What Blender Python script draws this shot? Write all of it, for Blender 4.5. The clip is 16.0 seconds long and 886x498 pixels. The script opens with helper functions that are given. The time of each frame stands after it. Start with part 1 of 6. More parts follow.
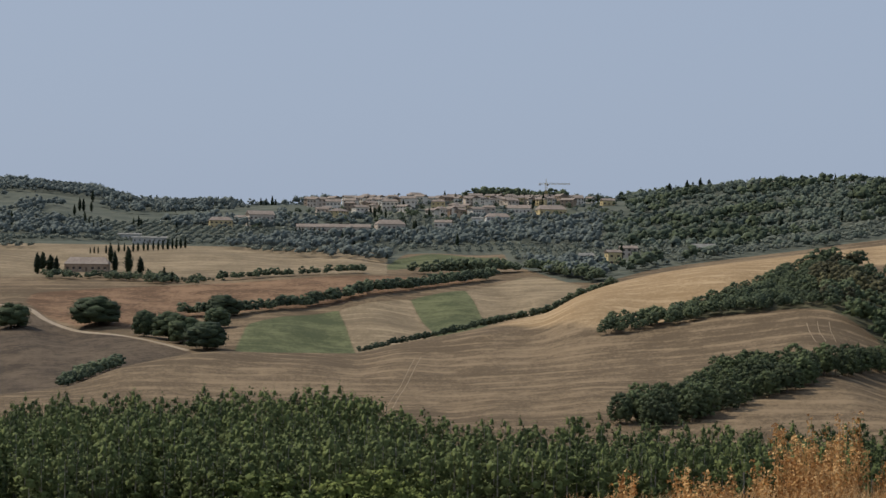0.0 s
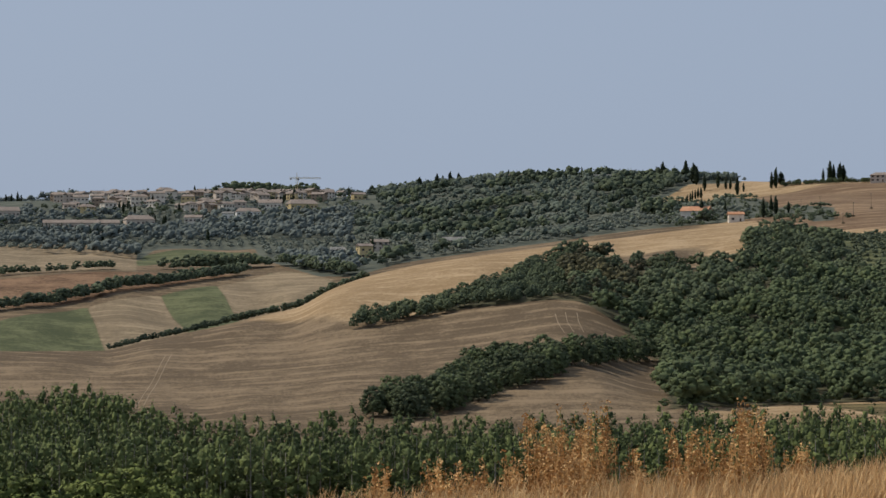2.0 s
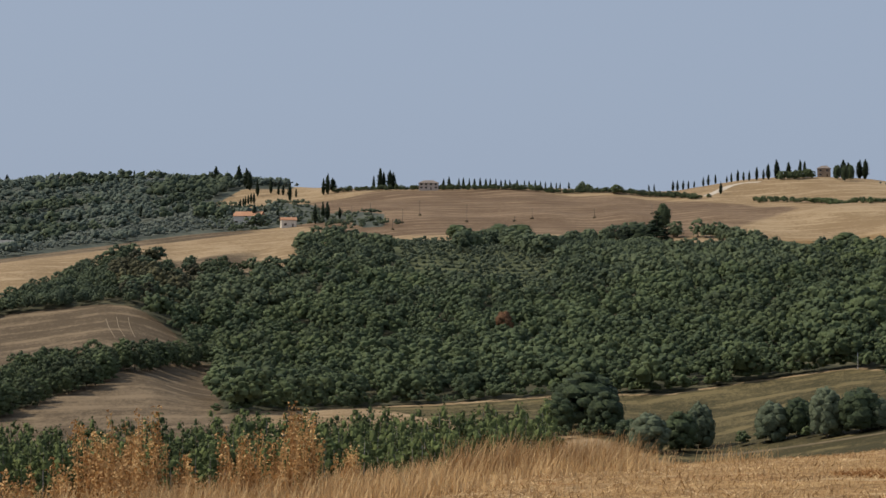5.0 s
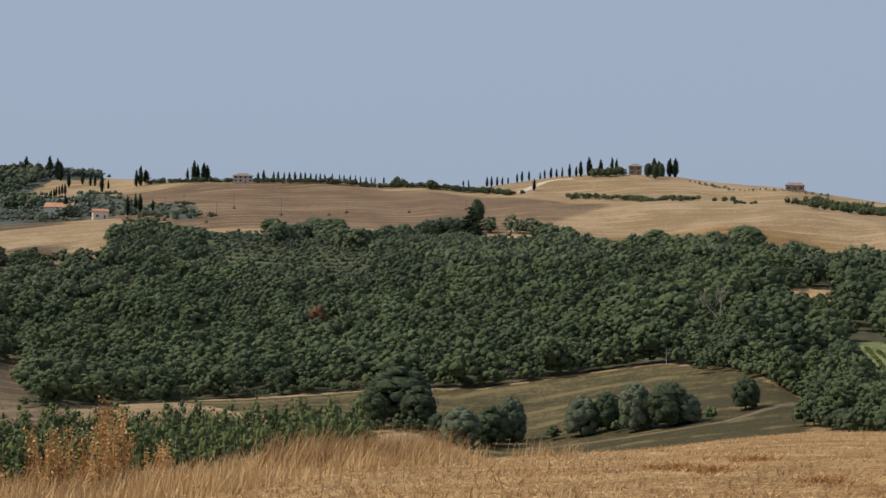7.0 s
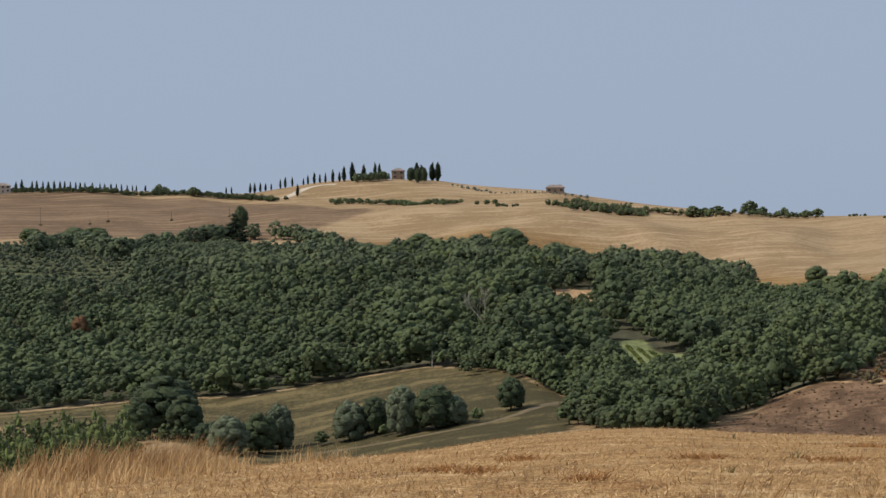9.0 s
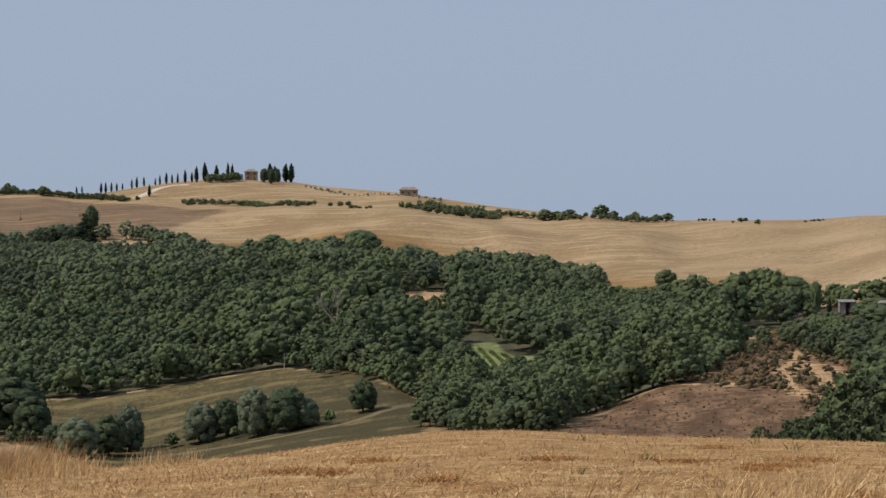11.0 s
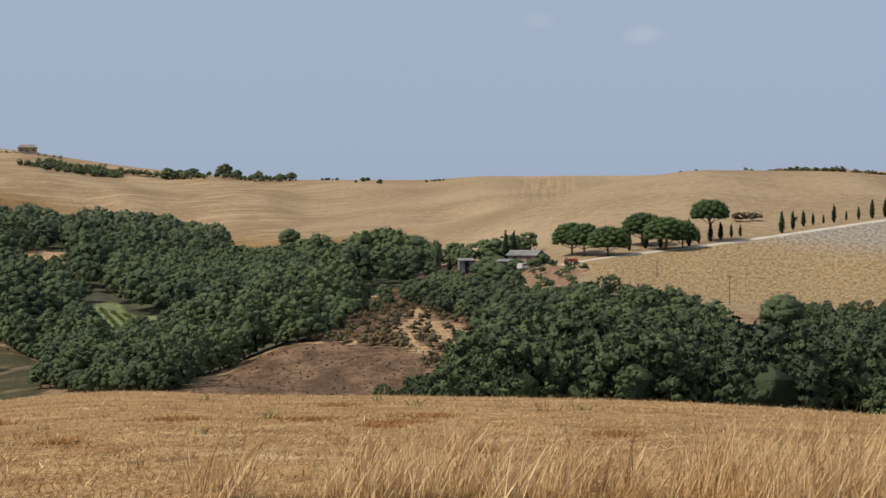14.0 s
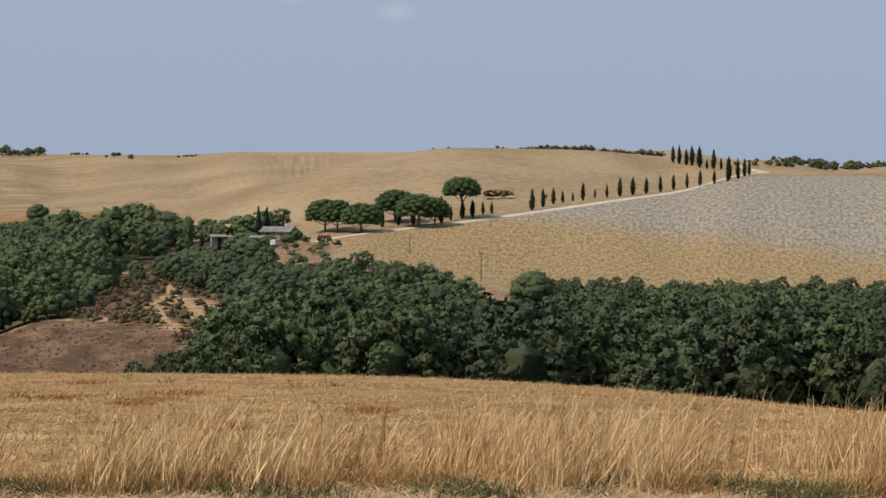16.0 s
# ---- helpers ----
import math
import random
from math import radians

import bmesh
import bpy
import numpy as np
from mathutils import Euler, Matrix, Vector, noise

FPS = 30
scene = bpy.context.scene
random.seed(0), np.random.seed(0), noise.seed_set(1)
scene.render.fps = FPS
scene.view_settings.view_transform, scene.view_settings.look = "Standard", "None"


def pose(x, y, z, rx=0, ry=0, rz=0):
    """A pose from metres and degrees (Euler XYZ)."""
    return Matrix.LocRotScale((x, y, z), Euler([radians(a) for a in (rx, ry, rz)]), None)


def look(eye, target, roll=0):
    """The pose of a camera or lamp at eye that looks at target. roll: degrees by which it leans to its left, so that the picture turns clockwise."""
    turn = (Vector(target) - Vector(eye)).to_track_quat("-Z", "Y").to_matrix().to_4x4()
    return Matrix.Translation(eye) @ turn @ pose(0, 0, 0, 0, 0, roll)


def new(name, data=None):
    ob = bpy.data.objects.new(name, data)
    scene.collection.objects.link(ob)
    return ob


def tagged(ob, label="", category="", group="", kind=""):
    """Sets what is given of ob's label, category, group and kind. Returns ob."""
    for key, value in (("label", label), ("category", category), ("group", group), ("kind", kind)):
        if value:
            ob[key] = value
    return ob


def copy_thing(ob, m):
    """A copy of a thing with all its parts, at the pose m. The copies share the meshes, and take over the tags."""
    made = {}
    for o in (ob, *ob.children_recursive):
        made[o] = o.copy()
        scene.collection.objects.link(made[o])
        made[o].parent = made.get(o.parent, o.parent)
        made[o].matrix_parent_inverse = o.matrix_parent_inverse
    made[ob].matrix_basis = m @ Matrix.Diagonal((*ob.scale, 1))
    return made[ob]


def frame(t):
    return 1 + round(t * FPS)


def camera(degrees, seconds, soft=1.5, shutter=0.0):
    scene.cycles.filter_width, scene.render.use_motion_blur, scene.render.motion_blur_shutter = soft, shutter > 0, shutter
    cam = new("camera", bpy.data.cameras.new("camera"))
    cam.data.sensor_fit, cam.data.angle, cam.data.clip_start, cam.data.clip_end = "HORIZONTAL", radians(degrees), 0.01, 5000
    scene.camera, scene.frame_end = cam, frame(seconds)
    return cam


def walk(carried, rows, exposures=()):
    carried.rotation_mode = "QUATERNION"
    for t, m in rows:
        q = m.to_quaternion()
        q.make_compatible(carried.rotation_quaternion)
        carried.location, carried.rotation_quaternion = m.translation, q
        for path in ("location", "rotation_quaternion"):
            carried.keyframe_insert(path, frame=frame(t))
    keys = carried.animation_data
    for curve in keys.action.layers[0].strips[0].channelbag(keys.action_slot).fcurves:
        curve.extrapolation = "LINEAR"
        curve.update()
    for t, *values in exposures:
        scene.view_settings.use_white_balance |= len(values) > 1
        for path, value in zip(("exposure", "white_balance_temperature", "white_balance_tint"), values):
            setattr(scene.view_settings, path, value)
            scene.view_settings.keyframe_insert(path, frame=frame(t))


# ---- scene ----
# The camera stands still and turns to its right: seconds, yaw, pitch, roll.
LENS, EYE = 25.0, 1.7
cam = camera(LENS, 16.0)
TURNS = [
    (0.0, -0.000, 0.527, 0.467),
    (0.5, -1.166, 0.353, 0.444),
    (1.0, -2.333, 0.627, 0.142),
    (1.5, -4.337, 0.623, -0.145),
    (2.0, -7.120, 0.382, -0.097),
    (2.5, -10.657, 0.138, 0.016),
    (3.0, -12.923, -0.084, 0.158),
    (3.5, -14.685, -0.193, 0.098),
    (4.0, -16.340, 0.072, -0.155),
    (4.5, -18.285, 0.335, -0.017),
    (7.0, -25.209, 0.404, 0.659),
    (7.5, -27.184, 0.159, 0.651),
    (8.0, -28.800, 0.017, 0.119),
    (8.5, -30.369, 0.166, -0.622),
    (9.0, -31.952, 0.574, -0.433),
    (11.5, -38.045, 0.387, -0.151),
    (12.0, -40.261, 0.159, -0.102),
    (12.5, -41.131, -0.041, 0.033),
    (13.0, -42.293, -0.176, -0.166),
    (13.5, -44.756, -0.357, -0.233),
    (14.0, -46.918, -0.578, -0.111),
    (14.5, -48.297, -0.763, -0.003),
    (15.0, -51.668, -0.923, 0.064),
    (15.5, -52.818, -1.067, 0.163),
    (16.0, -53.987, -1.249, 0.146),
]
EXPOSURES = [(0.0, 0.02), (3.5, -0.05), (7.0, 0.02), (12.5, 0.05), (14.5, 0.09), (16.0, 0.05)]
walk(cam, [(t, pose(0, 0, EYE, 0, 0, yaw) @ pose(0, 0, 0, 90 + pitch) @ pose(0, 0, 0, 0, 0, roll)) for t, yaw, pitch, roll in TURNS], EXPOSURES)

# ---- sky and sun ----
SUN_BEARING, SUN_HEIGHT = -65.0, 50.0
world = bpy.data.worlds.new("sky")
scene.world = world
world.use_nodes = True
wn, wl = world.node_tree.nodes, world.node_tree.links
sky = wn.new("ShaderNodeTexSky")
sky.sky_type, sky.sun_disc = "NISHITA", False
sky.sun_elevation, sky.sun_rotation = radians(SUN_HEIGHT), radians(SUN_BEARING)
sky.air_density, sky.dust_density, sky.ozone_density = 1.0, 3.0, 1.0
haze = wn.new("ShaderNodeMix")
haze.data_type = "RGBA"
haze.inputs["Factor"].default_value = 0.92
haze.inputs["B"].default_value = (3.44, 4.17, 5.45, 1)
wl.new(sky.outputs[0], haze.inputs["A"])
# Two faint wisps of cloud low in the sky.
compass = wn.new("ShaderNodeTexCoord").outputs["Generated"]
ragged = wn.new("ShaderNodeTexNoise")
ragged.inputs["Scale"].default_value, ragged.inputs["Detail"].default_value = 60, 5
wl.new(compass, ragged.inputs["Vector"])
air = haze.outputs["Result"]
for bearing, rise, size, strength in ((52.6, 5.5, 0.014, 0.5), (49.7, 5.9, 0.011, 0.3)):
    b0, e0 = radians(bearing), radians(rise)
    off = wn.new("ShaderNodeVectorMath")
    off.operation = "SUBTRACT"
    wl.new(compass, off.inputs[0])
    off.inputs[1].default_value = (math.sin(b0) * math.cos(e0), math.cos(b0) * math.cos(e0), math.sin(e0))
    flat = wn.new("ShaderNodeVectorMath")
    flat.operation = "MULTIPLY"
    wl.new(off.outputs[0], flat.inputs[0])
    flat.inputs[1].default_value = (1, 1, 1.9)
    far = wn.new("ShaderNodeVectorMath")
    far.operation = "LENGTH"
    wl.new(flat.outputs[0], far.inputs[0])
    edge = wn.new("ShaderNodeMath")
    edge.operation = "MULTIPLY_ADD"
    wl.new(ragged.outputs["Fac"], edge.inputs[0])
    edge.inputs[1].default_value = -size
    wl.new(far.outputs["Value"], edge.inputs[2])
    puff = wn.new("ShaderNodeMapRange")
    puff.interpolation_type = "SMOOTHSTEP"
    wl.new(edge.outputs[0], puff.inputs["Value"])
    for k, v in (("From Min", -0.35 * size), ("From Max", 0.45 * size), ("To Min", strength), ("To Max", 0.0)):
        puff.inputs[k].default_value = v
    cloud = wn.new("ShaderNodeMix")
    cloud.data_type = "RGBA"
    wl.new(puff.outputs["Result"], cloud.inputs["Factor"])
    wl.new(air, cloud.inputs["A"])
    cloud.inputs["B"].default_value = (4.6, 5.1, 6.0, 1)
    air = cloud.outputs["Result"]
wl.new(air, wn["Background"].inputs[0])
wn["Background"].inputs[1].default_value = 0.1
sun = new("sun", bpy.data.lights.new("sun", "SUN"))
sun.data.energy, sun.data.angle, sun.data.color = 3.3, radians(6), (1.0, 0.92, 0.8)
sun.matrix_world = look((0, 0, 0), (-math.sin(radians(SUN_BEARING)), -math.cos(radians(SUN_BEARING)), -math.tan(radians(SUN_HEIGHT))))

# ---- terrain shape ----
# Lines of the land from the eye outwards: bearing in degrees, range in metres, height angle in degrees as seen from the eye.
LINES = [
    [(-16, 14, -9.6), (10, 14, -9.0), (20, 15, -8.2), (30, 16, -7.7), (70, 16, -7.7)],
    [(-16, 18, -9.63), (0, 20, -8.13), (4, 22, -7.43), (9.5, 24, -6.93), (16.5, 28, -6.43), (22, 34, -5.83), (27, 42, -5.53), (31, 50, -5.23),
     (34.4, 58, -4.80), (37.8, 65, -4.63), (41, 66, -4.78), (47, 64, -4.88), (53, 60, -5.01), (58.4, 56, -5.28), (64, 50, -5.73), (70, 46, -6.13)],
    [(-16, 40, -11.5), (10, 48, -9.0), (22, 60, -7.6), (34.4, 90, -6.0), (41, 100, -6.0), (53, 90, -6.4), (64, 80, -7.0), (70, 76, -7.4)],
    [(-16, 300, -7.3), (10, 290, -7.4), (25, 280, -7.2), (30, 260, -6.6), (36, 220, -5.6), (41, 190, -5.3), (46, 170, -5.6), (52, 160, -6.0), (70, 150, -6.3)],
    [(-16, 400, -5.2), (-10, 420, -4.9), (0, 430, -4.8), (6, 430, -4.6), (13.6, 430, -4.35), (18, 430, -4.5), (24, 410, -4.6), (28, 360, -5.4),
     (33, 340, -4.8), (36, 330, -4.6), (40, 300, -4.4), (46, 260, -4.9), (52, 230, -5.2), (70, 220, -5.3)],
    [(-16, 470, -4.6), (-9, 520, -3.9), (0, 560, -3.5), (6, 600, -2.7), (10, 600, -2.3), (13.5, 520, -3.6), (18, 490, -4.0), (23, 480, -3.75),
     (28.7, 470, -3.2), (31.6, 470, -2.85), (34.3, 430, -3.0), (36, 400, -3.7), (40, 360, -3.9), (43, 330, -3.35), (46, 330, -3.4), (50, 300, -3.9), (56, 300, -4.2), (70, 290, -4.4)],
    [(-16, 540, -4.0), (-12.5, 560, -3.68), (-10.9, 580, -3.53), (-9, 620, -2.89), (-6.2, 660, -2.44), (-4.6, 680, -2.48), (-2.6, 700, -2.48), (-1.3, 720, -2.22),
     (0, 745, -1.95), (1.1, 760, -1.72), (1.9, 780, -1.5), (2.9, 800, -1.3), (3.9, 825, -0.78), (4.8, 840, -0.45), (6.7, 880, -0.02), (9.7, 930, 0.38), (12, 970, 0.66), (16, 1000, 1.05), (19, 960, 0.6), (22.5, 930, 0.45),
     (26, 900, 0.35), (31, 850, 0.1), (36, 780, -0.2), (40.7, 700, -0.9), (44, 620, -1.2), (47.5, 500, -1.6), (50.4, 460, -1.5), (55.9, 430, -2.2), (60.7, 420, -2.5), (70, 420, -2.7)],
    [(-16, 640, -4.1), (-9, 700, -3.3), (-6, 740, -3.0), (-2, 780, -2.95), (1, 820, -2.4), (3, 870, -1.95), (5, 920, -1.15), (8, 1000, -0.2), (12, 1060, 0.2), (16, 1080, 0.6), (20, 1020, 0.6),
     (26, 960, 0.35), (31, 910, 0.1), (36, 840, -0.1), (40.7, 760, -0.7), (44, 680, -0.9), (48, 560, -1.1), (50.5, 520, -0.88), (52.6, 540, -0.67), (56.5, 580, -0.17), (60.7, 640, 0.48), (62.9, 690, 0.92), (70, 690, 0.85)],
    [(-16, 1150, -0.5), (-9, 1150, -0.5), (-6, 1150, -0.45), (-2.3, 1150, -0.3), (1.2, 1200, -0.34), (4, 1200, -0.2), (7, 1250, 0.2), (10, 1300, 0.6), (14, 1300, 1.05), (17, 1200, 1.1),
     (20, 1150, 1.15), (26, 1150, 1.1), (30, 1100, 0.85), (34, 1050, 0.55), (38, 960, 0.05), (41, 900, -0.35), (43.5, 850, -0.3), (46, 800, 0.0), (47.4, 780, 0.31), (49.4, 760, 0.72), (52, 755, 1.34), (54.5, 760, 1.64), (57.2, 780, 1.6), (60, 800, 1.42), (63, 820, 1.15), (70, 840, 0.9)],
    [(-16, 1500, 0.6), (-6.8, 1500, 0.55), (-2, 1500, 0.5), (3, 1550, 0.7), (8, 1600, 1.2), (13, 1550, 1.7), (17.4, 1400, 1.77), (22, 1380, 1.8), (28, 1300, 1.72), (32, 1260, 1.82), (35, 1230, 1.75),
     (38, 1160, 1.25), (41, 1060, 0.55), (44, 980, 0.2), (47, 930, 0.1), (50, 880, 0.45), (53.6, 860, 1.1), (58, 880, 1.35), (63, 920, 1.1), (70, 950, 0.85)],
    [(-16, 1600, 0.85), (-6.8, 1600, 0.75), (3, 1650, 0.95), (13, 1620, 1.85), (20, 1450, 1.9), (28, 1370, 1.73), (32, 1330, 1.8), (35, 1300, 1.72),
     (38, 1240, 1.3), (41, 1160, 0.95), (44, 1100, 0.8), (48, 1020, 0.75), (53.6, 980, 1.2), (58, 980, 1.45), (63, 1000, 1.12), (70, 1020, 0.88)],
    [(-16, 2300, 2.2), (-12.5, 2300, 2.2), (-10.3, 2250, 2.05), (-8.1, 2200, 1.65), (-5.6, 2100, 1.7), (-3.6, 2050, 1.75), (0, 2000, 1.85), (3.5, 2000, 1.87), (5.4, 1960, 1.94), (6.7, 1950, 2.1), (9, 1900, 2.29), (11.5, 1850, 2.36),
     (14, 1800, 2.33), (17.9, 1600, 2.23), (22.2, 1600, 2.27), (26.3, 1600, 2.18), (27.2, 1590, 2.3), (27.9, 1580, 2.42), (28.6, 1580, 2.52), (29.6, 1600, 2.57), (31.6, 1600, 2.53), (32.7, 1580, 2.4), (35.1, 1500, 2.18), (38.2, 1400, 1.75),
     (42.7, 1300, 1.4), (46.2, 1250, 1.4), (48.6, 1200, 1.5), (53.6, 1150, 1.5), (57.8, 1150, 1.6), (60.7, 1150, 1.5), (62.9, 1150, 1.25), (66.5, 1150, 0.95)],
    [(0, 2700, 0.7), (180, 2700, 0.7)],
    [(0, 4600, -0.2), (180, 4600, -0.2)],
]


def slopes(x, y):
    """Slopes of a curve through the knots that never overshoots; the last axis runs along the curve."""
    h = np.diff(x)
    d = np.diff(y) / h
    m = np.zeros_like(y)
    a, b = d[..., :-1], d[..., 1:]
    w1, w2 = 2 * h[..., 1:] + h[..., :-1], h[..., 1:] + 2 * h[..., :-1]
    ok = a * b > 0
    safe = np.where(ok, w1 / np.where(ok, a, 1) + w2 / np.where(ok, b, 1), 1)
    m[..., 1:-1] = np.where(ok, (w1 + w2) / safe, 0)
    m[..., 0], m[..., -1] = d[..., 0], d[..., -1]
    return m


def hermite(t, h, y0, y1, m0, m1):
    return y0 * (1 + 2 * t) * (1 - t) ** 2 + h * m0 * t * (1 - t) ** 2 + y1 * t * t * (3 - 2 * t) + h * m1 * t * t * (t - 1)


def curve(knots, values, b):
    """A smooth closed curve round the compass."""
    k, v = np.array(knots, float), np.array(values, float)
    k, v = np.concatenate([k - 360, k, k + 360]), np.concatenate([v, v, v])
    m = slopes(k, v)
    i = np.clip(np.searchsorted(k, b) - 1, 0, len(k) - 2)
    h = k[i + 1] - k[i]
    return hermite((b - k[i]) / h, h, v[i], v[i + 1], m[i], m[i + 1])


def ribs(b):
    """Ranges and heights of all the lines at the bearings b."""
    b = np.asarray(b, float)
    rr, zz = [np.zeros_like(b), np.full_like(b, 7.0)], [np.zeros_like(b), np.full_like(b, -0.25)]
    for line in LINES:
        r = sum(curve([p[0] for p in line], [p[1] for p in line], b + d) for d in (-2, -1, 0, 1, 2)) / 5
        e = curve([p[0] for p in line], [p[2] for p in line], b)
        rr.append(r)
        zz.append(EYE + r * np.tan(np.radians(e)))
    return np.stack(rr, -1), np.stack(zz, -1)


def height(b, r):
    """Height of the ground at bearings b and ranges r."""
    b, r = np.broadcast_arrays(np.asarray(b, float), np.asarray(r, float))
    shape = b.shape
    b, r = b.ravel(), r.ravel()
    rr, zz = ribs(b)
    m = slopes(rr, zz)
    i = np.clip((rr <= r[:, None]).sum(1) - 1, 0, rr.shape[1] - 2)
    n = np.arange(len(b))
    h = rr[n, i + 1] - rr[n, i]
    t = np.clip((r - rr[n, i]) / h, 0, 1)
    folds = np.sin(0.9 * b + r / 47 + 1.3 * np.sin(0.5 * b)) * np.sin(r / 61 - 1.1 * b) * np.sin(math.pi * t) ** 2
    z = hermite(t, h, zz[n, i], zz[n, i + 1], m[n, i], m[n, i + 1])
    # Spurs running down the golden hill, with gullies between.
    for knots, rise, near, far in (((31.5, 33.6, 34.1, 36.0), 6.5, 830, 1200), ((38.5, 41.3, 41.8, 43.2), 5.0, 960, 1240), ((46.8, 48.6, 49.0, 50.4), 3.0, 850, 1120)):
        up = np.interp(b, knots, (0, 1, 1, 0))
        over = np.clip((r - near) / (far - near), 0, 1)
        z = z + rise * up * up * (3 - 2 * up) * np.sin(math.pi * over) ** 1.5
    return (z + np.where(r > 700, 2.2, np.where(r > 430, 0.8, 0.0)) * folds).reshape(shape)


def plan(b, r):
    """East and north of a bearing and a range."""
    return r * np.sin(np.radians(b)), r * np.cos(np.radians(b))


# ---- materials ----
class Shader:
    """A node material with a few shorthands."""

    def __init__(self, name, rough=0.9, spec=0.2):
        self.m = bpy.data.materials.new(name)
        self.m.use_nodes = True
        self.t = self.m.node_tree
        self.out = self.t.nodes["Principled BSDF"]
        self.out.inputs["Roughness"].default_value = rough
        self.out.inputs["Specular IOR Level"].default_value = spec

    def put(self, socket, value):
        if isinstance(value, bpy.types.NodeSocket):
            self.t.links.new(value, socket)
        elif value is not None:
            socket.default_value = (*value, 1) if isinstance(value, tuple) and len(value) == 3 and socket.type == "RGBA" else value

    def mix(self, f, a, b, blend="MIX"):
        n = self.t.nodes.new("ShaderNodeMix")
        n.data_type, n.blend_type = "RGBA", blend
        self.put(n.inputs["Factor"], f)
        self.put(n.inputs["A"], a)
        self.put(n.inputs["B"], b)
        return n.outputs["Result"]

    def math(self, op, a, b=None, c=None):
        n = self.t.nodes.new("ShaderNodeMath")
        n.operation = op
        for i, v in enumerate((a, b, c)):
            self.put(n.inputs[i], v)
        return n.outputs[0]

    def step(self, v, low, high, to=(0.0, 1.0)):
        n = self.t.nodes.new("ShaderNodeMapRange")
        n.interpolation_type = "SMOOTHSTEP"
        self.put(n.inputs["Value"], v)
        for k, x in zip(("From Min", "From Max", "To Min", "To Max"), (low, high, *to)):
            n.inputs[k].default_value = x
        return n.outputs["Result"]

    def attr(self, name, out="Fac"):
        n = self.t.nodes.new("ShaderNodeAttribute")
        n.attribute_name = name
        return n.outputs[out]

    def where(self):
        return self.t.nodes.new("ShaderNodeNewGeometry").outputs["Position"]

    def local(self):
        return self.t.nodes.new("ShaderNodeTexCoord").outputs["Object"]

    def luck(self):
        return self.t.nodes.new("ShaderNodeObjectInfo").outputs["Random"]

    def stretch(self, v, scale):
        n = self.t.nodes.new("ShaderNodeMapping")
        self.put(n.inputs["Vector"], v)
        n.inputs["Scale"].default_value = scale
        return n.outputs["Vector"]

    def noise(self, v, scale, detail=4.0, rough=0.55):
        n = self.t.nodes.new("ShaderNodeTexNoise")
        self.put(n.inputs["Vector"], v)
        n.inputs["Scale"].default_value, n.inputs["Detail"].default_value, n.inputs["Roughness"].default_value = scale, detail, rough
        return n.outputs["Fac"]

    def bump(self, h, distance, strength=1.0, normal=None):
        n = self.t.nodes.new("ShaderNodeBump")
        self.put(n.inputs["Height"], h)
        n.inputs["Distance"].default_value, n.inputs["Strength"].default_value = distance, strength
        self.put(n.inputs["Normal"], normal)
        self.put(self.out.inputs["Normal"], n.outputs[0])

    def rounded(self, crown, face):
        """Leaves catch the light as the mass of their bough does, and a little each for itself."""
        turn = self.t.nodes.new("ShaderNodeVectorTransform")
        turn.vector_type, turn.convert_from, turn.convert_to = "NORMAL", "OBJECT", "WORLD"
        self.put(turn.inputs[0], self.attr("outward", "Vector"))
        v = None
        for src, share in ((turn.outputs[0], crown), (self.t.nodes.new("ShaderNodeNewGeometry").outputs["Normal"], face)):
            n = self.t.nodes.new("ShaderNodeVectorMath")
            n.operation = "MULTIPLY_ADD"
            self.put(n.inputs[0], src)
            n.inputs[1].default_value = (share,) * 3
            if v is None:
                n.inputs[2].default_value = (0, 0, 0)
            else:
                self.put(n.inputs[2], v)
            v = n.outputs[0]
        n = self.t.nodes.new("ShaderNodeVectorMath")
        n.operation = "NORMALIZE"
        self.put(n.inputs[0], v)
        return n.outputs[0]

    def done(self, colour):
        self.put(self.out.inputs["Base Color"], colour)
        return self.m


def leafy(name, dark, light, dry=(0.13, 0.07, 0.03), luck=0.3, odd=0.0015, leaf=0.3, full=0.9, rough=0.65):
    """Foliage: every spray of leaves and every tree has its own tone; a few are withered. leaf: metres of a tuft of leaves; full: shaded as rounded boughs."""
    s = Shader(name, 0.75, 0.12)
    f = s.math("ADD", s.math("MULTIPLY", s.attr("spray"), 0.35), s.math("MULTIPLY", s.attr("tone"), 0.65))
    f = s.math("ADD", f, s.math("MULTIPLY", s.math("SUBTRACT", s.luck(), 0.5), luck))
    if full:
        tuft = s.noise(s.where(), 0.45 / leaf, 3, 0.65)
        f = s.math("ADD", f, s.math("MULTIPLY", s.math("SUBTRACT", tuft, 0.5), 1.1))
        s.bump(tuft, leaf * 2.0, rough, s.rounded(full, 1.3 - full))
    c = s.mix(s.step(f, 0.1, 0.95), dark, light)
    c = s.mix(s.step(s.attr("tone"), 1.0 - odd, 1.0 - odd * 0.6), c, dry)
    return s.done(c)


def plain(name, colour, other, scale=2.0, rough=0.9, bump=0.0, spec=0.2):
    """A surface with grain and stains at two sizes."""
    s = Shader(name, rough, spec)
    v = s.local()
    f = s.math("MULTIPLY_ADD", s.noise(v, scale, 6), 0.6, s.math("MULTIPLY", s.noise(v, scale * 0.17, 3), 0.4))
    if bump:
        s.bump(s.noise(v, scale * 3, 4), bump)
    return s.done(s.mix(s.step(f, 0.32, 0.68), colour, other))


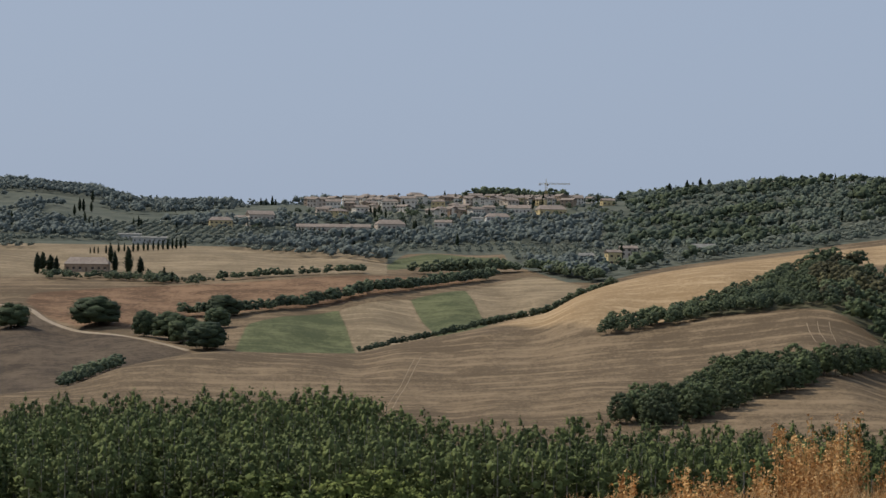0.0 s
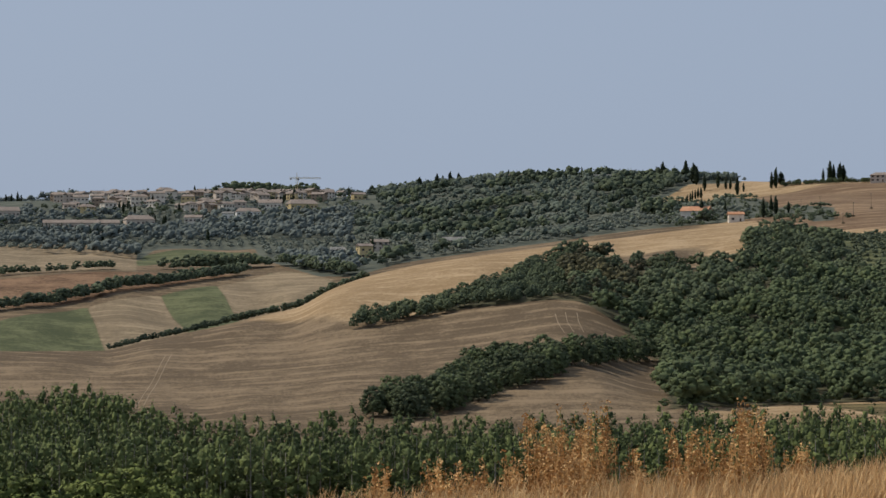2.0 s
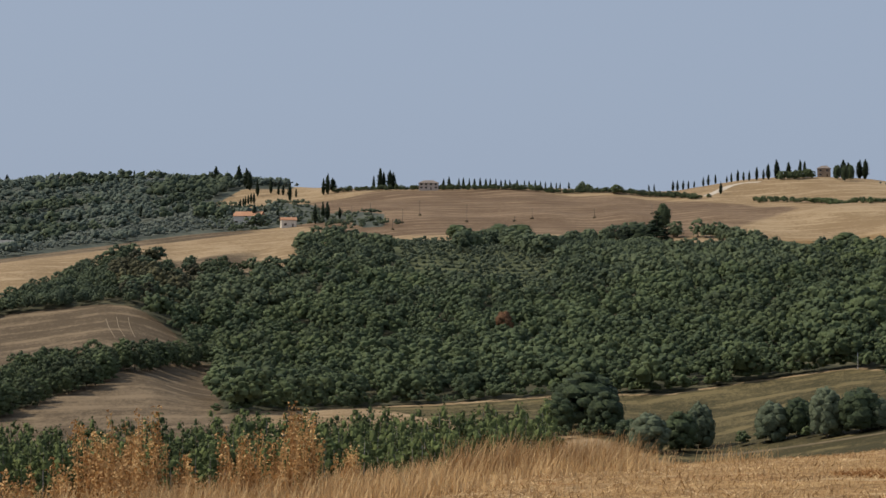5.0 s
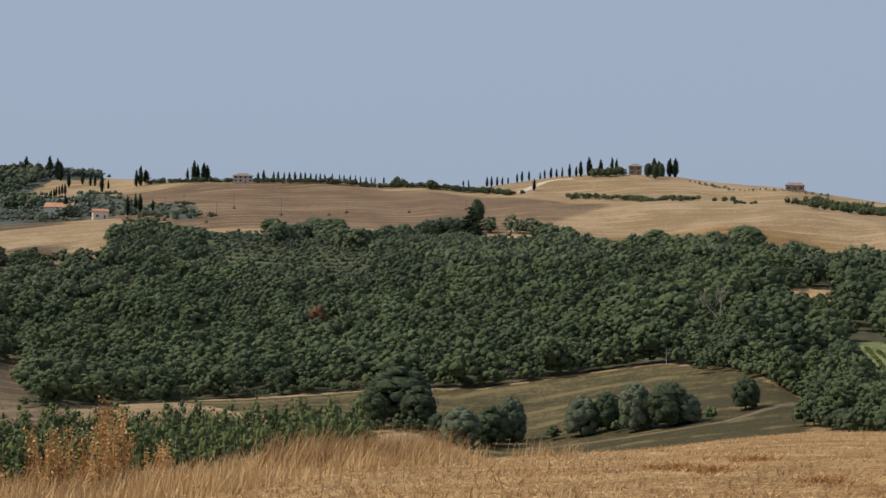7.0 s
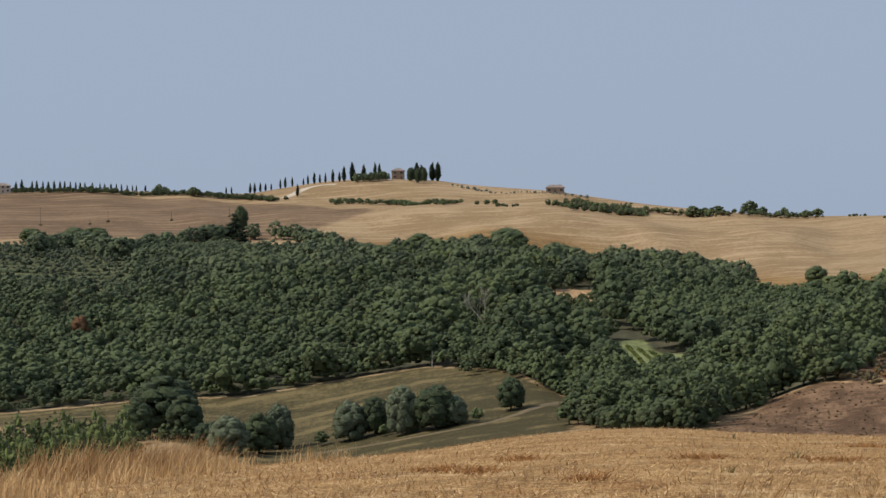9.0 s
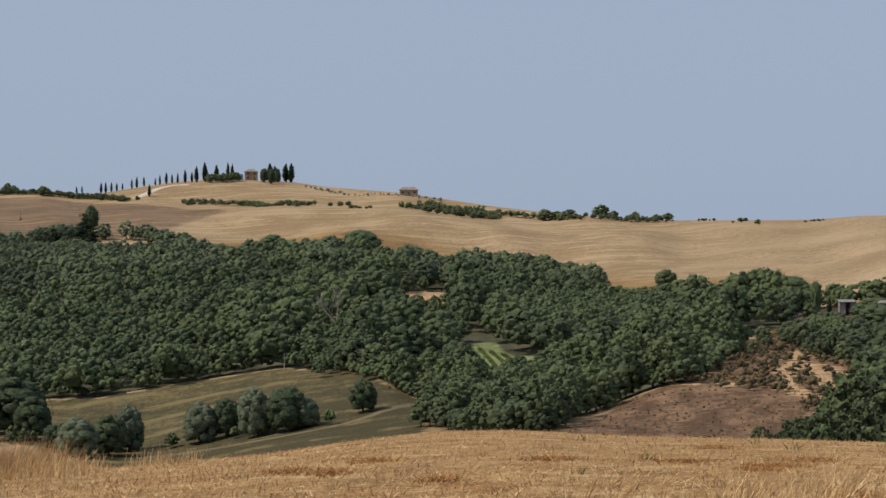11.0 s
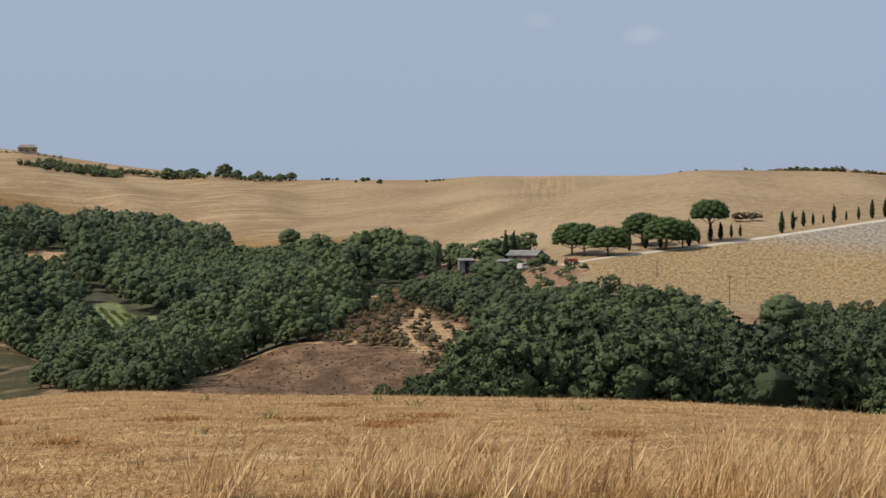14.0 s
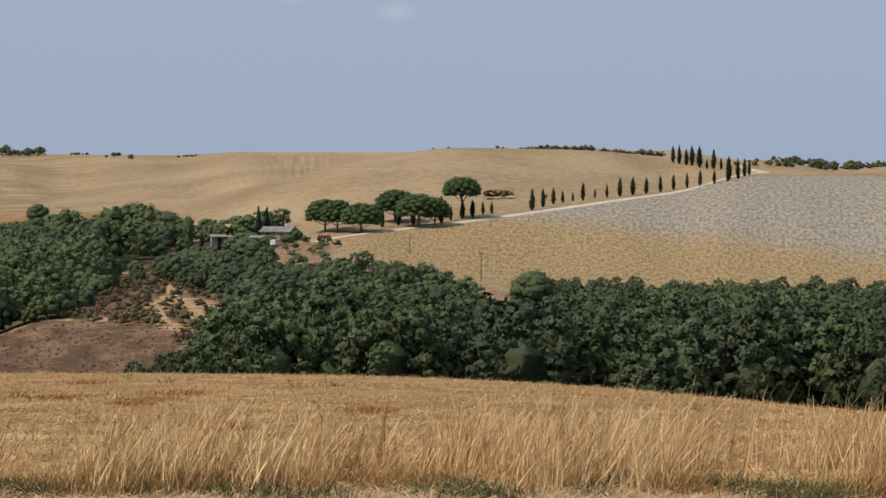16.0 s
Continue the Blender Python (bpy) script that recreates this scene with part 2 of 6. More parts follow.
OAK = leafy("oak_leaves", (0.028, 0.04, 0.024), (0.074, 0.095, 0.043), leaf=0.3)
FRESHWOOD = leafy("fresh_green_leaves", (0.053, 0.075, 0.04), (0.116, 0.145, 0.066), odd=0.0, leaf=0.2)
TURNING = leafy("turning_oak_leaves", (0.058, 0.057, 0.032), (0.14, 0.128, 0.062), odd=0.0, leaf=0.22)
WITHERED = leafy("withered_leaves", (0.09, 0.045, 0.025), (0.19, 0.10, 0.05), odd=0.0, leaf=0.2)
WOODLAND = leafy("woodland_leaves", (0.062, 0.083, 0.043), (0.112, 0.14, 0.06), odd=0.0, leaf=0.22)
# Woodland leaves again, with distance haze painted in as a paler tone.
HAZED_WOOD = leafy("hazed_oak_leaves", (0.064, 0.084, 0.05), (0.127, 0.152, 0.077), odd=0.0, leaf=0.22)
DARKWOOD = leafy("dense_wood_leaves", (0.056, 0.071, 0.038), (0.112, 0.139, 0.058), odd=0.0, leaf=0.15, full=0.75)
POPLAR = leafy("poplar_leaves", (0.05, 0.068, 0.027), (0.145, 0.174, 0.058), odd=0.0, leaf=0.14)
THICKET = leafy("thicket_leaves", (0.05, 0.07, 0.02), (0.17, 0.2, 0.05), odd=0.0, leaf=0.1)
HEDGEROW = leafy("hedgerow_leaves", (0.05, 0.066, 0.042), (0.115, 0.138, 0.075), odd=0.0, rough=0.2)
# Between hedgerow and far woods: about half the haze mixed into the colour.
HAZY_MIDHILL = leafy("hazed_mid_hill_leaves", (0.076, 0.096, 0.078), (0.132, 0.156, 0.114), odd=0.0, rough=0.2)
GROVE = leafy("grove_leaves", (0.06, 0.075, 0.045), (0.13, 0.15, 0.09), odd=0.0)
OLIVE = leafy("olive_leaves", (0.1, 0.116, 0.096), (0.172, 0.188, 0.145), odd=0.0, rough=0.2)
# Far woods: distance haze is painted into both tones, pale and bluish.
HAZY_HILLWOOD = leafy("hazed_hill_leaves", (0.112, 0.132, 0.122), (0.15, 0.173, 0.152), odd=0.0, rough=0.2)
CYPRESS = leafy("cypress_foliage", (0.011, 0.019, 0.011), (0.036, 0.05, 0.023), luck=0.4, odd=0.0)
PINE = leafy("pine_needles", (0.034, 0.058, 0.022), (0.085, 0.124, 0.042), odd=0.0, leaf=0.12)
SCRUB_LEAF = leafy("scrub_leaves", (0.055, 0.047, 0.026), (0.165, 0.132, 0.068), dry=(0.2, 0.12, 0.05), odd=0.15, leaf=0.12)
STRAW = leafy("dry_straw", (0.33, 0.19, 0.08), (0.74, 0.52, 0.265), odd=0.0, full=0)
BLEACHED = leafy("bleached_grass", (0.29, 0.158, 0.062), (0.9, 0.65, 0.35), odd=0.0, full=0)
TUSSOCK = leafy("dry_tussocks", (0.1, 0.065, 0.038), (0.25, 0.17, 0.1), odd=0.0)
DOCK = leafy("dry_dock", (0.25, 0.128, 0.046), (0.72, 0.46, 0.2), odd=0.0, full=0)
RUST = leafy("rusty_straw", (0.17, 0.075, 0.028), (0.46, 0.24, 0.09), odd=0.0, full=0)
WEED = leafy("green_weeds", (0.055, 0.06, 0.022), (0.14, 0.14, 0.055), odd=0.0, full=0)
BARK = plain("bark", (0.09, 0.07, 0.05), (0.2, 0.165, 0.12), 3.0, 0.95, 0.05)
PALE_BARK = plain("pale_bark", (0.2, 0.18, 0.14), (0.38, 0.35, 0.29), 3.0, 0.9, 0.03)
TILE = plain("clay_roof_tiles", (0.2, 0.16, 0.132), (0.31, 0.257, 0.215), 0.9, 0.9, 0.05)
ORANGE_TILE = plain("new_orange_roof_tiles", (0.42, 0.2, 0.11), (0.52, 0.29, 0.17), 0.9, 0.9, 0.05)
GREY_ROOF = plain("weathered_sheet_roof", (0.15, 0.145, 0.13), (0.27, 0.26, 0.235), 0.8, 0.7)
CREAM = plain("cream_render", (0.62, 0.55, 0.46), (0.75, 0.68, 0.58), 0.5)
OCHRE = plain("ochre_render", (0.52, 0.4, 0.2), (0.62, 0.5, 0.29), 0.5)
WHITE = plain("white_render", (0.62, 0.6, 0.56), (0.75, 0.73, 0.68), 0.5)
ROSE = plain("rose_render", (0.5, 0.41, 0.33), (0.6, 0.51, 0.42), 0.5)
STONE = plain("field_stone", (0.25, 0.18, 0.127), (0.4, 0.31, 0.225), 1.6, 0.95, 0.06)
GLASS = plain("dark_window_glass", (0.02, 0.022, 0.025), (0.05, 0.05, 0.055), 1.0, 0.2, spec=0.5)
SHUTTER = plain("brown_shutters", (0.10, 0.07, 0.045), (0.15, 0.10, 0.07), 2.0, 0.7)
PLANK = plain("grey_weathered_boards", (0.16, 0.15, 0.135), (0.3, 0.285, 0.26), 2.5, 0.9, 0.02)
POLE_WOOD = plain("weathered_pole_wood", (0.12, 0.10, 0.08), (0.22, 0.19, 0.15), 4.0)
CONCRETE = plain("pale_concrete", (0.38, 0.37, 0.34), (0.52, 0.5, 0.46), 2.0)
CRANE_PAINT = plain("faded_yellow_paint", (0.45, 0.36, 0.16), (0.55, 0.47, 0.26), 1.0, 0.6)
RED_PAINT = plain("faded_red_paint", (0.42, 0.06, 0.03), (0.55, 0.12, 0.06), 2.0, 0.5, spec=0.4)
RUBBER = plain("tyre_rubber", (0.02, 0.02, 0.02), (0.05, 0.047, 0.043), 4.0)
METAL = plain("dull_metal", (0.2, 0.2, 0.2), (0.35, 0.35, 0.34), 3.0, 0.5, spec=0.5)


def earth():
    """The ground: stubble and ploughland by field, each with its rows, patches and clods."""
    s = Shader("fields", 0.95, 0.1)
    rows, p = s.attr("rows", "Vector"), s.where()
    flat = s.stretch(p, (1, 1, 0))
    fine = s.noise(s.stretch(rows, (9, 0.22, 0)), 1.0, 5, 0.7)
    patch = s.noise(flat, 0.012, 4)
    grain = s.math("MULTIPLY_ADD", s.noise(flat, 1.6, 5, 0.8), 0.5, s.math("MULTIPLY", s.noise(flat, 0.28, 5, 0.8), 0.5))
    furrow = s.noise(s.stretch(rows, (8.0, 0.006, 0)), 1.0, 3, 0.5)
    blot = s.noise(s.stretch(rows, (0.9, 0.04, 0)), 1.0, 5, 0.6)
    row = s.math("MULTIPLY_ADD", s.noise(s.stretch(rows, (0.16, 0.2, 0)), 1.0, 4, 0.65), 0.5, s.math("MULTIPLY", s.noise(s.stretch(rows, (0.2, 0.045, 0)), 1.0, 5, 0.75), 0.5))
    bend = s.noise(s.stretch(rows, (0.16, 0.004, 0)), 1.0, 2)
    split = s.t.nodes.new("ShaderNodeSeparateXYZ")
    s.put(split.inputs[0], rows)
    swath = s.math("SINE", s.math("MULTIPLY_ADD", split.outputs[1], 0.33, s.math("MULTIPLY", bend, 13.0)))
    swath = s.math("MULTIPLY", s.step(swath, 0.45, 1.0), s.step(s.noise(s.stretch(rows, (0.8, 0.02, 0)), 1.0, 3), 0.35, 0.65))
    wob = s.math("MULTIPLY", s.math("SUBTRACT", s.noise(flat, 0.25, 4), 0.5), 7.0)

    def field(lo, hi, rowy=0.5, clod=0.9):
        f = s.math("MULTIPLY_ADD", row, rowy, s.math("MULTIPLY", blot, 1 - rowy))
        f = s.math("MULTIPLY_ADD", s.math("SUBTRACT", patch, 0.5), 0.5, f)
        f = s.math("MULTIPLY_ADD", s.math("SUBTRACT", swath, 0.3), 0.32 * rowy, f)
        f = s.math("MULTIPLY_ADD", s.math("SUBTRACT", fine, 0.5), 0.4, f)
        f = s.math("MULTIPLY_ADD", s.math("SUBTRACT", grain, 0.5), clod, f)
        return s.mix(s.step(f, 0.34, 0.66), lo, hi)

    def inside(name, soft=0.8, ragged=1.0):
        return s.step(s.math("MULTIPLY_ADD", wob, ragged, s.attr(name)), -soft, soft)

    c = field((0.25, 0.168, 0.088), (0.40, 0.288, 0.168))
    smooth = s.mix(s.step(s.math("MULTIPLY_ADD", s.math("SUBTRACT", grain, 0.5), 2.2, s.math("MULTIPLY_ADD", s.math("SUBTRACT", patch, 0.5), 0.9, s.math("MULTIPLY_ADD", fine, 0.3, s.math("MULTIPLY_ADD", row, 0.3, 0.2)))), 0.25, 0.75), (0.245, 0.168, 0.091), (0.4, 0.29, 0.172))
    c = s.mix(inside("smooth", 30, 2), c, smooth)
    c = s.mix(inside("furrowed", 12, 2), c, s.mix(s.step(s.math("MULTIPLY_ADD", s.math("SUBTRACT", grain, 0.5), 2.0, s.math("MULTIPLY_ADD", furrow, 0.55, s.math("MULTIPLY_ADD", patch, 0.6, -0.08))), 0.25, 0.75), (0.2, 0.135, 0.071), (0.385, 0.276, 0.16)))
    c = s.mix(inside("golden", 25, 4), c, field((0.2, 0.115, 0.043), (0.312, 0.2, 0.085), 0.4))
    c = s.mix(inside("worked", 4), c, field((0.14, 0.09, 0.053), (0.275, 0.188, 0.115), 0.85))
    c = s.mix(inside("dun", 6), c, field((0.102, 0.073, 0.044), (0.232, 0.168, 0.103), 0.6))
    clods = s.math("MULTIPLY_ADD", s.noise(s.stretch(rows, (10.0, 0.2, 0)), 1.0, 5, 0.75), 0.6, s.math("MULTIPLY", s.noise(s.stretch(p, (0.75, 0.75, 0)), 1.0, 4, 0.68), 0.4))
    light = s.mix(s.step(clods, 0.41, 0.57), (0.19, 0.122, 0.055), (0.4, 0.283, 0.145))
    grey = s.mix(s.step(clods, 0.42, 0.58), (0.185, 0.153, 0.115), (0.39, 0.338, 0.266))
    c = s.mix(inside("clay"), c, s.mix(s.step(s.math("MULTIPLY_ADD", wob, 4.0, s.attr("clay_top")), -25, 25), light, grey))
    # Far scrub ground: greyed for haze, to match the tone of the hill woods.
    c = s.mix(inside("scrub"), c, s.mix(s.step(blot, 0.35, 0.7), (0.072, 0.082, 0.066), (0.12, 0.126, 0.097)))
    c = s.mix(inside("floor"), c, s.mix(s.step(blot, 0.35, 0.7), (0.055, 0.056, 0.034), (0.11, 0.1, 0.06)))
    c = s.mix(inside("pasture"), c, field((0.06, 0.051, 0.024), (0.17, 0.132, 0.062), 0.8, 1.5))
    c = s.mix(inside("brown"), c, field((0.05, 0.037, 0.026), (0.125, 0.093, 0.063), 0.2, 1.8))
    c = s.mix(inside("russet"), c, field((0.094, 0.055, 0.031), (0.24, 0.148, 0.087), 0.2, 1.8))
    c = s.mix(inside("green", 0.8, 0.4), c, field((0.062, 0.072, 0.034), (0.14, 0.146, 0.072), 0.3, 1.0))
    c = s.mix(inside("meadow", 0.8, 0.4), c, field((0.12, 0.142, 0.06), (0.235, 0.262, 0.12), 0.3, 1.0))
    c = s.mix(inside("pale", 0.8, 0.5), c, field((0.16, 0.122, 0.076), (0.30, 0.23, 0.145), 0.5))
    c = s.mix(inside("bare", 0.6, 1.6), c, s.mix(s.step(s.math("MULTIPLY_ADD", grain, 0.6, s.math("MULTIPLY", fine, 0.4)), 0.4, 0.6), (0.27, 0.16, 0.082), (0.52, 0.35, 0.19)))
    c = s.mix(inside("bank", 0.6, 1.2), c, s.mix(s.step(s.math("MULTIPLY_ADD", clods, 0.7, s.math("MULTIPLY", grain, 0.3)), 0.38, 0.6), (0.12, 0.07, 0.04), (0.36, 0.225, 0.13)))
    straw = s.noise(s.stretch(p, (11, 11, 11)), 1.0, 6, 0.75)
    mat = s.noise(s.stretch(p, (0.5, 0.9, 0)), 1.0, 6, 0.7)
    gold = s.mix(s.step(s.math("MULTIPLY_ADD", straw, 0.8, s.math("MULTIPLY", mat, 0.35)), 0.46, 0.70), (0.15, 0.078, 0.03), (0.5, 0.315, 0.137))
    laid = s.noise(s.stretch(p, (0.55, 0.55, 0)), 1.0, 6, 0.75)
    gold = s.mix(s.math("MULTIPLY", s.step(laid, 0.53, 0.68), 0.8), gold, s.mix(straw, (0.15, 0.06, 0.018), (0.4, 0.195, 0.068)))
    gold = s.mix(s.math("MULTIPLY", s.step(s.noise(s.stretch(p, (0.9, 0.9, 3)), 1.0, 5, 0.75), 0.54, 0.68), 0.75), gold, s.mix(straw, (0.34, 0.225, 0.11), (0.66, 0.48, 0.265)))
    c = s.mix(inside("gold", 0.8, 0.1), c, gold)
    dirt = s.mix(s.step(straw, 0.35, 0.65), (0.2, 0.148, 0.105), (0.43, 0.34, 0.25))
    c = s.mix(inside("verge", 0.5, 0.07), c, dirt)
    relief = s.math("MULTIPLY_ADD", s.math("MULTIPLY", clods, inside("clay")), 1.0, s.math("MULTIPLY_ADD", grain, 0.5, s.math("MULTIPLY", row, 0.6)))
    s.bump(relief, 0.5, 0.7)
    return s.done(c)


FIELDS = earth()
DIRT = plain("dusty_track", (0.25, 0.195, 0.135), (0.36, 0.29, 0.21), 0.8)
STRAW_LINE = plain("flattened_pale_straw", (0.2, 0.148, 0.095), (0.34, 0.26, 0.17), 0.6)
WORN = plain("worn_dry_grass", (0.11, 0.084, 0.046), (0.18, 0.138, 0.08), 0.8)
GRAVEL = plain("pale_gravel", (0.44, 0.37, 0.28), (0.6, 0.52, 0.42), 1.2)

# ---- fields and woods: bearing in degrees and range in metres of their corners ----
FAR_SCRUB = [
    (-13.42, 1408), (-11.57, 1448), (-9.53, 1454), (-6.84, 1500), (-5.07, 1412), (-2.33, 1338), (-1.52, 1340), (-1.04, 1444), (1.72, 1432),
    (1.88, 1328), (3.5, 1166), (4.63, 1154), (5.91, 1208), (8.3, 1250), (9.88, 1272), (8.33, 1252), (11.56, 1286), (14.8, 1270), (16.01, 1282),
    (15.85, 1370), (14.47, 1382), (12.69, 1524), (14.15, 1688), (15.6, 1670), (15.76, 2500), (3.54, 2500), (-12.54, 2500), (-13.46, 2500),
]
BROWN_LEFT = [
    (-13.4, 984), (-12.48, 970), (-11.55, 978), (-10.93, 956), (-10.14, 930), (-8.56, 870), (-7.13, 836), (-7.2, 662), (-9.03, 636), (-10.91, 618),
    (-13.38, 604),
]
BROWN_MID = [
    (-11.79, 1030), (-11.56, 1088), (-8.58, 1122), (-6.19, 1138), (-2.33, 1172), (1.24, 1194), (-1.35, 1080), (-2.96, 1030), (-5.86, 992),
    (-6.82, 982), (-8.72, 922), (-10.3, 944), (-11.24, 974),
]
GREEN_A = [
    (-6.3, 770), (-5.54, 938), (-4.57, 974), (-2.96, 1012), (-2.2, 800), (-4.41, 770),
]
TAN_A = [
    (-2.96, 1012), (-0.94, 1064), (0.3, 850), (-1.5, 800), (-2.2, 800),
]
GREEN_B = [
    (-0.94, 1064), (0.67, 1116), (1.6, 920), (0.3, 850),
]
PALE_A = [
    (0.67, 1116), (2.53, 1216), (3.99, 1144), (3.0, 920), (1.6, 920),
]
GREEN_C = [
    (1.97, 1192), (2.61, 1214), (3.5, 1166), (3.26, 1124),
]
GREEN_D = [
    (-1.92, 1228), (-1.36, 1386), (-0.39, 1426), (1.72, 1392), (0.75, 1350), (-1.36, 1240),
]
PALE_B = [
    (0.67, 1338), (1.8, 1380), (1.72, 1350),
]
PASTURE = [
    (17.47, 490), (23.25, 484), (26.32, 464), (28.74, 470), (31.63, 466), (33.55, 444), (34.66, 410), (35.76, 390), (35.6, 330), (32.8, 320),
    (30.4, 330), (27.5, 335), (24.88, 380), (22.29, 420),
]
BROWN_RIGHT = [
    (39.53, 290), (41.39, 342), (43.01, 340), (45.92, 326), (48.2, 350), (48.4, 262), (46.5, 225), (45.3, 200), (40, 240),
]
BARE_BANK = [(49.01, 506), (50.1, 526), (51.05, 494), (50.8, 446), (50.03, 432), (49.39, 448)]
BARE_SLIP_B = [
    (55.06, 428), (56.36, 398), (56.68, 368), (55.87, 376), (55.22, 406),
]
CLAY_FIELD = [
    (50.52, 520), (52.62, 536), (56.51, 578), (60.69, 640), (62.91, 664), (66.47, 686), (67.5, 360), (60.7, 360), (57.2, 365), (55.6, 432), (52.63, 440),
    (51.01, 478),
]
SCRUB_SLOPE = [
    (43.01, 340), (43.98, 382), (44.63, 464), (46.08, 510), (47.52, 546), (49.12, 438), (48.4, 330), (47.6, 280), (46.6, 285), (46.0, 318),
]
GREEN_STRIPS = [
    (36.7, 532), (37.67, 545), (38.0, 508), (38.8, 496), (39.0, 474), (37.5, 455), (36.9, 480),
]
WOOD_HILL = [
    (12.11, 664), (13.33, 604), (13.62, 444), (17.79, 496), (23.25, 488), (26.32, 466), (28.74, 472), (31.63, 470), (33.54, 446), (34.66, 412),
    (35.76, 396), (35.89, 348), (39.25, 286), (39.61, 326), (41.39, 346), (43.01, 342), (43.98, 390), (44.63, 472), (46.08, 510), (46.56, 538),
    (45.59, 638), (44.3, 682), (42.2, 648), (40.9, 654), (39.77, 862), (38.15, 880), (36.22, 770), (34.61, 858), (34.3, 942), (31.28, 968),
    (28.38, 1010), (25.95, 796), (22.55, 910), (19.81, 910), (15.82, 864), (15.75, 820), (15.92, 778), (11.71, 812), (9.77, 812), (8.97, 764),
    (6.89, 714), (4.76, 686), (4.6, 694), (6.89, 696), (9.77, 698), (11.22, 688),
]
WOOD_FINGER = [
    (5.15, 452), (6.1, 434), (7.21, 454), (9.78, 500), (11.71, 572), (13.17, 610), (12.36, 594), (11.06, 536), (8.17, 534), (7.37, 498), (5.79, 462),
    (5.31, 444),
]
WOOD_RIGHT = [
    (44.5, 190), (45.3, 215), (46.2, 230), (47, 240), (47.8, 258), (48.43, 300), (49.07, 340), (50.36, 364), (51.66, 378), (52.63, 386), (53.92, 384), (54.73, 370),
    (55.55, 338), (56.36, 350), (56.84, 325), (57.49, 366), (59.1, 364), (60.7, 352), (63.88, 372), (66.5, 354), (69, 350), (69, 165), (60, 165),
    (50, 165), (47, 165), (44.8, 168),
]
WOOD_TOP = [
    (20.29, 914), (21.57, 1054), (22.55, 878), (24.49, 1048), (25.94, 1110), (27.72, 1098), (28.7, 1002), (30.31, 816), (31.59, 1012), (32.87, 916),
    (33.82, 980), (35.09, 678), (36.66, 762), (37.59, 912), (38.15, 876), (39.45, 802), (40.26, 748), (41.39, 618), (42.69, 738), (43.98, 644),
    (45.59, 632),
]
SHED_FRONT = [
    (46.67, 506), (47.15, 474), (47.79, 426), (48.43, 412), (48.91, 416),
]
VILLA_GARDEN = [
    (-10.94, 1182), (-10.16, 1178), (-9.37, 1184), (-8.42, 1160), (-7.31, 1138),
]
KNOLL_ROAD = [
    (27.39, 1470), (27.63, 1484), (27.88, 1502), (28.12, 1520), (28.44, 1530), (28.92, 1524),
]
PASTURE_TRACK = [
    (27.64, 374), (30.37, 364), (32.77, 358), (34.03, 368), (35.76, 390),
]
STRIP_A = [
    (28.69, 1432), (29.66, 1400), (30.78, 1372), (31.9, 1270), (32.54, 1278),
]
STRIP_B = [
    (35.08, 1338), (35.86, 1316), (36.64, 1300), (37.7, 1280), (35.73, 1384), (37.51, 1306), (38.8, 1298), (39.77, 1266), (41.07, 1266),
    (42.69, 1258),
]
STRIP_C = [
    (32.38, 1506), (33.33, 1442), (35.07, 1426), (36.17, 1416),
]
FARM_GARDEN = [
    (12.85, 1350), (13.63, 1404), (13.94, 1270), (15.19, 1288), (15.98, 1290), (17.09, 1246), (17.88, 1184),
]
KNOLL_GARDEN = [
    (29.49, 1526), (29.81, 1528), (30.13, 1532), (30.37, 1540),
]
SHED_TREES = [
    (46.4, 610), (47.2, 595), (47.9, 580), (48.4, 570), (49, 580),
]
HEDGE_A = [
    (-7.3, 984), (-5.86, 984), (-4.58, 1006), (-2.97, 1040), (-1.35, 1086), (0.27, 1146), (1.4, 1192),
]
HEDGE_B = [
    (-2.31, 712), (-1.01, 735), (0.28, 757), (1.9, 790), (2.86, 808), (3.99, 836), (5.0, 856),
]
HEDGE_C = [
    (-0.87, 1210), (0.27, 1216), (1.56, 1250), (2.69, 1256), (3.66, 1202), (4.47, 1158),
]
HEDGE_D = [
    (-6.35, 1158), (-5.07, 1172), (-3.62, 1180), (-2.16, 1194),
]
HEDGE_E = [
    (-10.75, 686), (-9.97, 732), (-9.19, 772),
]
HEDGE_F = [
    (-8.58, 1178), (-6.99, 1152), (-6.19, 1154),
]
HEDGE_RIDGE = [
    (16.76, 1600), (17.87, 1588), (18.99, 1574), (20.59, 1548), (22.21, 1524), (23.83, 1524), (26.26, 1500), (27.07, 1462),
]
HEDGE_G = [
    (23.4, 392), (24.6, 392), (26.0, 388), (27.47, 386), (28.76, 384), (30.37, 376), (32.77, 364),
]
SCRUB_RIGHT = [
    (53.2, 830), (55, 800), (56, 792), (58.3, 800), (60.4, 815),
]
SCRUB_EAST = [
    (62.9, 735), (64.0, 745), (65.2, 740), (66.6, 745),
]
SCRUB_MID = [
    (55.05, 610), (55.86, 614), (56.43, 612),
]
POPLARS = [(-15, 400), (-3, 395), (0, 352), (10, 348), (21, 346), (22.9, 335), (23.3, 300), (20, 285), (10, 285), (-15, 280)]
NEAR_THICKET = [(-6.8, 118), (-6.0, 138), (-1.0, 140), (0.4, 128), (-2.0, 112)]
TRACK_LEFT = [(-13.5, 1040), (-11.7, 1000), (-11.3, 965), (-10.2, 925), (-8.6, 880), (-7.2, 838)]
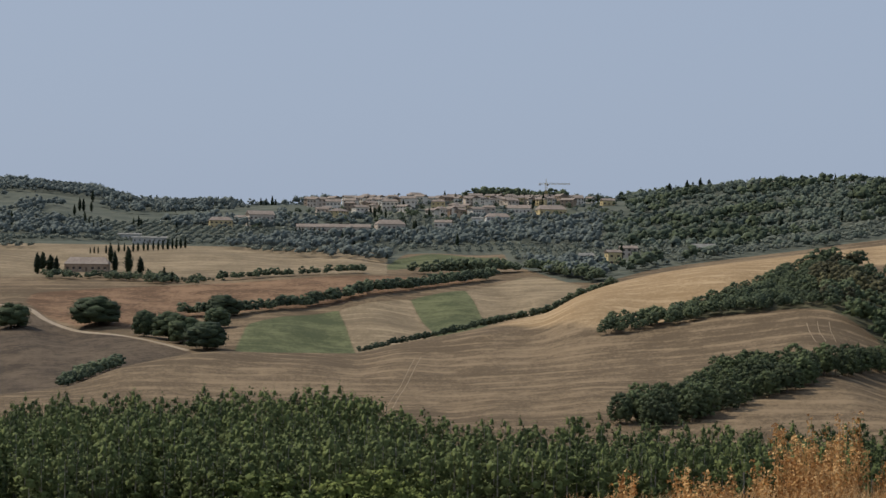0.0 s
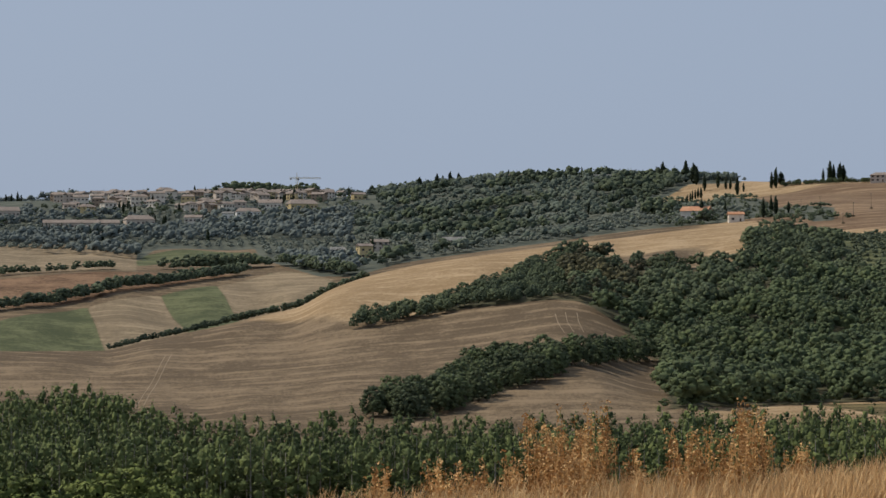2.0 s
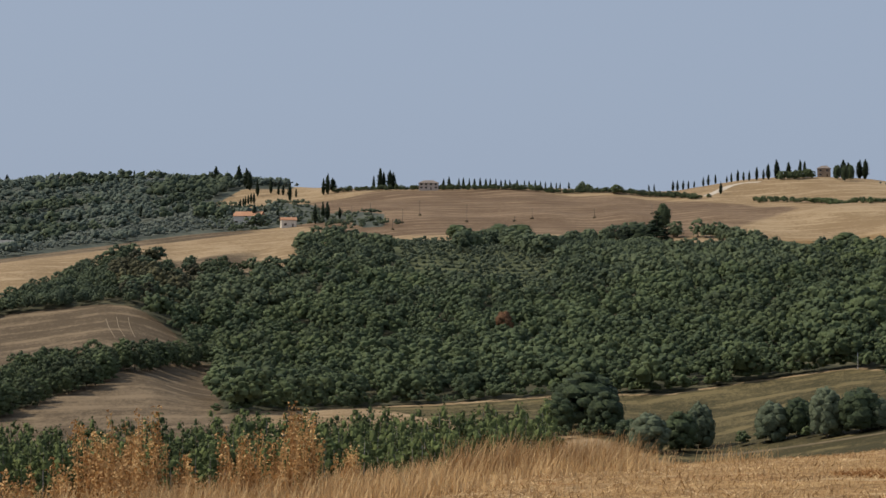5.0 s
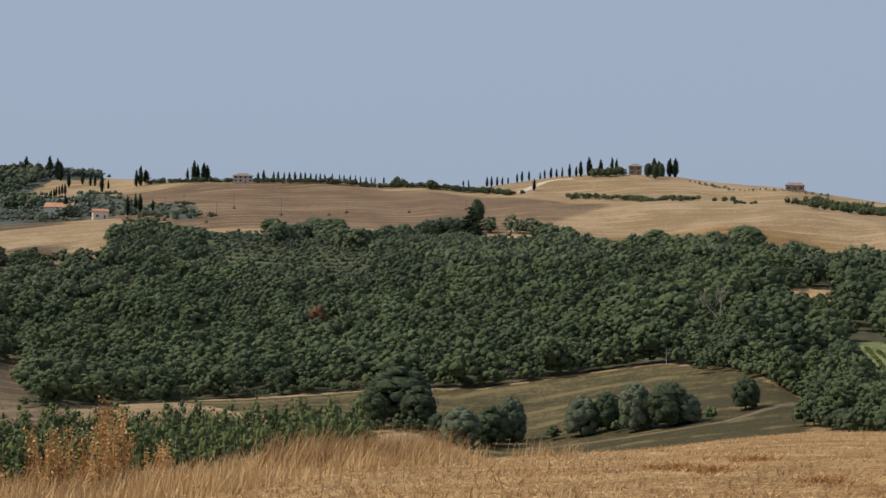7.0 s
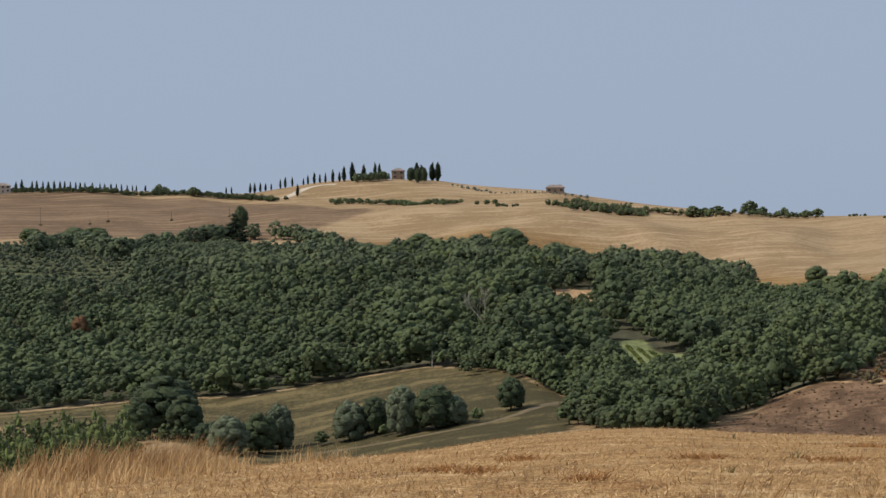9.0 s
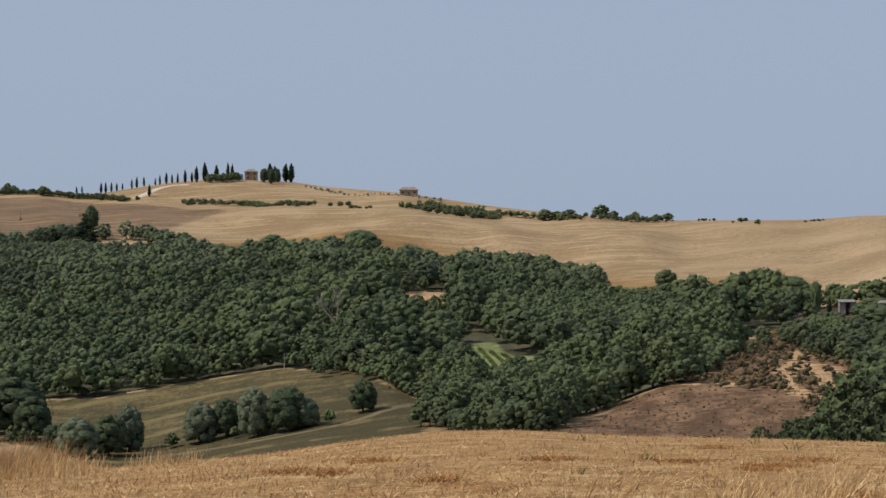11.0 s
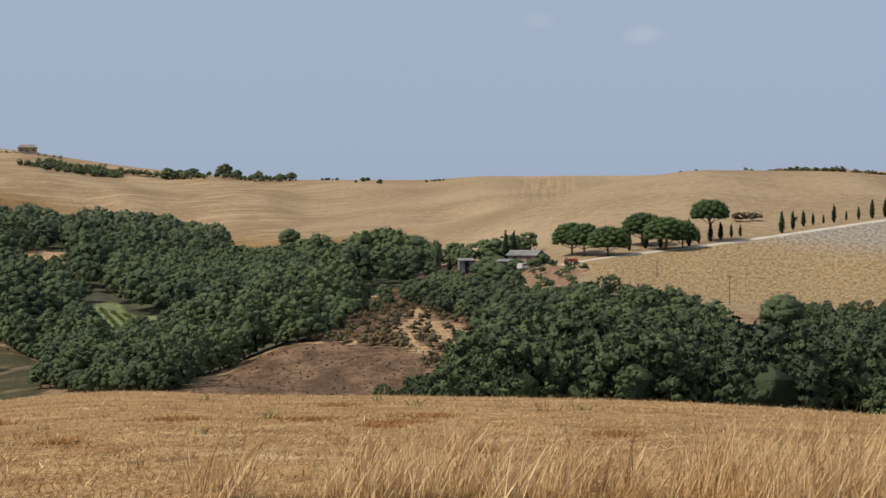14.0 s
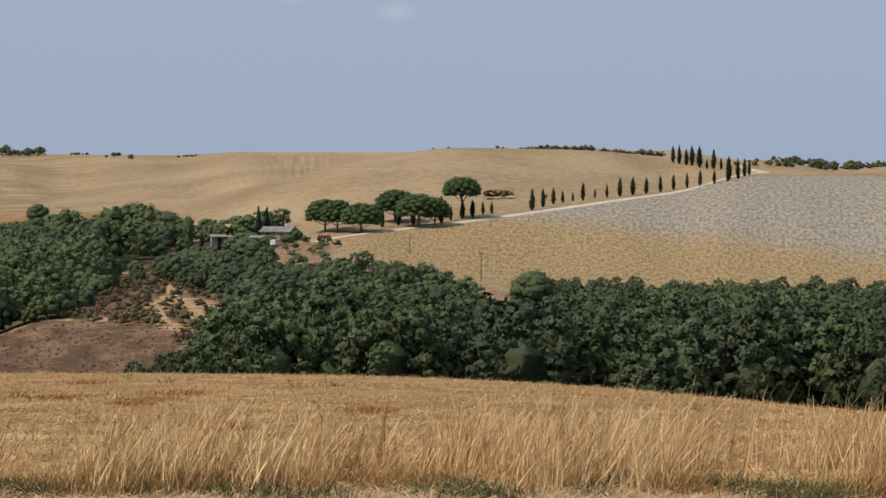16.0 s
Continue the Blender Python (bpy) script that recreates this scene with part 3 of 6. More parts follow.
SLIPS = [
    [(46.35, 432), (46.1, 390), (45.79, 354), (45.98, 334), (46.29, 322), (46.67, 314)],
    [(46.46, 388), (46.8, 374), (47.11, 378), (47.3, 358), (47.62, 348)],
    [(46.73, 372), (46.99, 346), (46.92, 332)],
    [(43.23, 338), (43.73, 350), (44.22, 336), (44.85, 340)],
]
YARD = [(44.1, 476), (44.85, 500), (44.91, 466), (44.23, 446)]
SAND_PATCH = [(34.65, 648), (34.75, 662), (35.4, 692), (36.35, 686), (36.25, 642), (35.6, 632)]
GULLY = [(47.6, 330), (48.4, 400), (49.2, 447), (50.0, 430), (50.8, 444), (51.3, 440), (51.6, 395), (50.4, 368), (49.0, 342), (48.4, 303), (47.8, 270)]
WOOD_FRONT = [(35.9, 346), (37.0, 322), (38.0, 303), (39.3, 288)]
TRAMLINES = [
    [(-0.77, 656), (-1.04, 598), (-1.36, 544), (-1.63, 500)], [(-0.61, 658), (-0.88, 600), (-1.2, 544), (-1.44, 498)],
    [(10.33, 658), (10.4, 638), (10.59, 614)], [(10.62, 662), (10.68, 638), (10.87, 618)], [(10.95, 664), (11.0, 642), (11.15, 622)],
]
DRIVE = [(50.2, 515), (52.6, 536), (56.5, 578), (60.7, 636), (62.3, 668), (63.2, 690), (62.3, 760), (61.6, 870), (60.4, 950)]


RIDGE_FIELD = [(15.5, 1290), (18, 1130), (22, 1090), (26, 1080), (28, 1150), (30, 1250), (28.5, 1400), (26, 1480), (22, 1530), (18, 1580), (16, 1530)]
BACK_FIELD = [(48.7, 820), (50.6, 800), (50.9, 900), (50.7, 1120), (48.9, 1150)]


GOLDEN_FIELD = [(27, 1040), (30, 1090), (33, 1110), (36, 1070), (39, 960), (42, 900), (46, 800), (44, 700), (38, 800), (30, 900)]
UPPER_STRIP = [(1.5, 752), (4.4, 692), (7, 708), (9, 757), (9.8, 815), (15.5, 870), (16.2, 1010), (12, 985), (6.7, 890), (4.8, 850), (2.9, 812)]
GROVE_ROOM = [(18.6, 800), (20.6, 745), (23.0, 730), (23.4, 1000), (18.2, 1100)]
VINE_ROOM = [(36.75, 526), (36.7, 470), (37.2, 402), (38.2, 388), (39.2, 440), (39.0, 492), (38.1, 506), (37.7, 536)]
VINE_FRONT = [(36.6, 462), (37.2, 402), (38.2, 388), (39.2, 440), (38.9, 466), (37.5, 448)]
ACACIAS = [(38.1, 560), (38.0, 610), (39.8, 668), (42.3, 645), (44.2, 528), (43.4, 410), (41.4, 420), (39.3, 500)]
SAGE = [(42.3, 645), (44.25, 680), (44.9, 652), (44.6, 600), (42.8, 610)]
UPPER_SCRUB = [(50.2, 372), (51.3, 428), (52.6, 424), (53.6, 412), (54.7, 402), (55.1, 380), (56.9, 376), (57.0, 418), (59.1, 420), (60.4, 412), (62.1, 424), (64.3, 432), (66.5, 420), (69, 415), (69, 345), (60.7, 345), (54.7, 365)]


WOOD_TIP = [(4.5, 672), (4.76, 692), (6.89, 714), (8.97, 760), (9.77, 808), (10.7, 815), (10.7, 694), (9.77, 698), (6.89, 690)]
WOOD_FOOT = [(13.6, 446), (17.8, 496), (23.2, 488), (26.3, 468), (28.7, 473), (31.6, 471), (33.5, 447), (34.7, 413), (35.8, 394), (35.9, 350)]
WOOD_SIDE = [(39.3, 305), (39.6, 327), (41.4, 347), (43.0, 343), (44.0, 390), (44.6, 468)]
SKY_TREES = [(5.6, 1945), (6.7, 1940), (9, 1890), (11.5, 1842), (14, 1792), (15.6, 1700)]

TOWN_WOOD = [(0.9, 1985), (1.6, 1980), (2.4, 1980), (3.4, 1985)]
TOWN_GREEN = [(-4.6, 1840), (-3, 1860), (-1, 1880), (1, 1880), (3, 1870), (5.4, 1850)]
TOWN_GREEN_B = [(-5.5, 1720), (-3, 1760), (-1, 1780), (1, 1780), (3, 1770), (5.4, 1780)]
FARM_SLOPE = [(12.6, 1500), (13.0, 1300), (17.2, 1280), (17.6, 1200), (18.2, 1190), (18.2, 1290), (16.6, 1360), (15.9, 1500), (15.2, 1580), (14.6, 1450), (13.6, 1560)]
FARM_ROOM = [(4.5, 1235), (5.7, 1235), (5.7, 1340), (4.5, 1340)]
BARE_ROOM = [(32.5, 440), (33.7, 440), (33.6, 545), (32.6, 545)]
SAND_ROOM = [(34.8, 555), (36.3, 550), (36.5, 640), (36.4, 700), (35.4, 702), (34.6, 670)]
SLIP_ROOM = [(54.9, 300), (57.2, 300), (56.95, 385), (55.3, 442), (54.8, 420)]
SHED_YARD = [(45.6, 640), (46.5, 600), (48, 590), (49.3, 570), (49.9, 530), (49.5, 500), (48.5, 420), (46.5, 500)]
SHED_SLOPE = [(46.3, 500), (47, 485), (48, 480), (49, 480), (49.3, 450), (48.6, 400), (47.8, 370), (46.6, 410), (45.9, 450)]


def corners(poly):
    return np.array([plan(b, r) for b, r in poly])


def depth_in(poly, x, y):
    """Metres to the edge of a field: positive within it, negative outside."""
    k = corners(poly)
    best, within = np.full(np.shape(x), 1e9), np.zeros(np.shape(x), bool)
    for (x0, y0), (x1, y1) in zip(k, np.roll(k, -1, 0)):
        dx, dy = x1 - x0, y1 - y0
        t = np.clip(((x - x0) * dx + (y - y0) * dy) / (dx * dx + dy * dy + 1e-9), 0, 1)
        best = np.minimum(best, np.hypot(x - x0 - t * dx, y - y0 - t * dy))
        cross = (y0 > y) != (y1 > y)
        within ^= cross & (x < dx * (y - y0) / (dy if dy else 1e-9) + x0)
    return np.where(within, best, -best)


# ---- ground ----
STEPS = [3, 8, 24, 5, 6, 8, 20, 44, 10, 34, 32, 8, 28, 3, 3]
cols = np.concatenate([np.arange(-15, 69.01, 0.12), np.arange(70, 344, 3)])
frac = np.concatenate([i + np.arange(n) / n for i, n in enumerate(STEPS)] + [[len(STEPS) - 1e-9]])[1:]
rr, zz = ribs(cols)
seg = frac.astype(int)
rad = rr[:, seg] + (rr[:, seg + 1] - rr[:, seg]) * (frac - seg)
hgt = height(cols[:, None] + 0 * rad, rad)
ex, ny = plan(cols[:, None], rad)
verts = np.stack([ex, ny, hgt], -1).reshape(-1, 3)
nc, nr = rad.shape
ci, ri = np.meshgrid(np.arange(nc), np.arange(nr - 1), indexing="ij")
cj = (ci + 1) % nc
quads = np.stack([ci * nr + ri, ci * nr + ri + 1, cj * nr + ri + 1, cj * nr + ri], -1).reshape(-1, 4)
hub = len(verts)
verts = np.concatenate([verts, [[0, 0, 0]]])
me = bpy.data.meshes.new("ground")
me.from_pydata(verts.tolist(), [], quads.tolist() + [(hub, i * nr, (i + 1) % nc * nr) for i in range(nc)])
me.shade_smooth()
me.materials.append(FIELDS)
vx, vy = verts[:, 0], verts[:, 1]
vb, vr = np.degrees(np.arctan2(vx, vy)), np.hypot(vx, vy)
crest = ribs(vb)[0][:, 3]


def union(*polys):
    return np.max([depth_in(p, vx, vy) for p in polys], 0)


def beside(line, half):
    """Metres within a strip along a line."""
    k = corners(line)
    best = np.full(vx.shape, 1e9)
    for (x0, y0), (x1, y1) in zip(k[:-1], k[1:]):
        dx, dy = x1 - x0, y1 - y0
        t = np.clip(((vx - x0) * dx + (vy - y0) * dy) / (dx * dx + dy * dy), 0, 1)
        best = np.minimum(best, np.hypot(vx - x0 - t * dx, vy - y0 - t * dy))
    return half - best


COVER = {
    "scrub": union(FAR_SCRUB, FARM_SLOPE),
    "floor": union(GULLY, UPPER_SCRUB, VINE_ROOM, WOOD_HILL, WOOD_FINGER, WOOD_RIGHT, POPLARS),
    "russet": union(BROWN_MID, BROWN_RIGHT, SCRUB_SLOPE),
    "brown": union(BROWN_LEFT, SHED_YARD),
    "meadow": union(GREEN_STRIPS),
    "green": union(GREEN_A, GREEN_B, GREEN_C, GREEN_D, GROVE_ROOM),
    "pale": np.maximum(union(PALE_A, PALE_B, TAN_A, YARD), np.minimum.reduce([(-1.6 - vb) * 20, vr - 1185, 1500 - vr])),
    "pasture": np.maximum(union(PASTURE), np.minimum(300 - vr, vr - 90)),
    "clay": union(CLAY_FIELD),
    "clay_top": (vb - 57) * vr / 57 * 0.6 + (vr - 560) * 0.8,
    "dun": np.minimum.reduce([(14.5 - vb) * vr / 57, 1450 - vr, -union(UPPER_STRIP)]),
    "smooth": (vb - 44) * 12,
    "furrowed": union(BACK_FIELD),
    "golden": union(GOLDEN_FIELD),
    "worked": union(RIDGE_FIELD),
    "bank": union(BARE_BANK, BARE_SLIP_B) - 1.0,
    "bare": np.maximum(union(SAND_PATCH), np.max([beside(k, 1.9) for k in SLIPS], 0)),
    "gold": crest * 1.35 - vr,
    "verge": 15.2 - vr,
}
for name, value in COVER.items():
    me.attributes.new(name, "FLOAT", "POINT").data.foreach_set("value", np.clip(value, -60, 60).astype(np.float32))
me.attributes.new("rows", "FLOAT_VECTOR", "POINT").data.foreach_set("vector", np.stack([vb, vr, 0 * vb], -1).astype(np.float32).ravel())
ground = tagged(new("ground", me), "rolling farmland of dry stubble fields, ploughland and scrub", "ground", kind="structure")


def ribbon(name, line, half, mat, label, category, lift=0.12):
    """A track laid over the ground along a line."""
    k = corners(line)
    out = []
    for (x0, y0), (x1, y1) in zip(k[:-1], k[1:]):
        n = max(2, int(math.hypot(x1 - x0, y1 - y0) / 3))
        out += [(x0 + (x1 - x0) * i / n, y0 + (y1 - y0) * i / n) for i in range(n)]
    c = np.array(out + [tuple(k[-1])])
    for _ in range(6):
        c[1:-1] = (c[:-2] + 2 * c[1:-1] + c[2:]) / 4
    d = np.gradient(c, axis=0)
    d /= np.linalg.norm(d, axis=1)[:, None]
    side = np.stack([-d[:, 1], d[:, 0]], 1) * half
    rows = []
    for f in (-1.0, -0.5, 0.0, 0.5, 1.0):
        p = c + side * f
        rows.append(np.stack([p[:, 0], p[:, 1], height(np.degrees(np.arctan2(p[:, 0], p[:, 1])), np.hypot(p[:, 0], p[:, 1])) + lift - 0.1 * (abs(f) == 1)], 1))
    v = np.concatenate(rows)
    n = len(c)
    me = bpy.data.meshes.new(name)
    me.from_pydata(v.tolist(), [], [(j * n + i, j * n + i + 1, (j + 1) * n + i + 1, (j + 1) * n + i) for j in range(4) for i in range(n - 1)])
    me.shade_smooth()
    me.materials.append(mat)
    return tagged(new(name, me), label, category, kind="structure")


ribbon("drive", DRIVE, 1.9, GRAVEL, "pale gravel drive climbing between cypresses", "drive")
ribbon("track", TRACK_LEFT, 1.7, DIRT, "pale dirt track winding through brown fields", "track")
ribbon("track", KNOLL_ROAD, 3.0, GRAVEL, "white gravel road climbing to the knoll", "track")
for line in TRAMLINES:
    ribbon("wheel_track", line, 0.13, STRAW_LINE, "thin pale wheel track pressed into the stubble", "track", 0.06)
ribbon("track", PASTURE_TRACK, 1.2, WORN, "grassy wheel track along the foot of the pasture", "track")


# ---- plants: sprays of leaves as small tilted faces ----
def sprays(rng, lobes, n, size, low=-0.75, loose=0.5):
    """n three-cornered leaf sprays over the lobes (x, y, z, rx, ry, rz), each turned roughly outwards; the last four rows are the way out of the bough."""
    lobes = np.array(lobes, float)
    w = lobes[:, 3] * lobes[:, 5]
    k = lobes[rng.choice(len(lobes), n, p=w / w.sum())]
    d = rng.normal(size=(n * 4 + 20, 3))
    d /= np.linalg.norm(d, axis=1)[:, None]
    d = d[d[:, 2] > low][:n]
    c = k[:, :3] + d * k[:, 3:] * rng.uniform(0.92, 1.12, (n, 1))
    out = c - np.average(lobes[:, :3], axis=0, weights=w)
    out = d * 0.85 + out / (np.linalg.norm(out, axis=1)[:, None] + 1e-6) * 0.35
    out[:, 2] += 0.15
    out /= np.linalg.norm(out, axis=1)[:, None] + 1e-6
    nrm = d + loose * rng.normal(size=(n, 3))
    nrm /= np.linalg.norm(nrm, axis=1)[:, None]
    u = np.cross(nrm, rng.normal(size=(n, 3)))
    u /= np.linalg.norm(u, axis=1)[:, None]
    v = np.cross(nrm, u)
    a = size * rng.uniform(0.6, 1.25, (n, 1)) * 0.5
    b = a * rng.uniform(0.55, 0.9, (n, 1))
    return np.stack([c - u * a, c + u * a * 0.9, c + v * b * 1.9, np.full_like(c, np.nan), out, out, out, out], 1)


def faced(q):
    """Adds its own direction to each face."""
    n = np.cross(q[:, 2] - q[:, 0], q[:, 3] - q[:, 1])
    n /= np.linalg.norm(n, axis=1)[:, None] + 1e-9
    return np.concatenate([q] + [n[:, None]] * 4, 1)


def domes(rng, lobes, sides=6, rings=(-0.35, 0.55), scale=0.95, rough=0.13):
    """Boughs: an uneven closed dome of leaves for each lobe."""
    lobes = np.array(lobes, float)
    n = len(lobes)
    mid = np.average(lobes[:, :3], axis=0, weights=lobes[:, 3])
    way = lobes[:, :3] - mid
    way /= np.linalg.norm(way, axis=1)[:, None] + 1e-6
    turn = rng.uniform(0, 6.3, (n, 1))
    pts, outs = [], []
    for j, e in enumerate(rings):
        a = turn + 2 * math.pi * (np.arange(sides) + 0.5 * (j % 2)) / sides
        d = np.stack([np.cos(a) * math.cos(e), np.sin(a) * math.cos(e), np.full_like(a, math.sin(e))], -1)
        pts.append(lobes[:, None, :3] + d * lobes[:, None, 3:] * scale * rng.uniform(1 - rough, 1 + rough, (n, sides, 1)))
        outs.append(d)
    top = np.array([0.0, 0.0, 1.0]) + rng.normal(0, 0.2, (n, 3))
    top /= np.linalg.norm(top, axis=1)[:, None]
    apex = lobes[:, :3] + top * lobes[:, 3:] * scale * rng.uniform(1 - rough, 1 + rough, (n, 1))
    faces = []
    for j in range(len(rings)):
        for i in range(sides):
            k = (i + 1) % sides
            if j + 1 < len(rings):
                p = [pts[j][:, i], pts[j][:, k], pts[j + 1][:, k], pts[j + 1][:, i]]
                o = [outs[j][:, i], outs[j][:, k], outs[j + 1][:, k], outs[j + 1][:, i]]
            else:
                p = [pts[j][:, i], pts[j][:, k], apex, np.full_like(apex, np.nan)]
                o = [outs[j][:, i], outs[j][:, k], top, top]
            o = [x * 0.85 + way * 0.35 + np.array([0, 0, 0.15]) for x in o]
            o = [x / (np.linalg.norm(x, axis=1)[:, None] + 1e-6) for x in o]
            faces.append(np.stack(p + o, 1))
    return np.concatenate(faces)


def stem(path, sides=6):
    """A tapered stem along points (x, y, z, radius)."""
    out = []
    for (x0, y0, z0, r0), (x1, y1, z1, r1) in zip(path[:-1], path[1:]):
        for i in range(sides):
            a, b = 2 * math.pi * i / sides, 2 * math.pi * (i + 1) / sides
            out.append([(x0 + r0 * math.cos(a), y0 + r0 * math.sin(a), z0), (x0 + r0 * math.cos(b), y0 + r0 * math.sin(b), z0),
                        (x1 + r1 * math.cos(b), y1 + r1 * math.sin(b), z1), (x1 + r1 * math.cos(a), y1 + r1 * math.sin(a), z1)])
    return faced(np.array(out, float))


def blades(rng, base, tall, wide, lean, bend=0.35, parts=2):
    """Grass blades from their feet (n, 3): tall and wide (n,), lean (n, 2) as a share of the height."""
    n = len(base)
    t = rng.uniform(0, 2 * math.pi, n)
    side = np.stack([np.cos(t), np.sin(t), 0 * t], 1) * wide[:, None] / 2
    pts = []
    for k in range(parts + 1):
        f = k / parts
        off = np.concatenate([lean * (f * (1 - bend) + bend * f * f)[..., None] if np.ndim(f) else lean * (f * (1 - bend) + bend * f * f), np.full((n, 1), f)], 1)
        pts.append((base + off * tall[:, None], side * (1 - 0.75 * f)))
    return np.concatenate([np.stack([a - s0, a + s0, b + s1, b - s1], 1) for (a, s0), (b, s1) in zip(pts[:-1], pts[1:])])


def sheet(name, quads, mats, which=None, spray=None, tone=None):
    """A mesh of separate faces of four corners, or of three where the fourth is missing."""
    q = np.asarray(quads, np.float32)
    n, way = len(q), q[:, 4:] if q.shape[1] == 8 else None
    q = q[:, :4]
    real = ~np.isnan(q[:, :, 0])
    sides = real.sum(1)
    co = q[real]
    me = bpy.data.meshes.new(name)
    me.vertices.add(len(co))
    me.vertices.foreach_set("co", co.ravel())
    me.loops.add(len(co))
    me.loops.foreach_set("vertex_index", np.arange(len(co), dtype=np.int32))
    me.polygons.add(n)
    me.polygons.foreach_set("loop_start", np.concatenate([[0], np.cumsum(sides)[:-1]]).astype(np.int32))
    for m in mats:
        me.materials.append(m)
    if which is not None:
        me.polygons.foreach_set("material_index", np.asarray(which, np.int32))
    me.update(calc_edges=True)
    if way is not None:
        me.attributes.new("outward", "FLOAT_VECTOR", "CORNER").data.foreach_set("vector", way[real].ravel())
    rng = np.random.default_rng(n)
    spray = rng.random(n) if spray is None else spray
    me.attributes.new("spray", "FLOAT", "FACE").data.foreach_set("value", np.asarray(spray, np.float32))
    me.attributes.new("tone", "FLOAT", "FACE").data.foreach_set("value", np.asarray(np.full(n, 0.5) if tone is None else tone, np.float32))
    return me


def crown_lobes(rng, n, wide, low, high, lump=0.5, boss=1.0, under=1.7):
    """Lobes of a broad crown between two heights: a core and bosses all over its dome."""
    mid, half = (low + high) / 2, (high - low) / 2
    out = [(0, 0, mid - half * 0.15, wide * 0.26, wide * 0.26, half * 0.62)]
    for i in range(n):
        up = 1 - (i + 0.5) / n * under
        a = 2.4 * i + rng.uniform(-0.4, 0.4)
        ring = math.sqrt(max(0.0, 1 - up * up))
        s = wide * rng.uniform(0.13, 0.23) * (0.85 + lump * 0.3) * boss
        d = wide * rng.uniform(0.36, 0.44) - s * 0.4
        out.append((d * ring * math.cos(a), d * ring * math.sin(a), mid + up * (half - s * 0.6) * rng.uniform(0.85, 1.05), s, s, s * rng.uniform(0.75, 0.95)))
    return out


def wood_tree(seed, tall, wide, low, n, size, lobes=6, trunk=True, boss=1.0, sides=5, under=1.7, tight=0.95, loose=0.5):
    """A tree of a wood, as faces and their material: 0 leaves, 1 bark."""
    rng = np.random.default_rng(seed)
    k = crown_lobes(rng, lobes, wide, low, tall, 0.5, boss, under)
    parts, kind = [domes(rng, k, sides, scale=tight), sprays(rng, k[1:], n, size, -0.75, loose)], [0, 0]
    if trunk:
        parts.append(stem([(0, 0, -1.0, wide * 0.03), (rng.uniform(-0.3, 0.3), rng.uniform(-0.3, 0.3), low + (tall - low) * 0.4, wide * 0.015)], 5))
        kind.append(1)
    return np.concatenate(parts), np.concatenate([np.full(len(p), t) for p, t in zip(parts, kind)])


def poplar_tree(seed, tall, wide):
    """A slender poplar: upswept boughs round a straight pale stem."""
    rng = np.random.default_rng(seed)
    k = []
    for i in range(9):
        f = (i + rng.uniform(0.2, 0.8)) / 9
        w = wide / 2 * min(1.0, 0.6 + f) * (1 - 0.4 * f ** 4)
        a, s = 2.4 * i + rng.uniform(-0.5, 0.5), w * rng.uniform(0.42, 0.64)
        k.append((math.cos(a) * w * 0.5, math.sin(a) * w * 0.5, tall * (0.14 + 0.78 * f), s, s, rng.uniform(1.1, 1.6)))
    parts = [domes(rng, k, 4, scale=0.66), sprays(rng, k, 250, 0.46, -0.8, 0.8), stem([(0, 0, -1.0, 0.14), (0.05, 0, tall * 0.5, 0.1), (0, 0.05, tall * 0.9, 0.03)], 4)]
    return np.concatenate(parts), np.concatenate([np.full(len(p), t) for p, t in zip(parts, (0, 0, 1))])


def within(poly, b, r, margin=0.0):
    return depth_in(poly, *plan(b, r)) > margin


def spread(rng, poly, gap, margin=0.0, keep=1.0, skip=(), stray=0.45):
    """Places within a field about that far apart: bearings and ranges."""
    k = corners(poly)
    lo, hi = k.min(0), k.max(0)
    gx, gy = np.meshgrid(np.arange(lo[0], hi[0], gap), np.arange(lo[1], hi[1], gap))
    x, y = (gx + rng.uniform(-stray, stray, gx.shape) * gap).ravel(), (gy + rng.uniform(-stray, stray, gy.shape) * gap).ravel()
    ok = (depth_in(poly, x, y) > margin) & (rng.random(len(x)) < keep)
    for p, room in skip:
        ok &= depth_in(p, x, y) < -room
    x, y = x[ok], y[ok]
    return np.degrees(np.arctan2(x, y)), np.hypot(x, y)


def planted(name, rng, kinds, b, r, low, high, mats, label, category, fat=0.15):
    """Many plants that nobody could count, as one object."""
    if len(b) == 0:
        raise ValueError(name)
    x, y = plan(b, r)
    z = height(b, r)
    parts, which, tone = [], [], []
    clump = np.array([noise.noise(Vector((px * 0.02, py * 0.02, 0))) for px, py in zip(x, y)])
    for i in range(len(b)):
        q, w = kinds[rng.integers(len(kinds))]
        s = np.clip(rng.uniform(low, high) * (1 + 0.25 * clump[i]), low * 0.75, high * 1.2)
        a = rng.uniform(0, 2 * math.pi)
        f = s * rng.uniform(1 - fat, 1 + fat)
        m = np.array([[f * math.cos(a), -f * math.sin(a), 0], [f * math.sin(a), f * math.cos(a), 0], [0, 0, s]])
        p = q @ m.T
        p[:, :4] += (x[i], y[i], z[i] - 0.1)
        p[:, 4:] /= f
        parts.append(p)
        which.append(w)
        tone.append(np.full(len(q), np.clip(rng.normal(0.48, 0.24) + 0.48 * clump[i], 0, 1)))
    which = np.concatenate(which)
    me = sheet(name, np.concatenate(parts), mats, which, rng.random(len(which)), np.concatenate(tone))
    return tagged(new(name, me), label, category, kind="stuff")


rng = np.random.default_rng(5)
grng0 = np.random.default_rng(8)
CANOPY = [wood_tree(110 + i, 7.4, 7.4, 0.0, 105, 0.75, 12, False, 0.82, 4, 1.2, 0.9, 0.65) for i in range(8)]
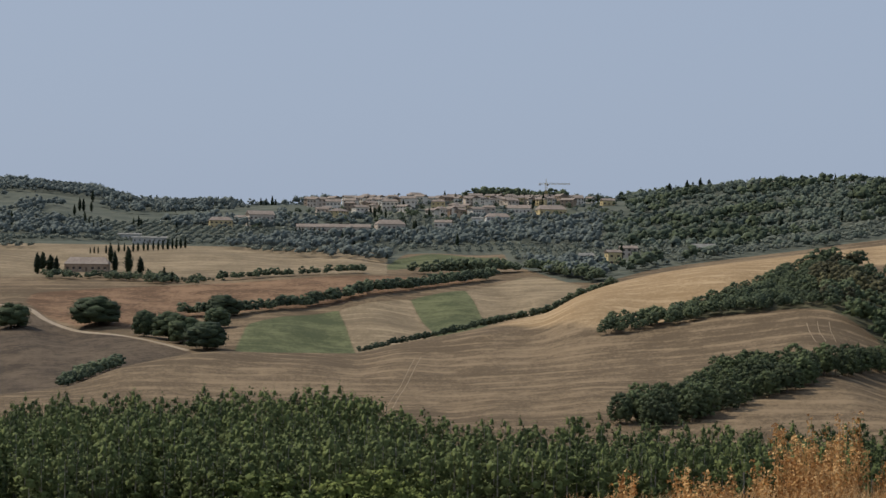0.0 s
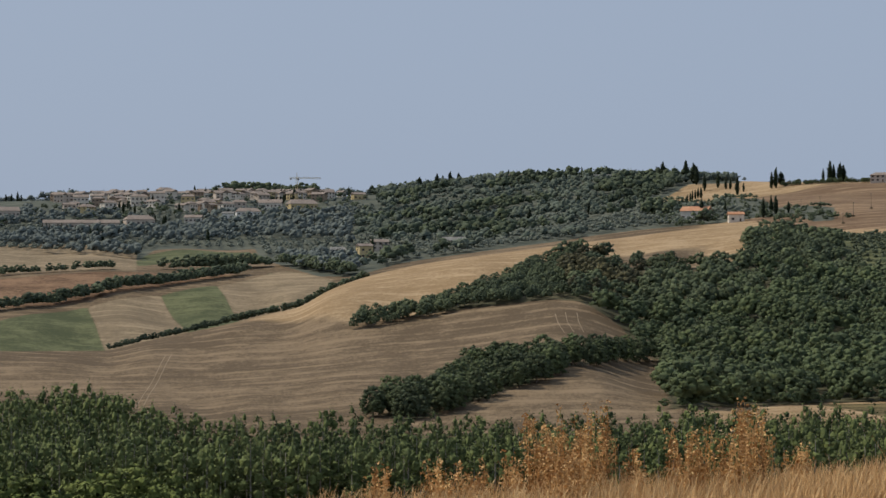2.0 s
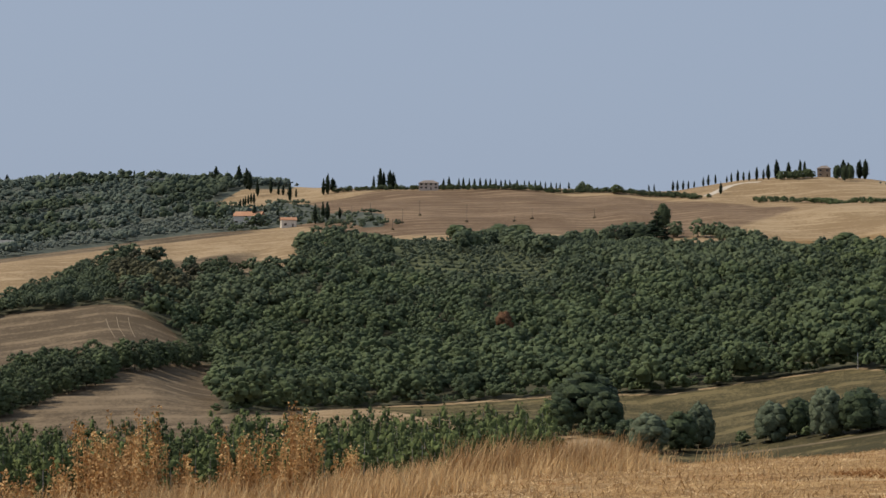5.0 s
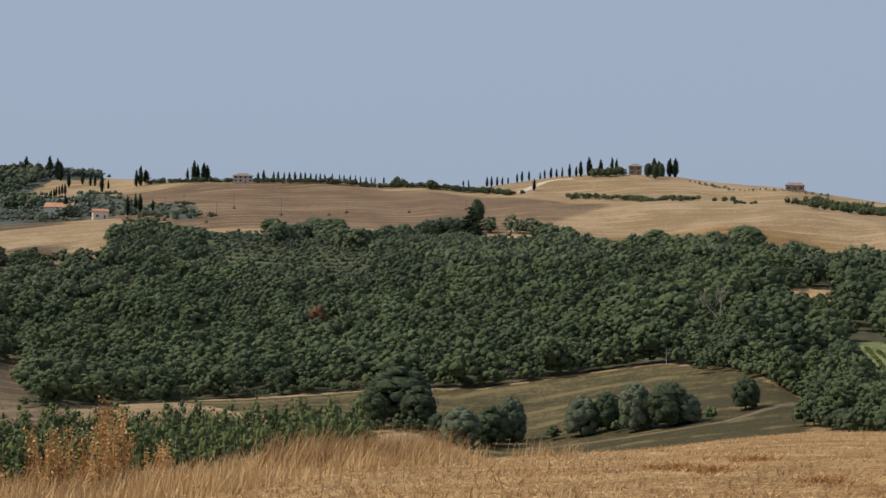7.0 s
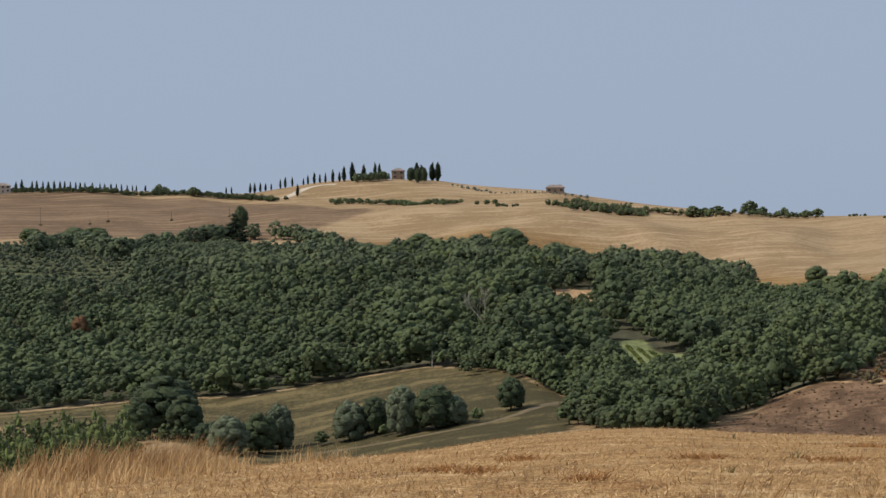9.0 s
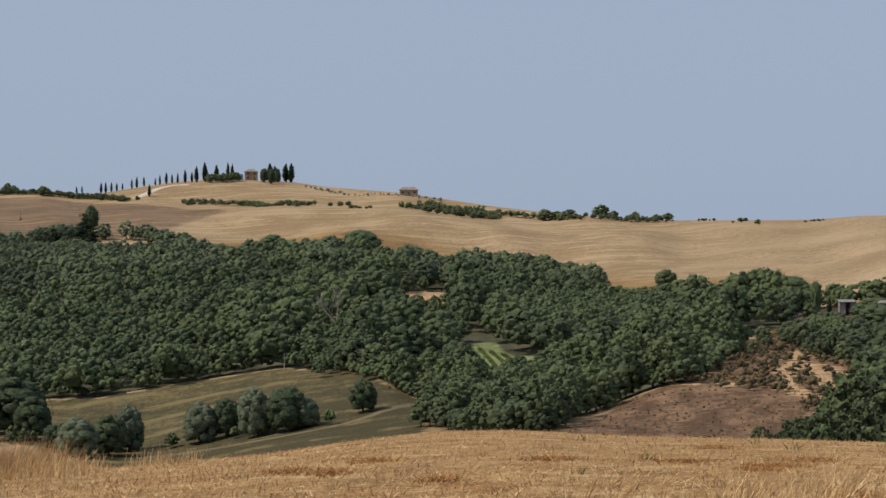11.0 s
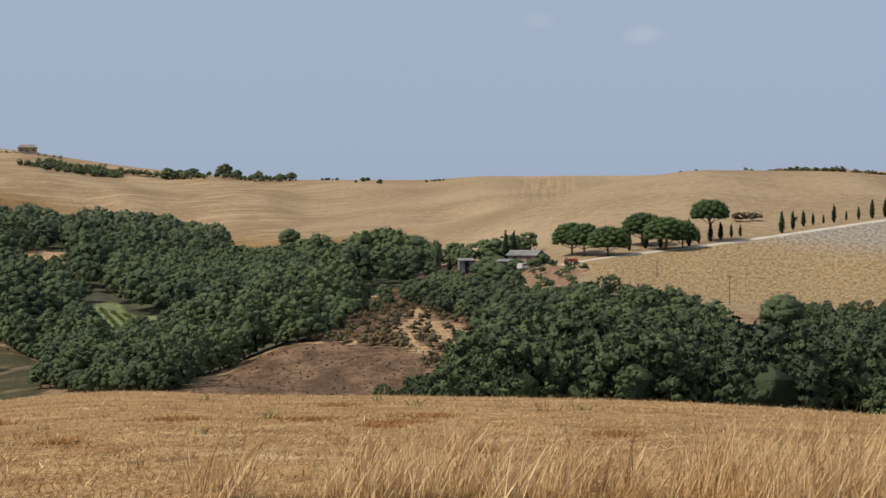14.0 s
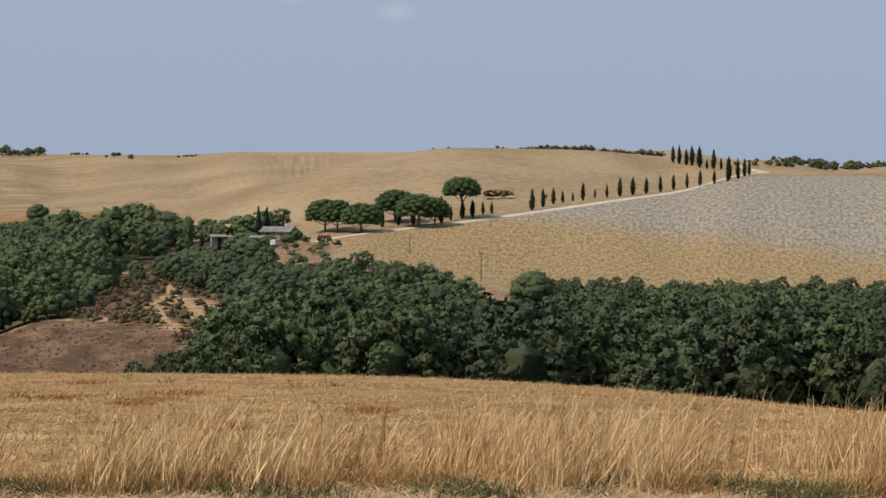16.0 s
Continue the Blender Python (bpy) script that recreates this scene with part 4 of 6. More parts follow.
BROAD = [wood_tree(130 + i, 8.2, 8.4, 0.0, 190, 0.66, 20, False, 0.72, 4, 1.35, 0.86, 0.65) for i in range(7)]
KINDS = [wood_tree(i, 8.5, 8.8, -0.8, 130, 0.75, 16, True, 0.85, 4, 1.6, 0.9, 0.65) for i in range(8)]
FRONT = [wood_tree(20 + i, 8.0, 7.8, -0.8, 1250, 0.54, 48, True, 0.4, 4, 1.7, 0.78, 0.7) for i in range(6)]
MIDDLE = [wood_tree(150 + i, 8.0, 7.8, -1.2, 420, 0.6, 34, True, 0.58, 4, 1.6, 0.85, 0.65) for i in range(7)]
BRUSH = [wood_tree(170 + i, 8.0, 7.8, 0.0, 2600, 0.32, 60, True, 0.36, 4, 1.7, 0.75, 0.8) for i in range(3)]
TALLS = [poplar_tree(40 + i, 12.0, 3.6 + 0.3 * (i % 3)) for i in range(8)]
HILLS = [wood_tree(60 + i, 7.0, 8.0, 0.2, 12, 1.3, 4, False, 1.25, 4, 1.3) for i in range(6)]
LOW_BUSHES = [wood_tree(70 + i, 8.5, 9.0, 0.0, 30, 1.2, 8, False, 1.0, 5, 1.4) for i in range(6)]
OLIVES = [wood_tree(80 + i, 4.2, 5.0, 0.5, 8, 0.9, 3, False, 1.3, 4, 1.4) for i in range(5)]
SHRUBS = [wood_tree(90 + i, 2.2, 3.0, 0.0, 40, 0.45, 4, False) for i in range(5)]

b, r = spread(rng, WOOD_HILL, 6.4, -1.0, skip=((VINE_ROOM, 1), (GROVE_ROOM, 1), (SAND_ROOM, 0), (BARE_ROOM, 0), (YARD, 0)))
inner = (b > 10.6) | (r < 600)
b, r = b[inner], r[inner]
near = r < 430
thin = near & (rng.random(len(b)) < 0.9)
planted("woodland", rng, MIDDLE, b[thin], r[thin], 0.65, 1.2, [WOODLAND, BARK], "green oak wood at the edge of the brown field", "woodland")
b, r = b[~near], r[~near]
fresh = within(ACACIAS, b, r) | within(SAGE, b, r)
b, r = b[~fresh], r[~fresh]
east = np.clip((b - 29) / 4, 0, 1) > rng.random(len(b))
kept = ~east | (rng.random(len(b)) < 0.62)
b, r, east = b[kept], r[kept], east[kept]
kin = np.array([noise.noise(Vector((x * 0.011, y * 0.011, 5))) + 0.6 * noise.noise(Vector((x * 0.06, y * 0.06, 2))) for x, y in zip(*plan(b, r))])
# From 690 m on the same oaks take the leaf colour lifted for haze.
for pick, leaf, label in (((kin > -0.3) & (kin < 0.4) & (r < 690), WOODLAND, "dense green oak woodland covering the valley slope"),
                          ((kin > -0.3) & (kin < 0.4) & (r >= 690), HAZED_WOOD, "oak woodland along the upper slope, paled by haze in its leaf colour"), (kin >= 0.4, FRESHWOOD, "fresh green trees among the oak woodland"),
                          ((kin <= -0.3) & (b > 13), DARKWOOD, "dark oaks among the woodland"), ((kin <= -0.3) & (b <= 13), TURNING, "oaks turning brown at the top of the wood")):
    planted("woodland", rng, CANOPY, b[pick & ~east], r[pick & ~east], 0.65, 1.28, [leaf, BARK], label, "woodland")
    if (pick & east).any():
        planted("woodland", rng, BROAD, b[pick & east], r[pick & east], 0.7, 1.5, [WOODLAND if leaf is FRESHWOOD else leaf, BARK], "large round-crowned oaks in the hollow of the wood", "woodland")
b, r = spread(rng, ACACIAS, 4.7, -1.0, 1.0, ((VINE_ROOM, 1),))
planted("woodland", rng, BROAD, b, r, 0.45, 0.85, [FRESHWOOD, BARK], "fresh green acacia thicket in the middle of the wood", "woodland")
b, r = spread(rng, SAGE, 4.2, 0.0)
planted("woodland", rng, CANOPY, b, r, 0.45, 0.75, [GROVE, BARK], "sage-green young trees at the top of the wood", "woodland")
b, r = spread(rng, [(23.4, 880), (25.95, 790), (28.2, 1000), (27.3, 1000), (26.6, 985), (25.2, 1005), (24.3, 965)], 5.2, 0.0)
planted("woodland", rng, BROAD, b, r, 0.5, 0.95, [HAZED_WOOD, BARK], "paler oaks round a tall conifer", "woodland")
b, r = spread(rng, BARE_ROOM, 4.4, -1.0)
planted("woodland", rng, BROAD, b, r, 0.4, 0.7, [WOODLAND, BARK], "low oaks round a dead tree", "woodland")
b, r = spread(rng, [k for k in SAND_ROOM if k[1] < 645] + [(34.7, 640)], 4.4, 0.0)
planted("woodland", rng, BROAD, b, r, 0.3, 0.5, [WOODLAND, BARK], "low bushes below a sandy clearing", "woodland")
b, r = spread(rng, VINE_FRONT, 4.0, 0.0)
planted("thicket", rng, BROAD, b, r, 0.42, 0.66, [WOODLAND, BARK], "low green bushes below the vineyard clearing", "thicket")
b, r = spread(rng, WOOD_TIP, 3.9, -0.5)
planted("woodland", rng, BROAD, b, r, 0.38, 0.75, [HAZED_WOOD, BARK], "tapering tongue of low oak wood in the stubble", "woodland")
b, r = spread(rng, WOOD_FINGER, 4.8, -2.5)
planted("woodland", rng, MIDDLE, b, r, 0.68, 1.05, [DARKWOOD, BARK], "dark strip of oak wood between two fields", "woodland")
b, r = spread(rng, WOOD_RIGHT, 5.8, 1.0, 1.0, ((SLIP_ROOM, 0),))
room = (b > 47.8) | (r < 225 + 12 * (b - 45))
b, r = b[room], r[room]
for b0, b1, low, high in ((44, 46.0, 0.3, 0.48), (46.0, 46.8, 0.42, 0.6), (46.8, 47.7, 0.5, 0.75)):
    tip = (b >= b0) & (b < b1)
    planted("woodland", rng, FRONT, b[tip], r[tip], low, high, [DARKWOOD, BARK], "low dark oaks at the tip of the wood", "woodland")
tip = b < 47.7
pick = (r < 262) & ~tip
planted("woodland", rng, FRONT, b[pick], r[pick], 0.68, 1.35, [DARKWOOD, BARK], "dense dark green wood below the clay field", "woodland")
b, r = b[~pick & ~tip], r[~pick & ~tip]
pick = rng.random(len(b)) < 0.5
for pick, leaf, label in ((pick, DARKWOOD, "dark bushy oaks below the clay field"), (~pick, WOODLAND, "olive-green scrub oaks below the clay field")):
    planted("woodland", rng, MIDDLE, b[pick], r[pick], 0.45, 1.0, [leaf, BARK], label, "woodland")
b, r = spread(rng, UPPER_SCRUB, 4.4, 0.5, 0.95, ((SLIP_ROOM, 0), (BARE_SLIP_B, 0)))
pick = np.array([noise.noise(Vector((x * 0.03, y * 0.03, 4))) for x, y in zip(*plan(b, r))]) > 0.05
for pick, leaf, label in ((pick, DARKWOOD, "dark rounded bushes along the foot of the clay field"), (~pick, WOODLAND, "olive-green scrub along the foot of the clay field")):
    planted("thicket", rng, MIDDLE, b[pick], r[pick], 0.28, 0.6, [leaf, BARK], label, "thicket")
b, r = spread(rng, [(54.9, 300), (57.2, 300), (57.0, 352), (55.2, 372)], 4.0, 0.0)
planted("thicket", rng, MIDDLE, b, r, 0.25, 0.5, [DARKWOOD, BARK], "low bushes below an earth scarp", "thicket")
b, r = spread(rng, POPLARS, 3.5, 0.0, 0.96)
stood = np.array([noise.noise(Vector((x * 0.045, y * 0.045, 8))) for x, y in zip(*plan(b, r))]) > np.where(b < -4, -0.36, -0.9)
b, r = b[stood], r[stood]
planted("poplar_plantation", rng, TALLS, b, r, 0.86, 1.12, [POPLAR, PALE_BARK], "plantation of slender green poplars on the valley floor", "plantation")
b, r = spread(rng, NEAR_THICKET, 3.4)
planted("thicket", rng, BRUSH, b, r, 0.75, 1.2, [THICKET, BARK], "bright green thicket below the grassy bank", "thicket")
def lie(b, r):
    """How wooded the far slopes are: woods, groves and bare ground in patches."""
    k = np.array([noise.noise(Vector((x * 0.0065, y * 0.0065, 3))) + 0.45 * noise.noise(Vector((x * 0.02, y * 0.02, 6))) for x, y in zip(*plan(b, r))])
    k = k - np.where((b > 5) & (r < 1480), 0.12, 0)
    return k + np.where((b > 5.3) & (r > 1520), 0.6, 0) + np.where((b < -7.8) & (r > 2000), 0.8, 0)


b, r = spread(rng, FAR_SCRUB, 10.8, 4, 0.95, ((FARM_ROOM, 0),))
near = (b > 4.6) & (r < 2300)
pick = (lie(b, r) > np.where(b > 5, -0.12, 0.0)) & (r < 2350)
town = (b > -4.4) & (b < 5.2) & (r > 1770) & (r < 2000)
pick &= ~town | (rng.random(len(b)) < 0.3)
planted("hill_woods", rng, HILLS, b[pick & town], r[pick & town], 0.5, 0.9, [HAZY_HILLWOOD, BARK], "garden trees scattered among the town houses", "trees")
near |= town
planted("hill_woods", rng, HILLS, b[pick & ~near], r[pick & ~near], 0.85, 1.5, [HAZY_HILLWOOD, BARK], "woods on the far hills with haze greyed into their leaves", "woodland")
near &= ~town
dusky = np.array([noise.noise(Vector((x * 0.012, y * 0.012, 9))) for x, y in zip(*plan(b, r))]) > 0.12
planted("hill_woods", rng, HILLS, b[pick & near & dusky], r[pick & near & dusky], 0.9, 1.8, [HEDGEROW, BARK], "darker evergreen oaks in clumps on the hill", "woodland")
near &= ~dusky
planted("hill_woods", rng, HILLS, b[pick & near], r[pick & near], 0.7, 1.4, [HAZY_MIDHILL, BARK], "dark oak woods climbing the hill beside the town, haze in their colour", "woodland")
b, r = spread(rng, FAR_SCRUB, 8.0, 4, 0.96, ((FARM_ROOM, 0),), stray=0.13)
k = lie(b, r)
pick = (k <= -0.05) & (k > -0.42) & (r < 1780) | (b > 3.4) & (r < 1330) & (k < 0.3)
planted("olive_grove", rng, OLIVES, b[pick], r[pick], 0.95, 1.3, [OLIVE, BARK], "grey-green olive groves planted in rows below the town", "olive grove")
b, r = spread(rng, FARM_SLOPE, 8.0, 1, 0.8)
planted("olive_grove", rng, OLIVES, b, r, 0.6, 1.0, [GROVE, BARK], "olive trees round the orange-roofed farm", "olive grove")
gx, gy = np.meshgrid(np.arange(-14, 15) * 13.0, np.arange(-40, 40) * 3.7)
cx, cy = plan(21.2, 905)
gx, gy = gx.ravel() + grng0.normal(0, 0.4, gx.size), gy.ravel() + grng0.normal(0, 0.4, gy.size)
ca, sa = math.cos(radians(57)), math.sin(radians(57))
gx, gy = cx + gx * ca - gy * sa, cy + gx * sa + gy * ca
stood = depth_in(GROVE_ROOM, gx, gy) > 2
b, r = np.degrees(np.arctan2(gx, gy))[stood], np.hypot(gx, gy)[stood]
planted("olive_grove", rng, OLIVES, b, r, 0.65, 0.9, [GROVE, BARK], "young olive trees in rows among the woodland", "olive grove")
b, r = spread(rng, SCRUB_SLOPE, 3.1, 0, 0.72, ((YARD, 1),))
clear_ground = np.max([depth_in([(b0 - 0.15, r0), (b1 - 0.15, r1), (b1 + 0.15, r1), (b0 + 0.15, r0)], *plan(b, r)) for k in SLIPS for (b0, r0), (b1, r1) in zip(k[:-1], k[1:])], 0) > 0
b, r = b[~clear_ground], r[~clear_ground]
planted("scrub", rng, SHRUBS, b, r, 0.3, 0.95, [SCRUB_LEAF, BARK], "dry brown scrub on the eroded slope", "scrub")
b, r = spread(rng, SCRUB_SLOPE, 6.5, 2, 0.5, ((YARD, 1),))
planted("scrub", rng, KINDS, b[r > 400], r[r > 400], 0.2, 0.45, [WOODLAND, BARK], "green bushes scattered over the eroded slope", "scrub")
b, r = spread(rng, BROWN_RIGHT, 2.0, 0.5, 0.6)
b, r = b[r > 225], r[r > 225]
planted("tussocks", rng, SHRUBS, b, r, 0.06, 0.2, [TUSSOCK, BARK], "dry brown tussocks on the fallow slope", "tussock")
b, r = spread(rng, SHED_SLOPE, 5.0, 0, 0.85)
planted("thicket", rng, KINDS, b[r > 455], r[r > 455], 0.18, 0.34, [DARKWOOD, BARK], "low dark bushes below the sheds", "thicket")
planted("thicket", rng, KINDS, b[r <= 455], r[r <= 455], 0.4, 0.7, [DARKWOOD, BARK], "dark bushy trees on the slope below the sheds", "thicket")
b, r = spread(rng, GULLY, 4.5, 0.5, 0.9)
for pick, low, high in ((r < 395, 0.4, 0.75), (r >= 395, 0.16, 0.38)):
    planted("thicket", rng, KINDS, b[pick], r[pick], low, high, [DARKWOOD, BARK], "dark bushes filling the gully above the wood", "thicket")
b, r = spread(rng, BARE_BANK, 3.0, 0.5, 0.22)
planted("scrub", rng, SHRUBS, b, r, 0.5, 1.2, [DARKWOOD, BARK], "bushes dotted over the bare bank", "scrub")
for k in range(4):
    b, r = np.linspace(36.85 + k * 0.34, 37.4 + k * 0.34, 40), np.linspace(530 - 8 * k, 464 + 3 * k, 40)
    planted("vine_row", rng, SHRUBS, b, r, 0.35, 0.5, [THICKET, BARK], "row of bright green vines in a clearing of the wood", "vines")


def along(rng, line, gap, half):
    """Places along a line about that far apart, within half a width."""
    k = corners(line)
    out = []
    for (x0, y0), (x1, y1) in zip(k[:-1], k[1:]):
        n = max(1, int(math.hypot(x1 - x0, y1 - y0) / gap))
        for i in range(n):
            f = (i + rng.uniform(0, 0.8)) / n
            out.append((x0 + (x1 - x0) * f + rng.uniform(-half, half), y0 + (y1 - y0) * f + rng.uniform(-half, half)))
    x, y = np.array(out).T
    return np.degrees(np.arctan2(x, y)), np.hypot(x, y)


for line, gap, half, low, high, leaf, label in (
        (HEDGE_A, 1.9, 2.5, 0.6, 1.0, HEDGEROW, "dark hedge of bushes along a ploughed field"),
        (HEDGE_B, 1.0, 1.6, 0.18, 0.42, HEDGEROW, "low hedge along the crest of a stubble field"),
        (HEDGE_C, 1.7, 6, 0.6, 1.1, HEDGEROW, "belt of dark trees below a green field"),
        (HEDGE_D, 1.9, 2.5, 0.4, 0.75, HEDGEROW, "grey-green hedge between two fields"),
        (HEDGE_E, 1.7, 2, 0.4, 0.7, HEDGEROW, "row of bushes beside a brown field"),
        (HEDGE_F, 3.0, 1.5, 0.25, 0.45, HEDGEROW, "sparse low hedge at the foot of a field"),
        (HEDGE_RIDGE, 1.2, 2.0, 0.35, 0.6, DARKWOOD, "clipped dark hedge under the cypress avenue"),
        (STRIP_A, 1.5, 4.0, 0.2, 0.5, DARKWOOD, "strip of dark scrub between two stubble fields on the hill"),
        (STRIP_B, 1.5, 5.0, 0.2, 0.55, DARKWOOD, "broken belt of scrub running down the hill"),
        (STRIP_C, 2.2, 3.0, 0.15, 0.4, HAZY_HILLWOOD, "line of bushes on the far skyline"),
        (FARM_GARDEN, 2.4, 14.0, 0.25, 0.6, HEDGEROW, "olive trees and bushes round the orange-roofed farm"),
        (KNOLL_GARDEN, 1.3, 5.0, 0.4, 0.9, DARKWOOD, "dark garden trees beside the stone house"),
        (SHED_TREES, 2.0, 7.0, 0.45, 0.75, DARKWOOD, "dark trees round the sheds"),
        ([k for k in WOOD_TOP if k[0] < 29], 5.0, 4.0, 0.8, 1.3, HAZED_WOOD, "tall round oaks along the upper edge of the wood"),
        ([k for k in WOOD_TOP if k[0] > 28], 8.0, 4.0, 0.45, 0.95, WOODLAND, "round oaks along the upper edge of the wood"),
        (WOOD_FOOT, 1.6, 2.0, 0.25, 0.55, WOODLAND, "bushy undergrowth along the foot of the wood"),
        (WOOD_FRONT, 1.2, 3.0, 0.3, 0.6, DARKWOOD, "dark bushes along the lower edge of the wood"),
        (WOOD_SIDE, 1.6, 2.0, 0.25, 0.55, WOODLAND, "bushy undergrowth beside the brown field"),
        (SKY_TREES, 3.0, 12.0, 0.55, 1.0, HAZY_HILLWOOD, "trees along the wooded skyline"),
        (TOWN_WOOD, 1.6, 14.0, 1.2, 1.7, HEDGEROW, "dark wood on the hilltop behind the town"),
        (TOWN_GREEN, 3.8, 40.0, 0.4, 0.75, HEDGEROW, "garden trees between the town houses"),
        (TOWN_GREEN_B, 3.8, 30.0, 0.4, 0.8, HEDGEROW, "garden trees below the town houses"),
        (SHED_FRONT, 2.6, 4.0, 0.4, 0.7, DARKWOOD, "dark trees on the slope below the sheds"),
        (VILLA_GARDEN, 0.9, 13.0, 0.28, 0.68, HEDGEROW, "garden bushes round the low villa"),
        (HEDGE_G, 1.8, 2.5, 0.2, 0.42, DARKWOOD, "low green hedge at the foot of the pasture")):
    b, r = along(rng, line, gap, half)
    planted("hedge", rng, HILLS if leaf is HAZY_HILLWOOD else LOW_BUSHES if leaf is HEDGEROW or high < 0.6 else KINDS, b, r, low, high, [leaf, BARK], label, "hedge")
for line, gap, half, label in ((STRIP_B, 2.2, 7.0, "dry scrub along the broken belt on the hill"), (SCRUB_EAST, 1.6, 9.0, "ochre scrub on the bank beside the clay field"), (SCRUB_RIGHT, 1.5, 6.0, "dry scrub along the skyline of the stubble hill"), (SCRUB_MID, 2.0, 5.0, "patch of dry scrub beside the cypress drive")):
    b, r = along(rng, line, gap, half)
    planted("scrub", rng, SHRUBS, b, r, 0.6, 1.5, [SCRUB_LEAF, BARK], label, "scrub")

# ---- single trees: bearing, range, height and, where it differs, width ----
DRIVE_LOW = [
    (52.24, 544, 5.8), (52.71, 548, 5.4), (53.13, 548, 5.3), (53.94, 554, 7.8), (54.21, 560, 4.5), (54.54, 564, 5.7), (54.83, 568, 5.3),
    (55.13, 574, 4.1), (55.38, 576, 3.6), (56.54, 584, 6.6), (56.85, 592, 5.7), (57.14, 600, 5.2), (57.41, 604, 3.8), (57.7, 608, 2.8),
    (57.99, 610, 5.7), (58.33, 616, 3.2), (58.67, 618, 4.4), (59.04, 622, 6.1), (59.41, 626, 6), (59.79, 630, 5.4), (60.19, 636, 5.6),
    (60.56, 644, 5.1), (60.94, 648, 5.1), (61.31, 648, 5.6), (61.71, 648, 4.6), (62.09, 648, 4.6), (62.39, 654, 4.3),
]
DRIVE_HIGH = [
    (60.54, 744, 6.5), (60.72, 738, 6.9), (60.92, 732, 6), (61.08, 728, 7.4), (61.29, 720, 7.9), (61.5, 714, 3.8), (61.69, 714, 7.2),
    (61.9, 716, 4.1), (62.12, 656, 7.8), (62.37, 654, 6.7), (62.56, 664, 5.9), (62.69, 670, 5),
]
PINES = [
    (50.6, 544, 8.4, 9.8), (50.96, 538, 8.2, 8.5), (51.65, 532, 7.5, 10.2), (52.62, 556, 8.6, 10.7), (53.27, 544, 8.4, 11.1), (53.76, 548, 7.3, 7.7),
    (54.52, 564, 10.8, 9.9),
]
AVENUE = [
    (19.9, 1576, 8.4), (20.06, 1574, 10.2), (20.34, 1570, 8.8), (20.47, 1568, 9.2), (20.64, 1564, 8.3), (20.79, 1560, 8.3), (20.95, 1556, 8.7),
    (21.11, 1566, 7.9), (21.24, 1560, 7.9), (21.4, 1556, 7.4), (21.55, 1552, 7), (21.67, 1550, 7), (21.8, 1550, 6.5), (22.01, 1542, 6.9),
    (22.22, 1544, 6.5), (22.35, 1548, 6.1), (22.53, 1556, 6.1), (22.68, 1552, 6.1), (22.82, 1558, 5.7), (22.98, 1556, 5.6), (23.13, 1560, 5.3),
    (23.24, 1556, 5.6), (23.49, 1560, 5.7), (23.83, 1546, 5.6), (24.02, 1544, 5.6),
]
AVENUE_B = [
    (25.77, 1566, 5.3), (25.92, 1552, 6.1), (26.45, 1558, 8.4), (26.58, 1536, 8.2), (26.74, 1542, 7.4), (26.89, 1534, 6.5), (27.05, 1538, 5.6),
    (27.31, 1538, 7.8), (27.45, 1560, 8.8), (27.65, 1570, 8), (27.8, 1476, 9.4), (27.97, 1552, 5.7), (28.1, 1552, 7.9), (28.28, 1548, 9.2),
    (28.44, 1548, 7.3), (28.6, 1542, 8.1), (28.81, 1540, 10.4), (29, 1542, 8.1), (29.13, 1538, 12.5),
]
KNOLL_BIG = [
    (29.37, 1538, 14.7, 4.8), (29.7, 1564, 11.9, 4), (30.02, 1546, 13.9, 3.1), (30.15, 1546, 13.1, 3.1), (31.22, 1548, 13.9, 6.1),
    (31.35, 1552, 12.2, 4.4), (31.66, 1552, 14.4, 5.3), (31.82, 1550, 15.2, 5.3),
]
RIDGE_LEFT = [
    (17.9, 1602, 11.2), (18.09, 1600, 17.5, 3.6), (18.19, 1600, 14.4), (18.36, 1600, 15.7, 3.6), (18.46, 1602, 13.5, 3.6), (14.05, 1718, 19.1, 4.4),
    (14.28, 1694, 17.8, 4.3), (14.36, 1678, 15.8, 3.3), (13.4, 1768, 16.1, 4.5), (16.46, 1598, 13.7), (16.58, 1598, 16.7), (16.73, 1608, 11, 4.1),
    (14.58, 1628, 14.3), (14.96, 1638, 12.6), (15.18, 1626, 8.8), (15.31, 1624, 8.9), (15.5, 1580, 14), (15.68, 1602, 7.4),
]
FARM_PAIRS = [
    (13.86, 1440, 6.6), (14.06, 1490, 5.7), (14.1, 1488, 6.5), (14.18, 1500, 7.1), (14.24, 1514, 7.6), (14.32, 1538, 7.7), (14.4, 1560, 8.2),
    (14.48, 1546, 9), (14.5, 1314, 13.7), (14.79, 1388, 6.9), (15.16, 1330, 8.8), (16.23, 1278, 13.1), (16.45, 1298, 12.2, 2.6),
    (16.58, 1294, 12.3, 3.3), (16.93, 1294, 7.5, 2.2),
]
VILLA_LEFT = [
    (-11.47, 1214, 13.1, 2.7), (-11.32, 1268, 11.2, 2.9), (-11.11, 1238, 10.9, 3.2), (-10.94, 1206, 11.6, 2.4), (-9.44, 1302, 12.6, 2.2),
    (-9.32, 1232, 13.3, 2.4), (-8.94, 1220, 16.9, 3.1), (-8.61, 1210, 11.4, 2.7), (-8.39, 1186, 5.6, 1.3), (-7.94, 1152, 9.2, 1.6),
    (-7.72, 1152, 6.6, 1.3),
]
